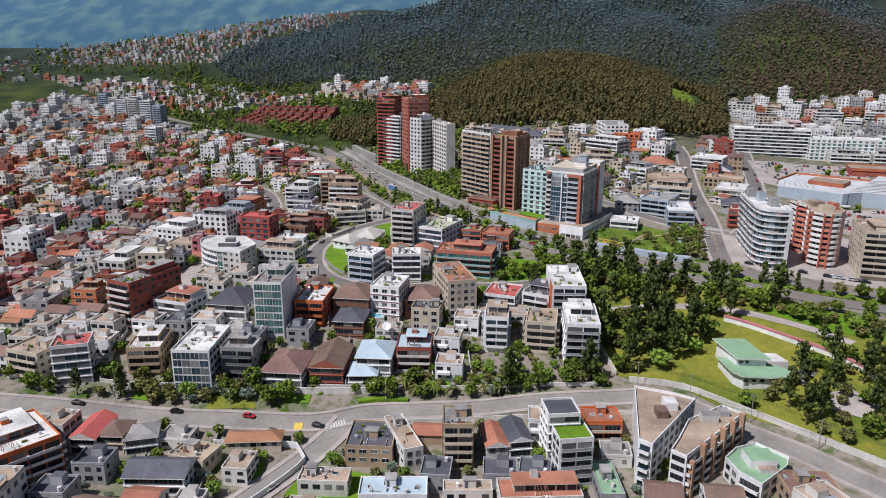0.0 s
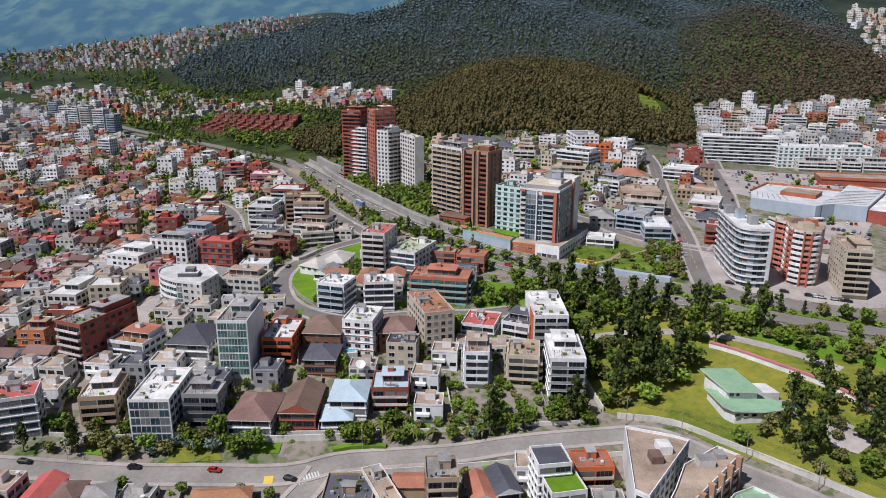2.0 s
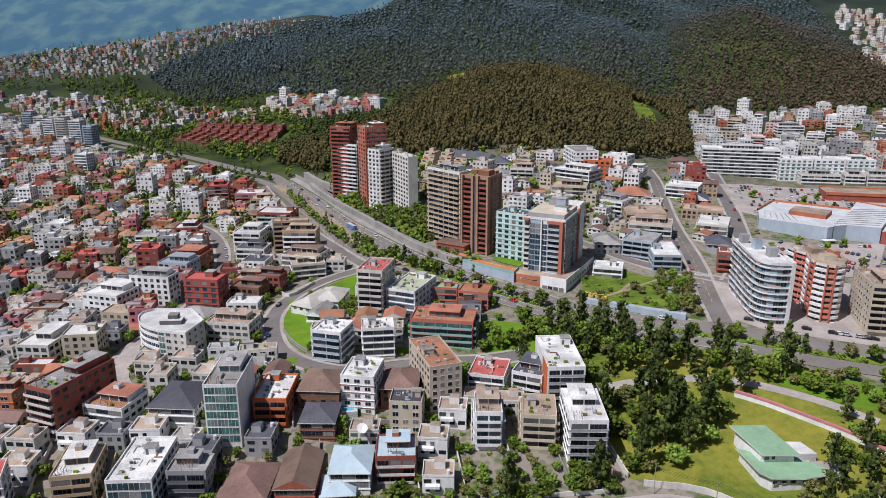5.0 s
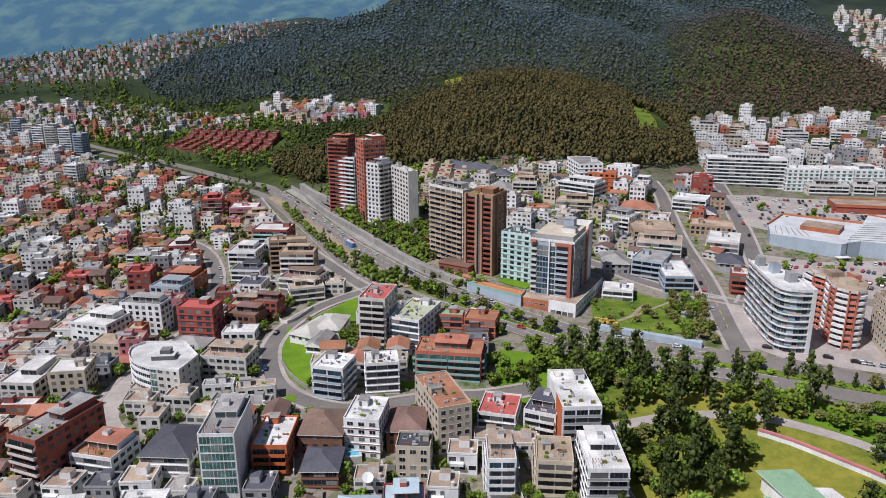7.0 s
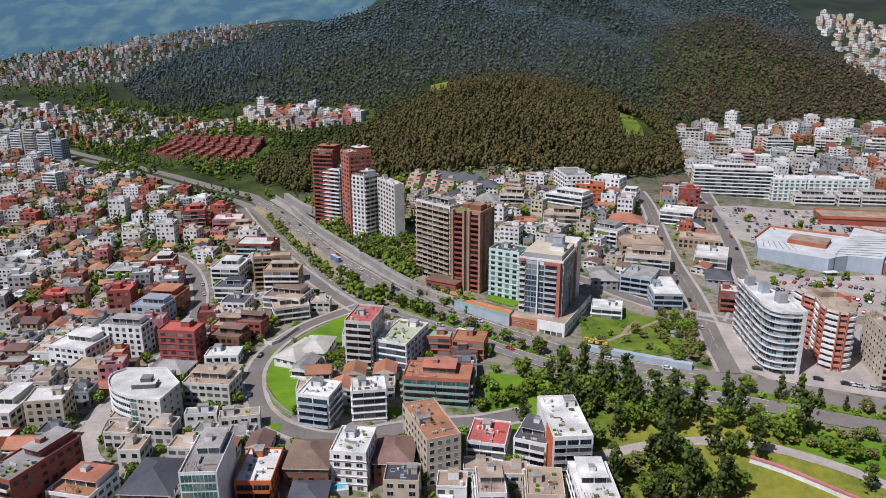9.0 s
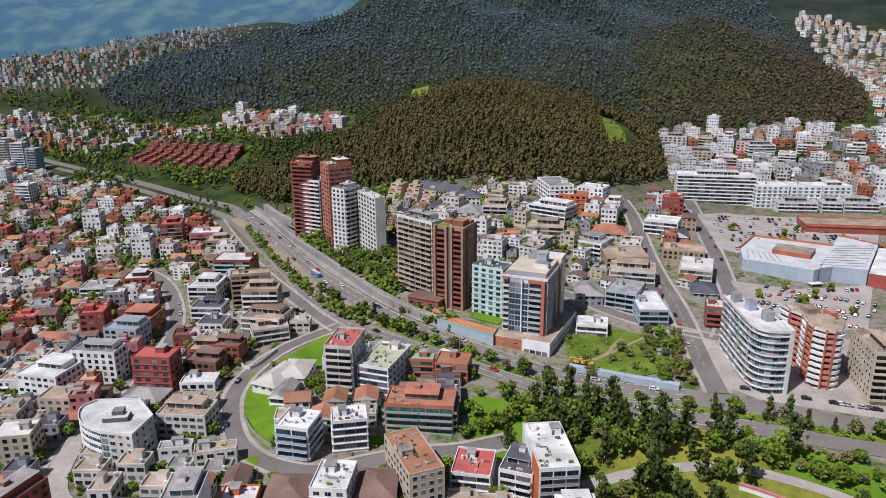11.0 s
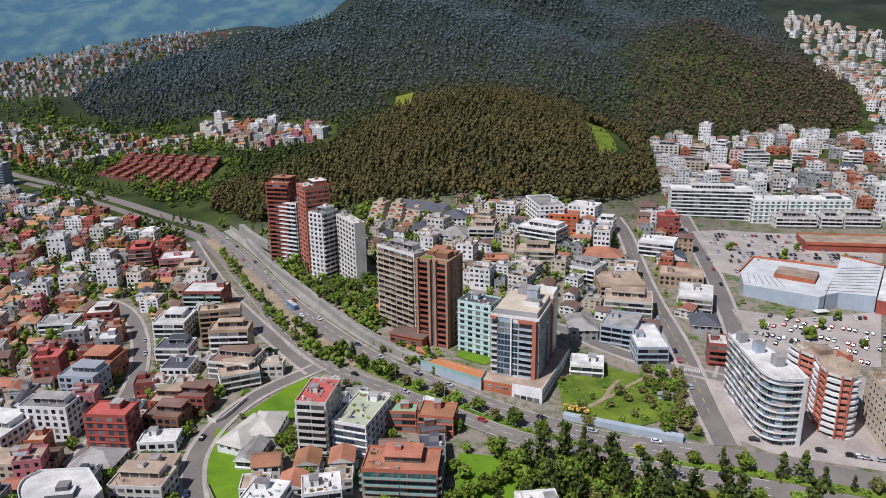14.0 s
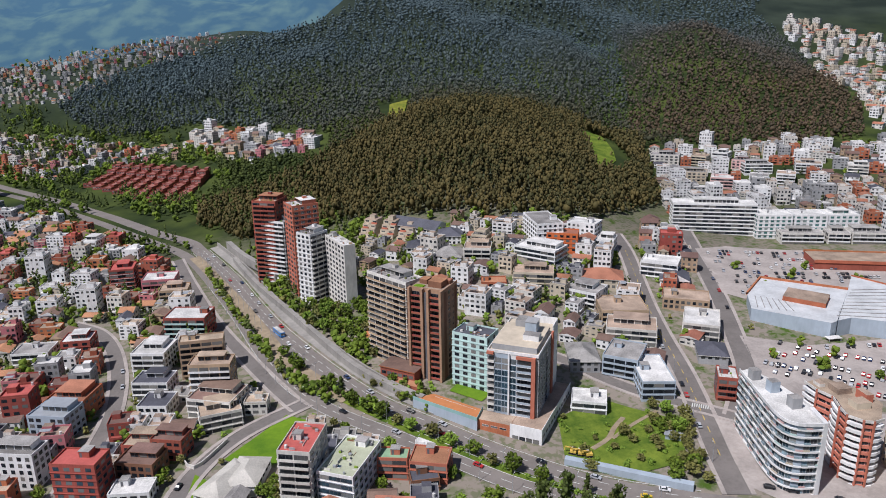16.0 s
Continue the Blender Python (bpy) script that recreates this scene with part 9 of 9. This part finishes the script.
for i in range(3):
    dig = new("excavator")
    dig.matrix_world = pose(89 + i * 2.8, 381.5 - i * 1.6, ground_at(90, 380) + 0.3, 0, 0, 150 + 14 * i)
    for s in (-0.9, 0.9):
        m = Mesh()
        m.box(-1.5, 1.5, s - 0.25, s + 0.25, 0, 0.7, "rubber")
        part("track", m, dig)
    m = Mesh()
    m.box(-1.5, 1.0, -1.0, 1.0, 0.75, 1.7, "yellow")
    part("body", m, dig)
    m = Mesh()
    m.box(-0.1, 1.0, -0.9, 0.0, 1.7, 2.7, "yellow", "offwhite")
    part("cab", m, dig)
    m = Mesh()
    m.prism([(0.9, 0.15), (0.9, 0.45), (3.2, 0.45), (3.2, 0.15)], 2.6, 3.0, "yellow")
    m.box(3.0, 3.3, 0.15, 0.45, 1.2, 3.0, "yellow")
    part("boom", m, dig)
    tagged(dig, "small yellow excavator on the vacant plot", "excavator", "excavators on the plot")


# ---- hedge island, dish, poles and wires ----
strip("hedge", [(-30, 236), (-24, 237.2), (-18, 237.2), (-12, 236.5)], 2.2, "lawn", 0.2, "clipped oval hedge on a traffic island", "hedge", height=0.8)
dish = new("satellite_dish")
dish.matrix_world = pose(-22, 268, ground_at(-22, 268) + 9.5, 35, 0, 10)
m = Mesh()
rim = [(1.9 * math.cos(6.2832 * i / 16), 1.9 * math.sin(6.2832 * i / 16), 0.45) for i in range(16)]
for i in range(16):
    j = (i + 1) % 16
    m.face([(0, 0, 0), rim[i], rim[j]], "white")
    m.face([(0, 0, -0.06), rim[j], rim[i]], "white")
part("reflector", m, dish)
m = Mesh()
m.tube(0, 0, 0.12, -3.5, -0.05, "metal", 7)
part("mast", m, dish)
tagged(dish, "large white satellite dish on a mast", "satellite dish")


def utility_pole(x, y, heading):
    root = new("utility_pole")
    root.matrix_world = pose(x, y, ground_at(x, y), 0, 0, heading)
    m = Mesh()
    m.tube(0, 0, 0.16, -0.6, 10.5, "concrete", 8, 0.1)
    part("pole", m, root)
    m = Mesh()
    m.box(-0.06, 0.06, -0.9, 0.9, 9.8, 9.95, "metal")
    part("crossarm", m, root)
    return tagged(root, "concrete utility pole carrying street wires", "utility pole", "utility poles")


POLES = [(72, 242), (88, 232), (104, 218), (119, 202), (136, 184)]
for (xa, ya), (xb, yb) in zip(POLES, POLES[1:]):
    ang = math.degrees(math.atan2(yb - ya, xb - xa))
    utility_pole(xa, ya, ang)
    za, zb = ground_at(xa, ya) + 9.9, ground_at(xb, yb) + 9.9
    t = Vector((xb - xa, yb - ya)).normalized()
    for s in (-0.8, 0, 0.8):
        cv = bpy.data.curves.new("wire", "CURVE")
        cv.dimensions, cv.bevel_depth = "3D", 0.035
        sp = cv.splines.new("POLY")
        sp.points.add(8)
        for i in range(9):
            f = i / 8
            sp.points[i].co = (xa + (xb - xa) * f - t.y * s, ya + (yb - ya) * f + t.x * s, za + (zb - za) * f - 0.7 * 4 * f * (1 - f), 1)
        cv.materials.append(MATS["rubber"])
        tagged(new("wire", cv), "black overhead street wire", "wire", "street wires")
utility_pole(136, 184, -48)
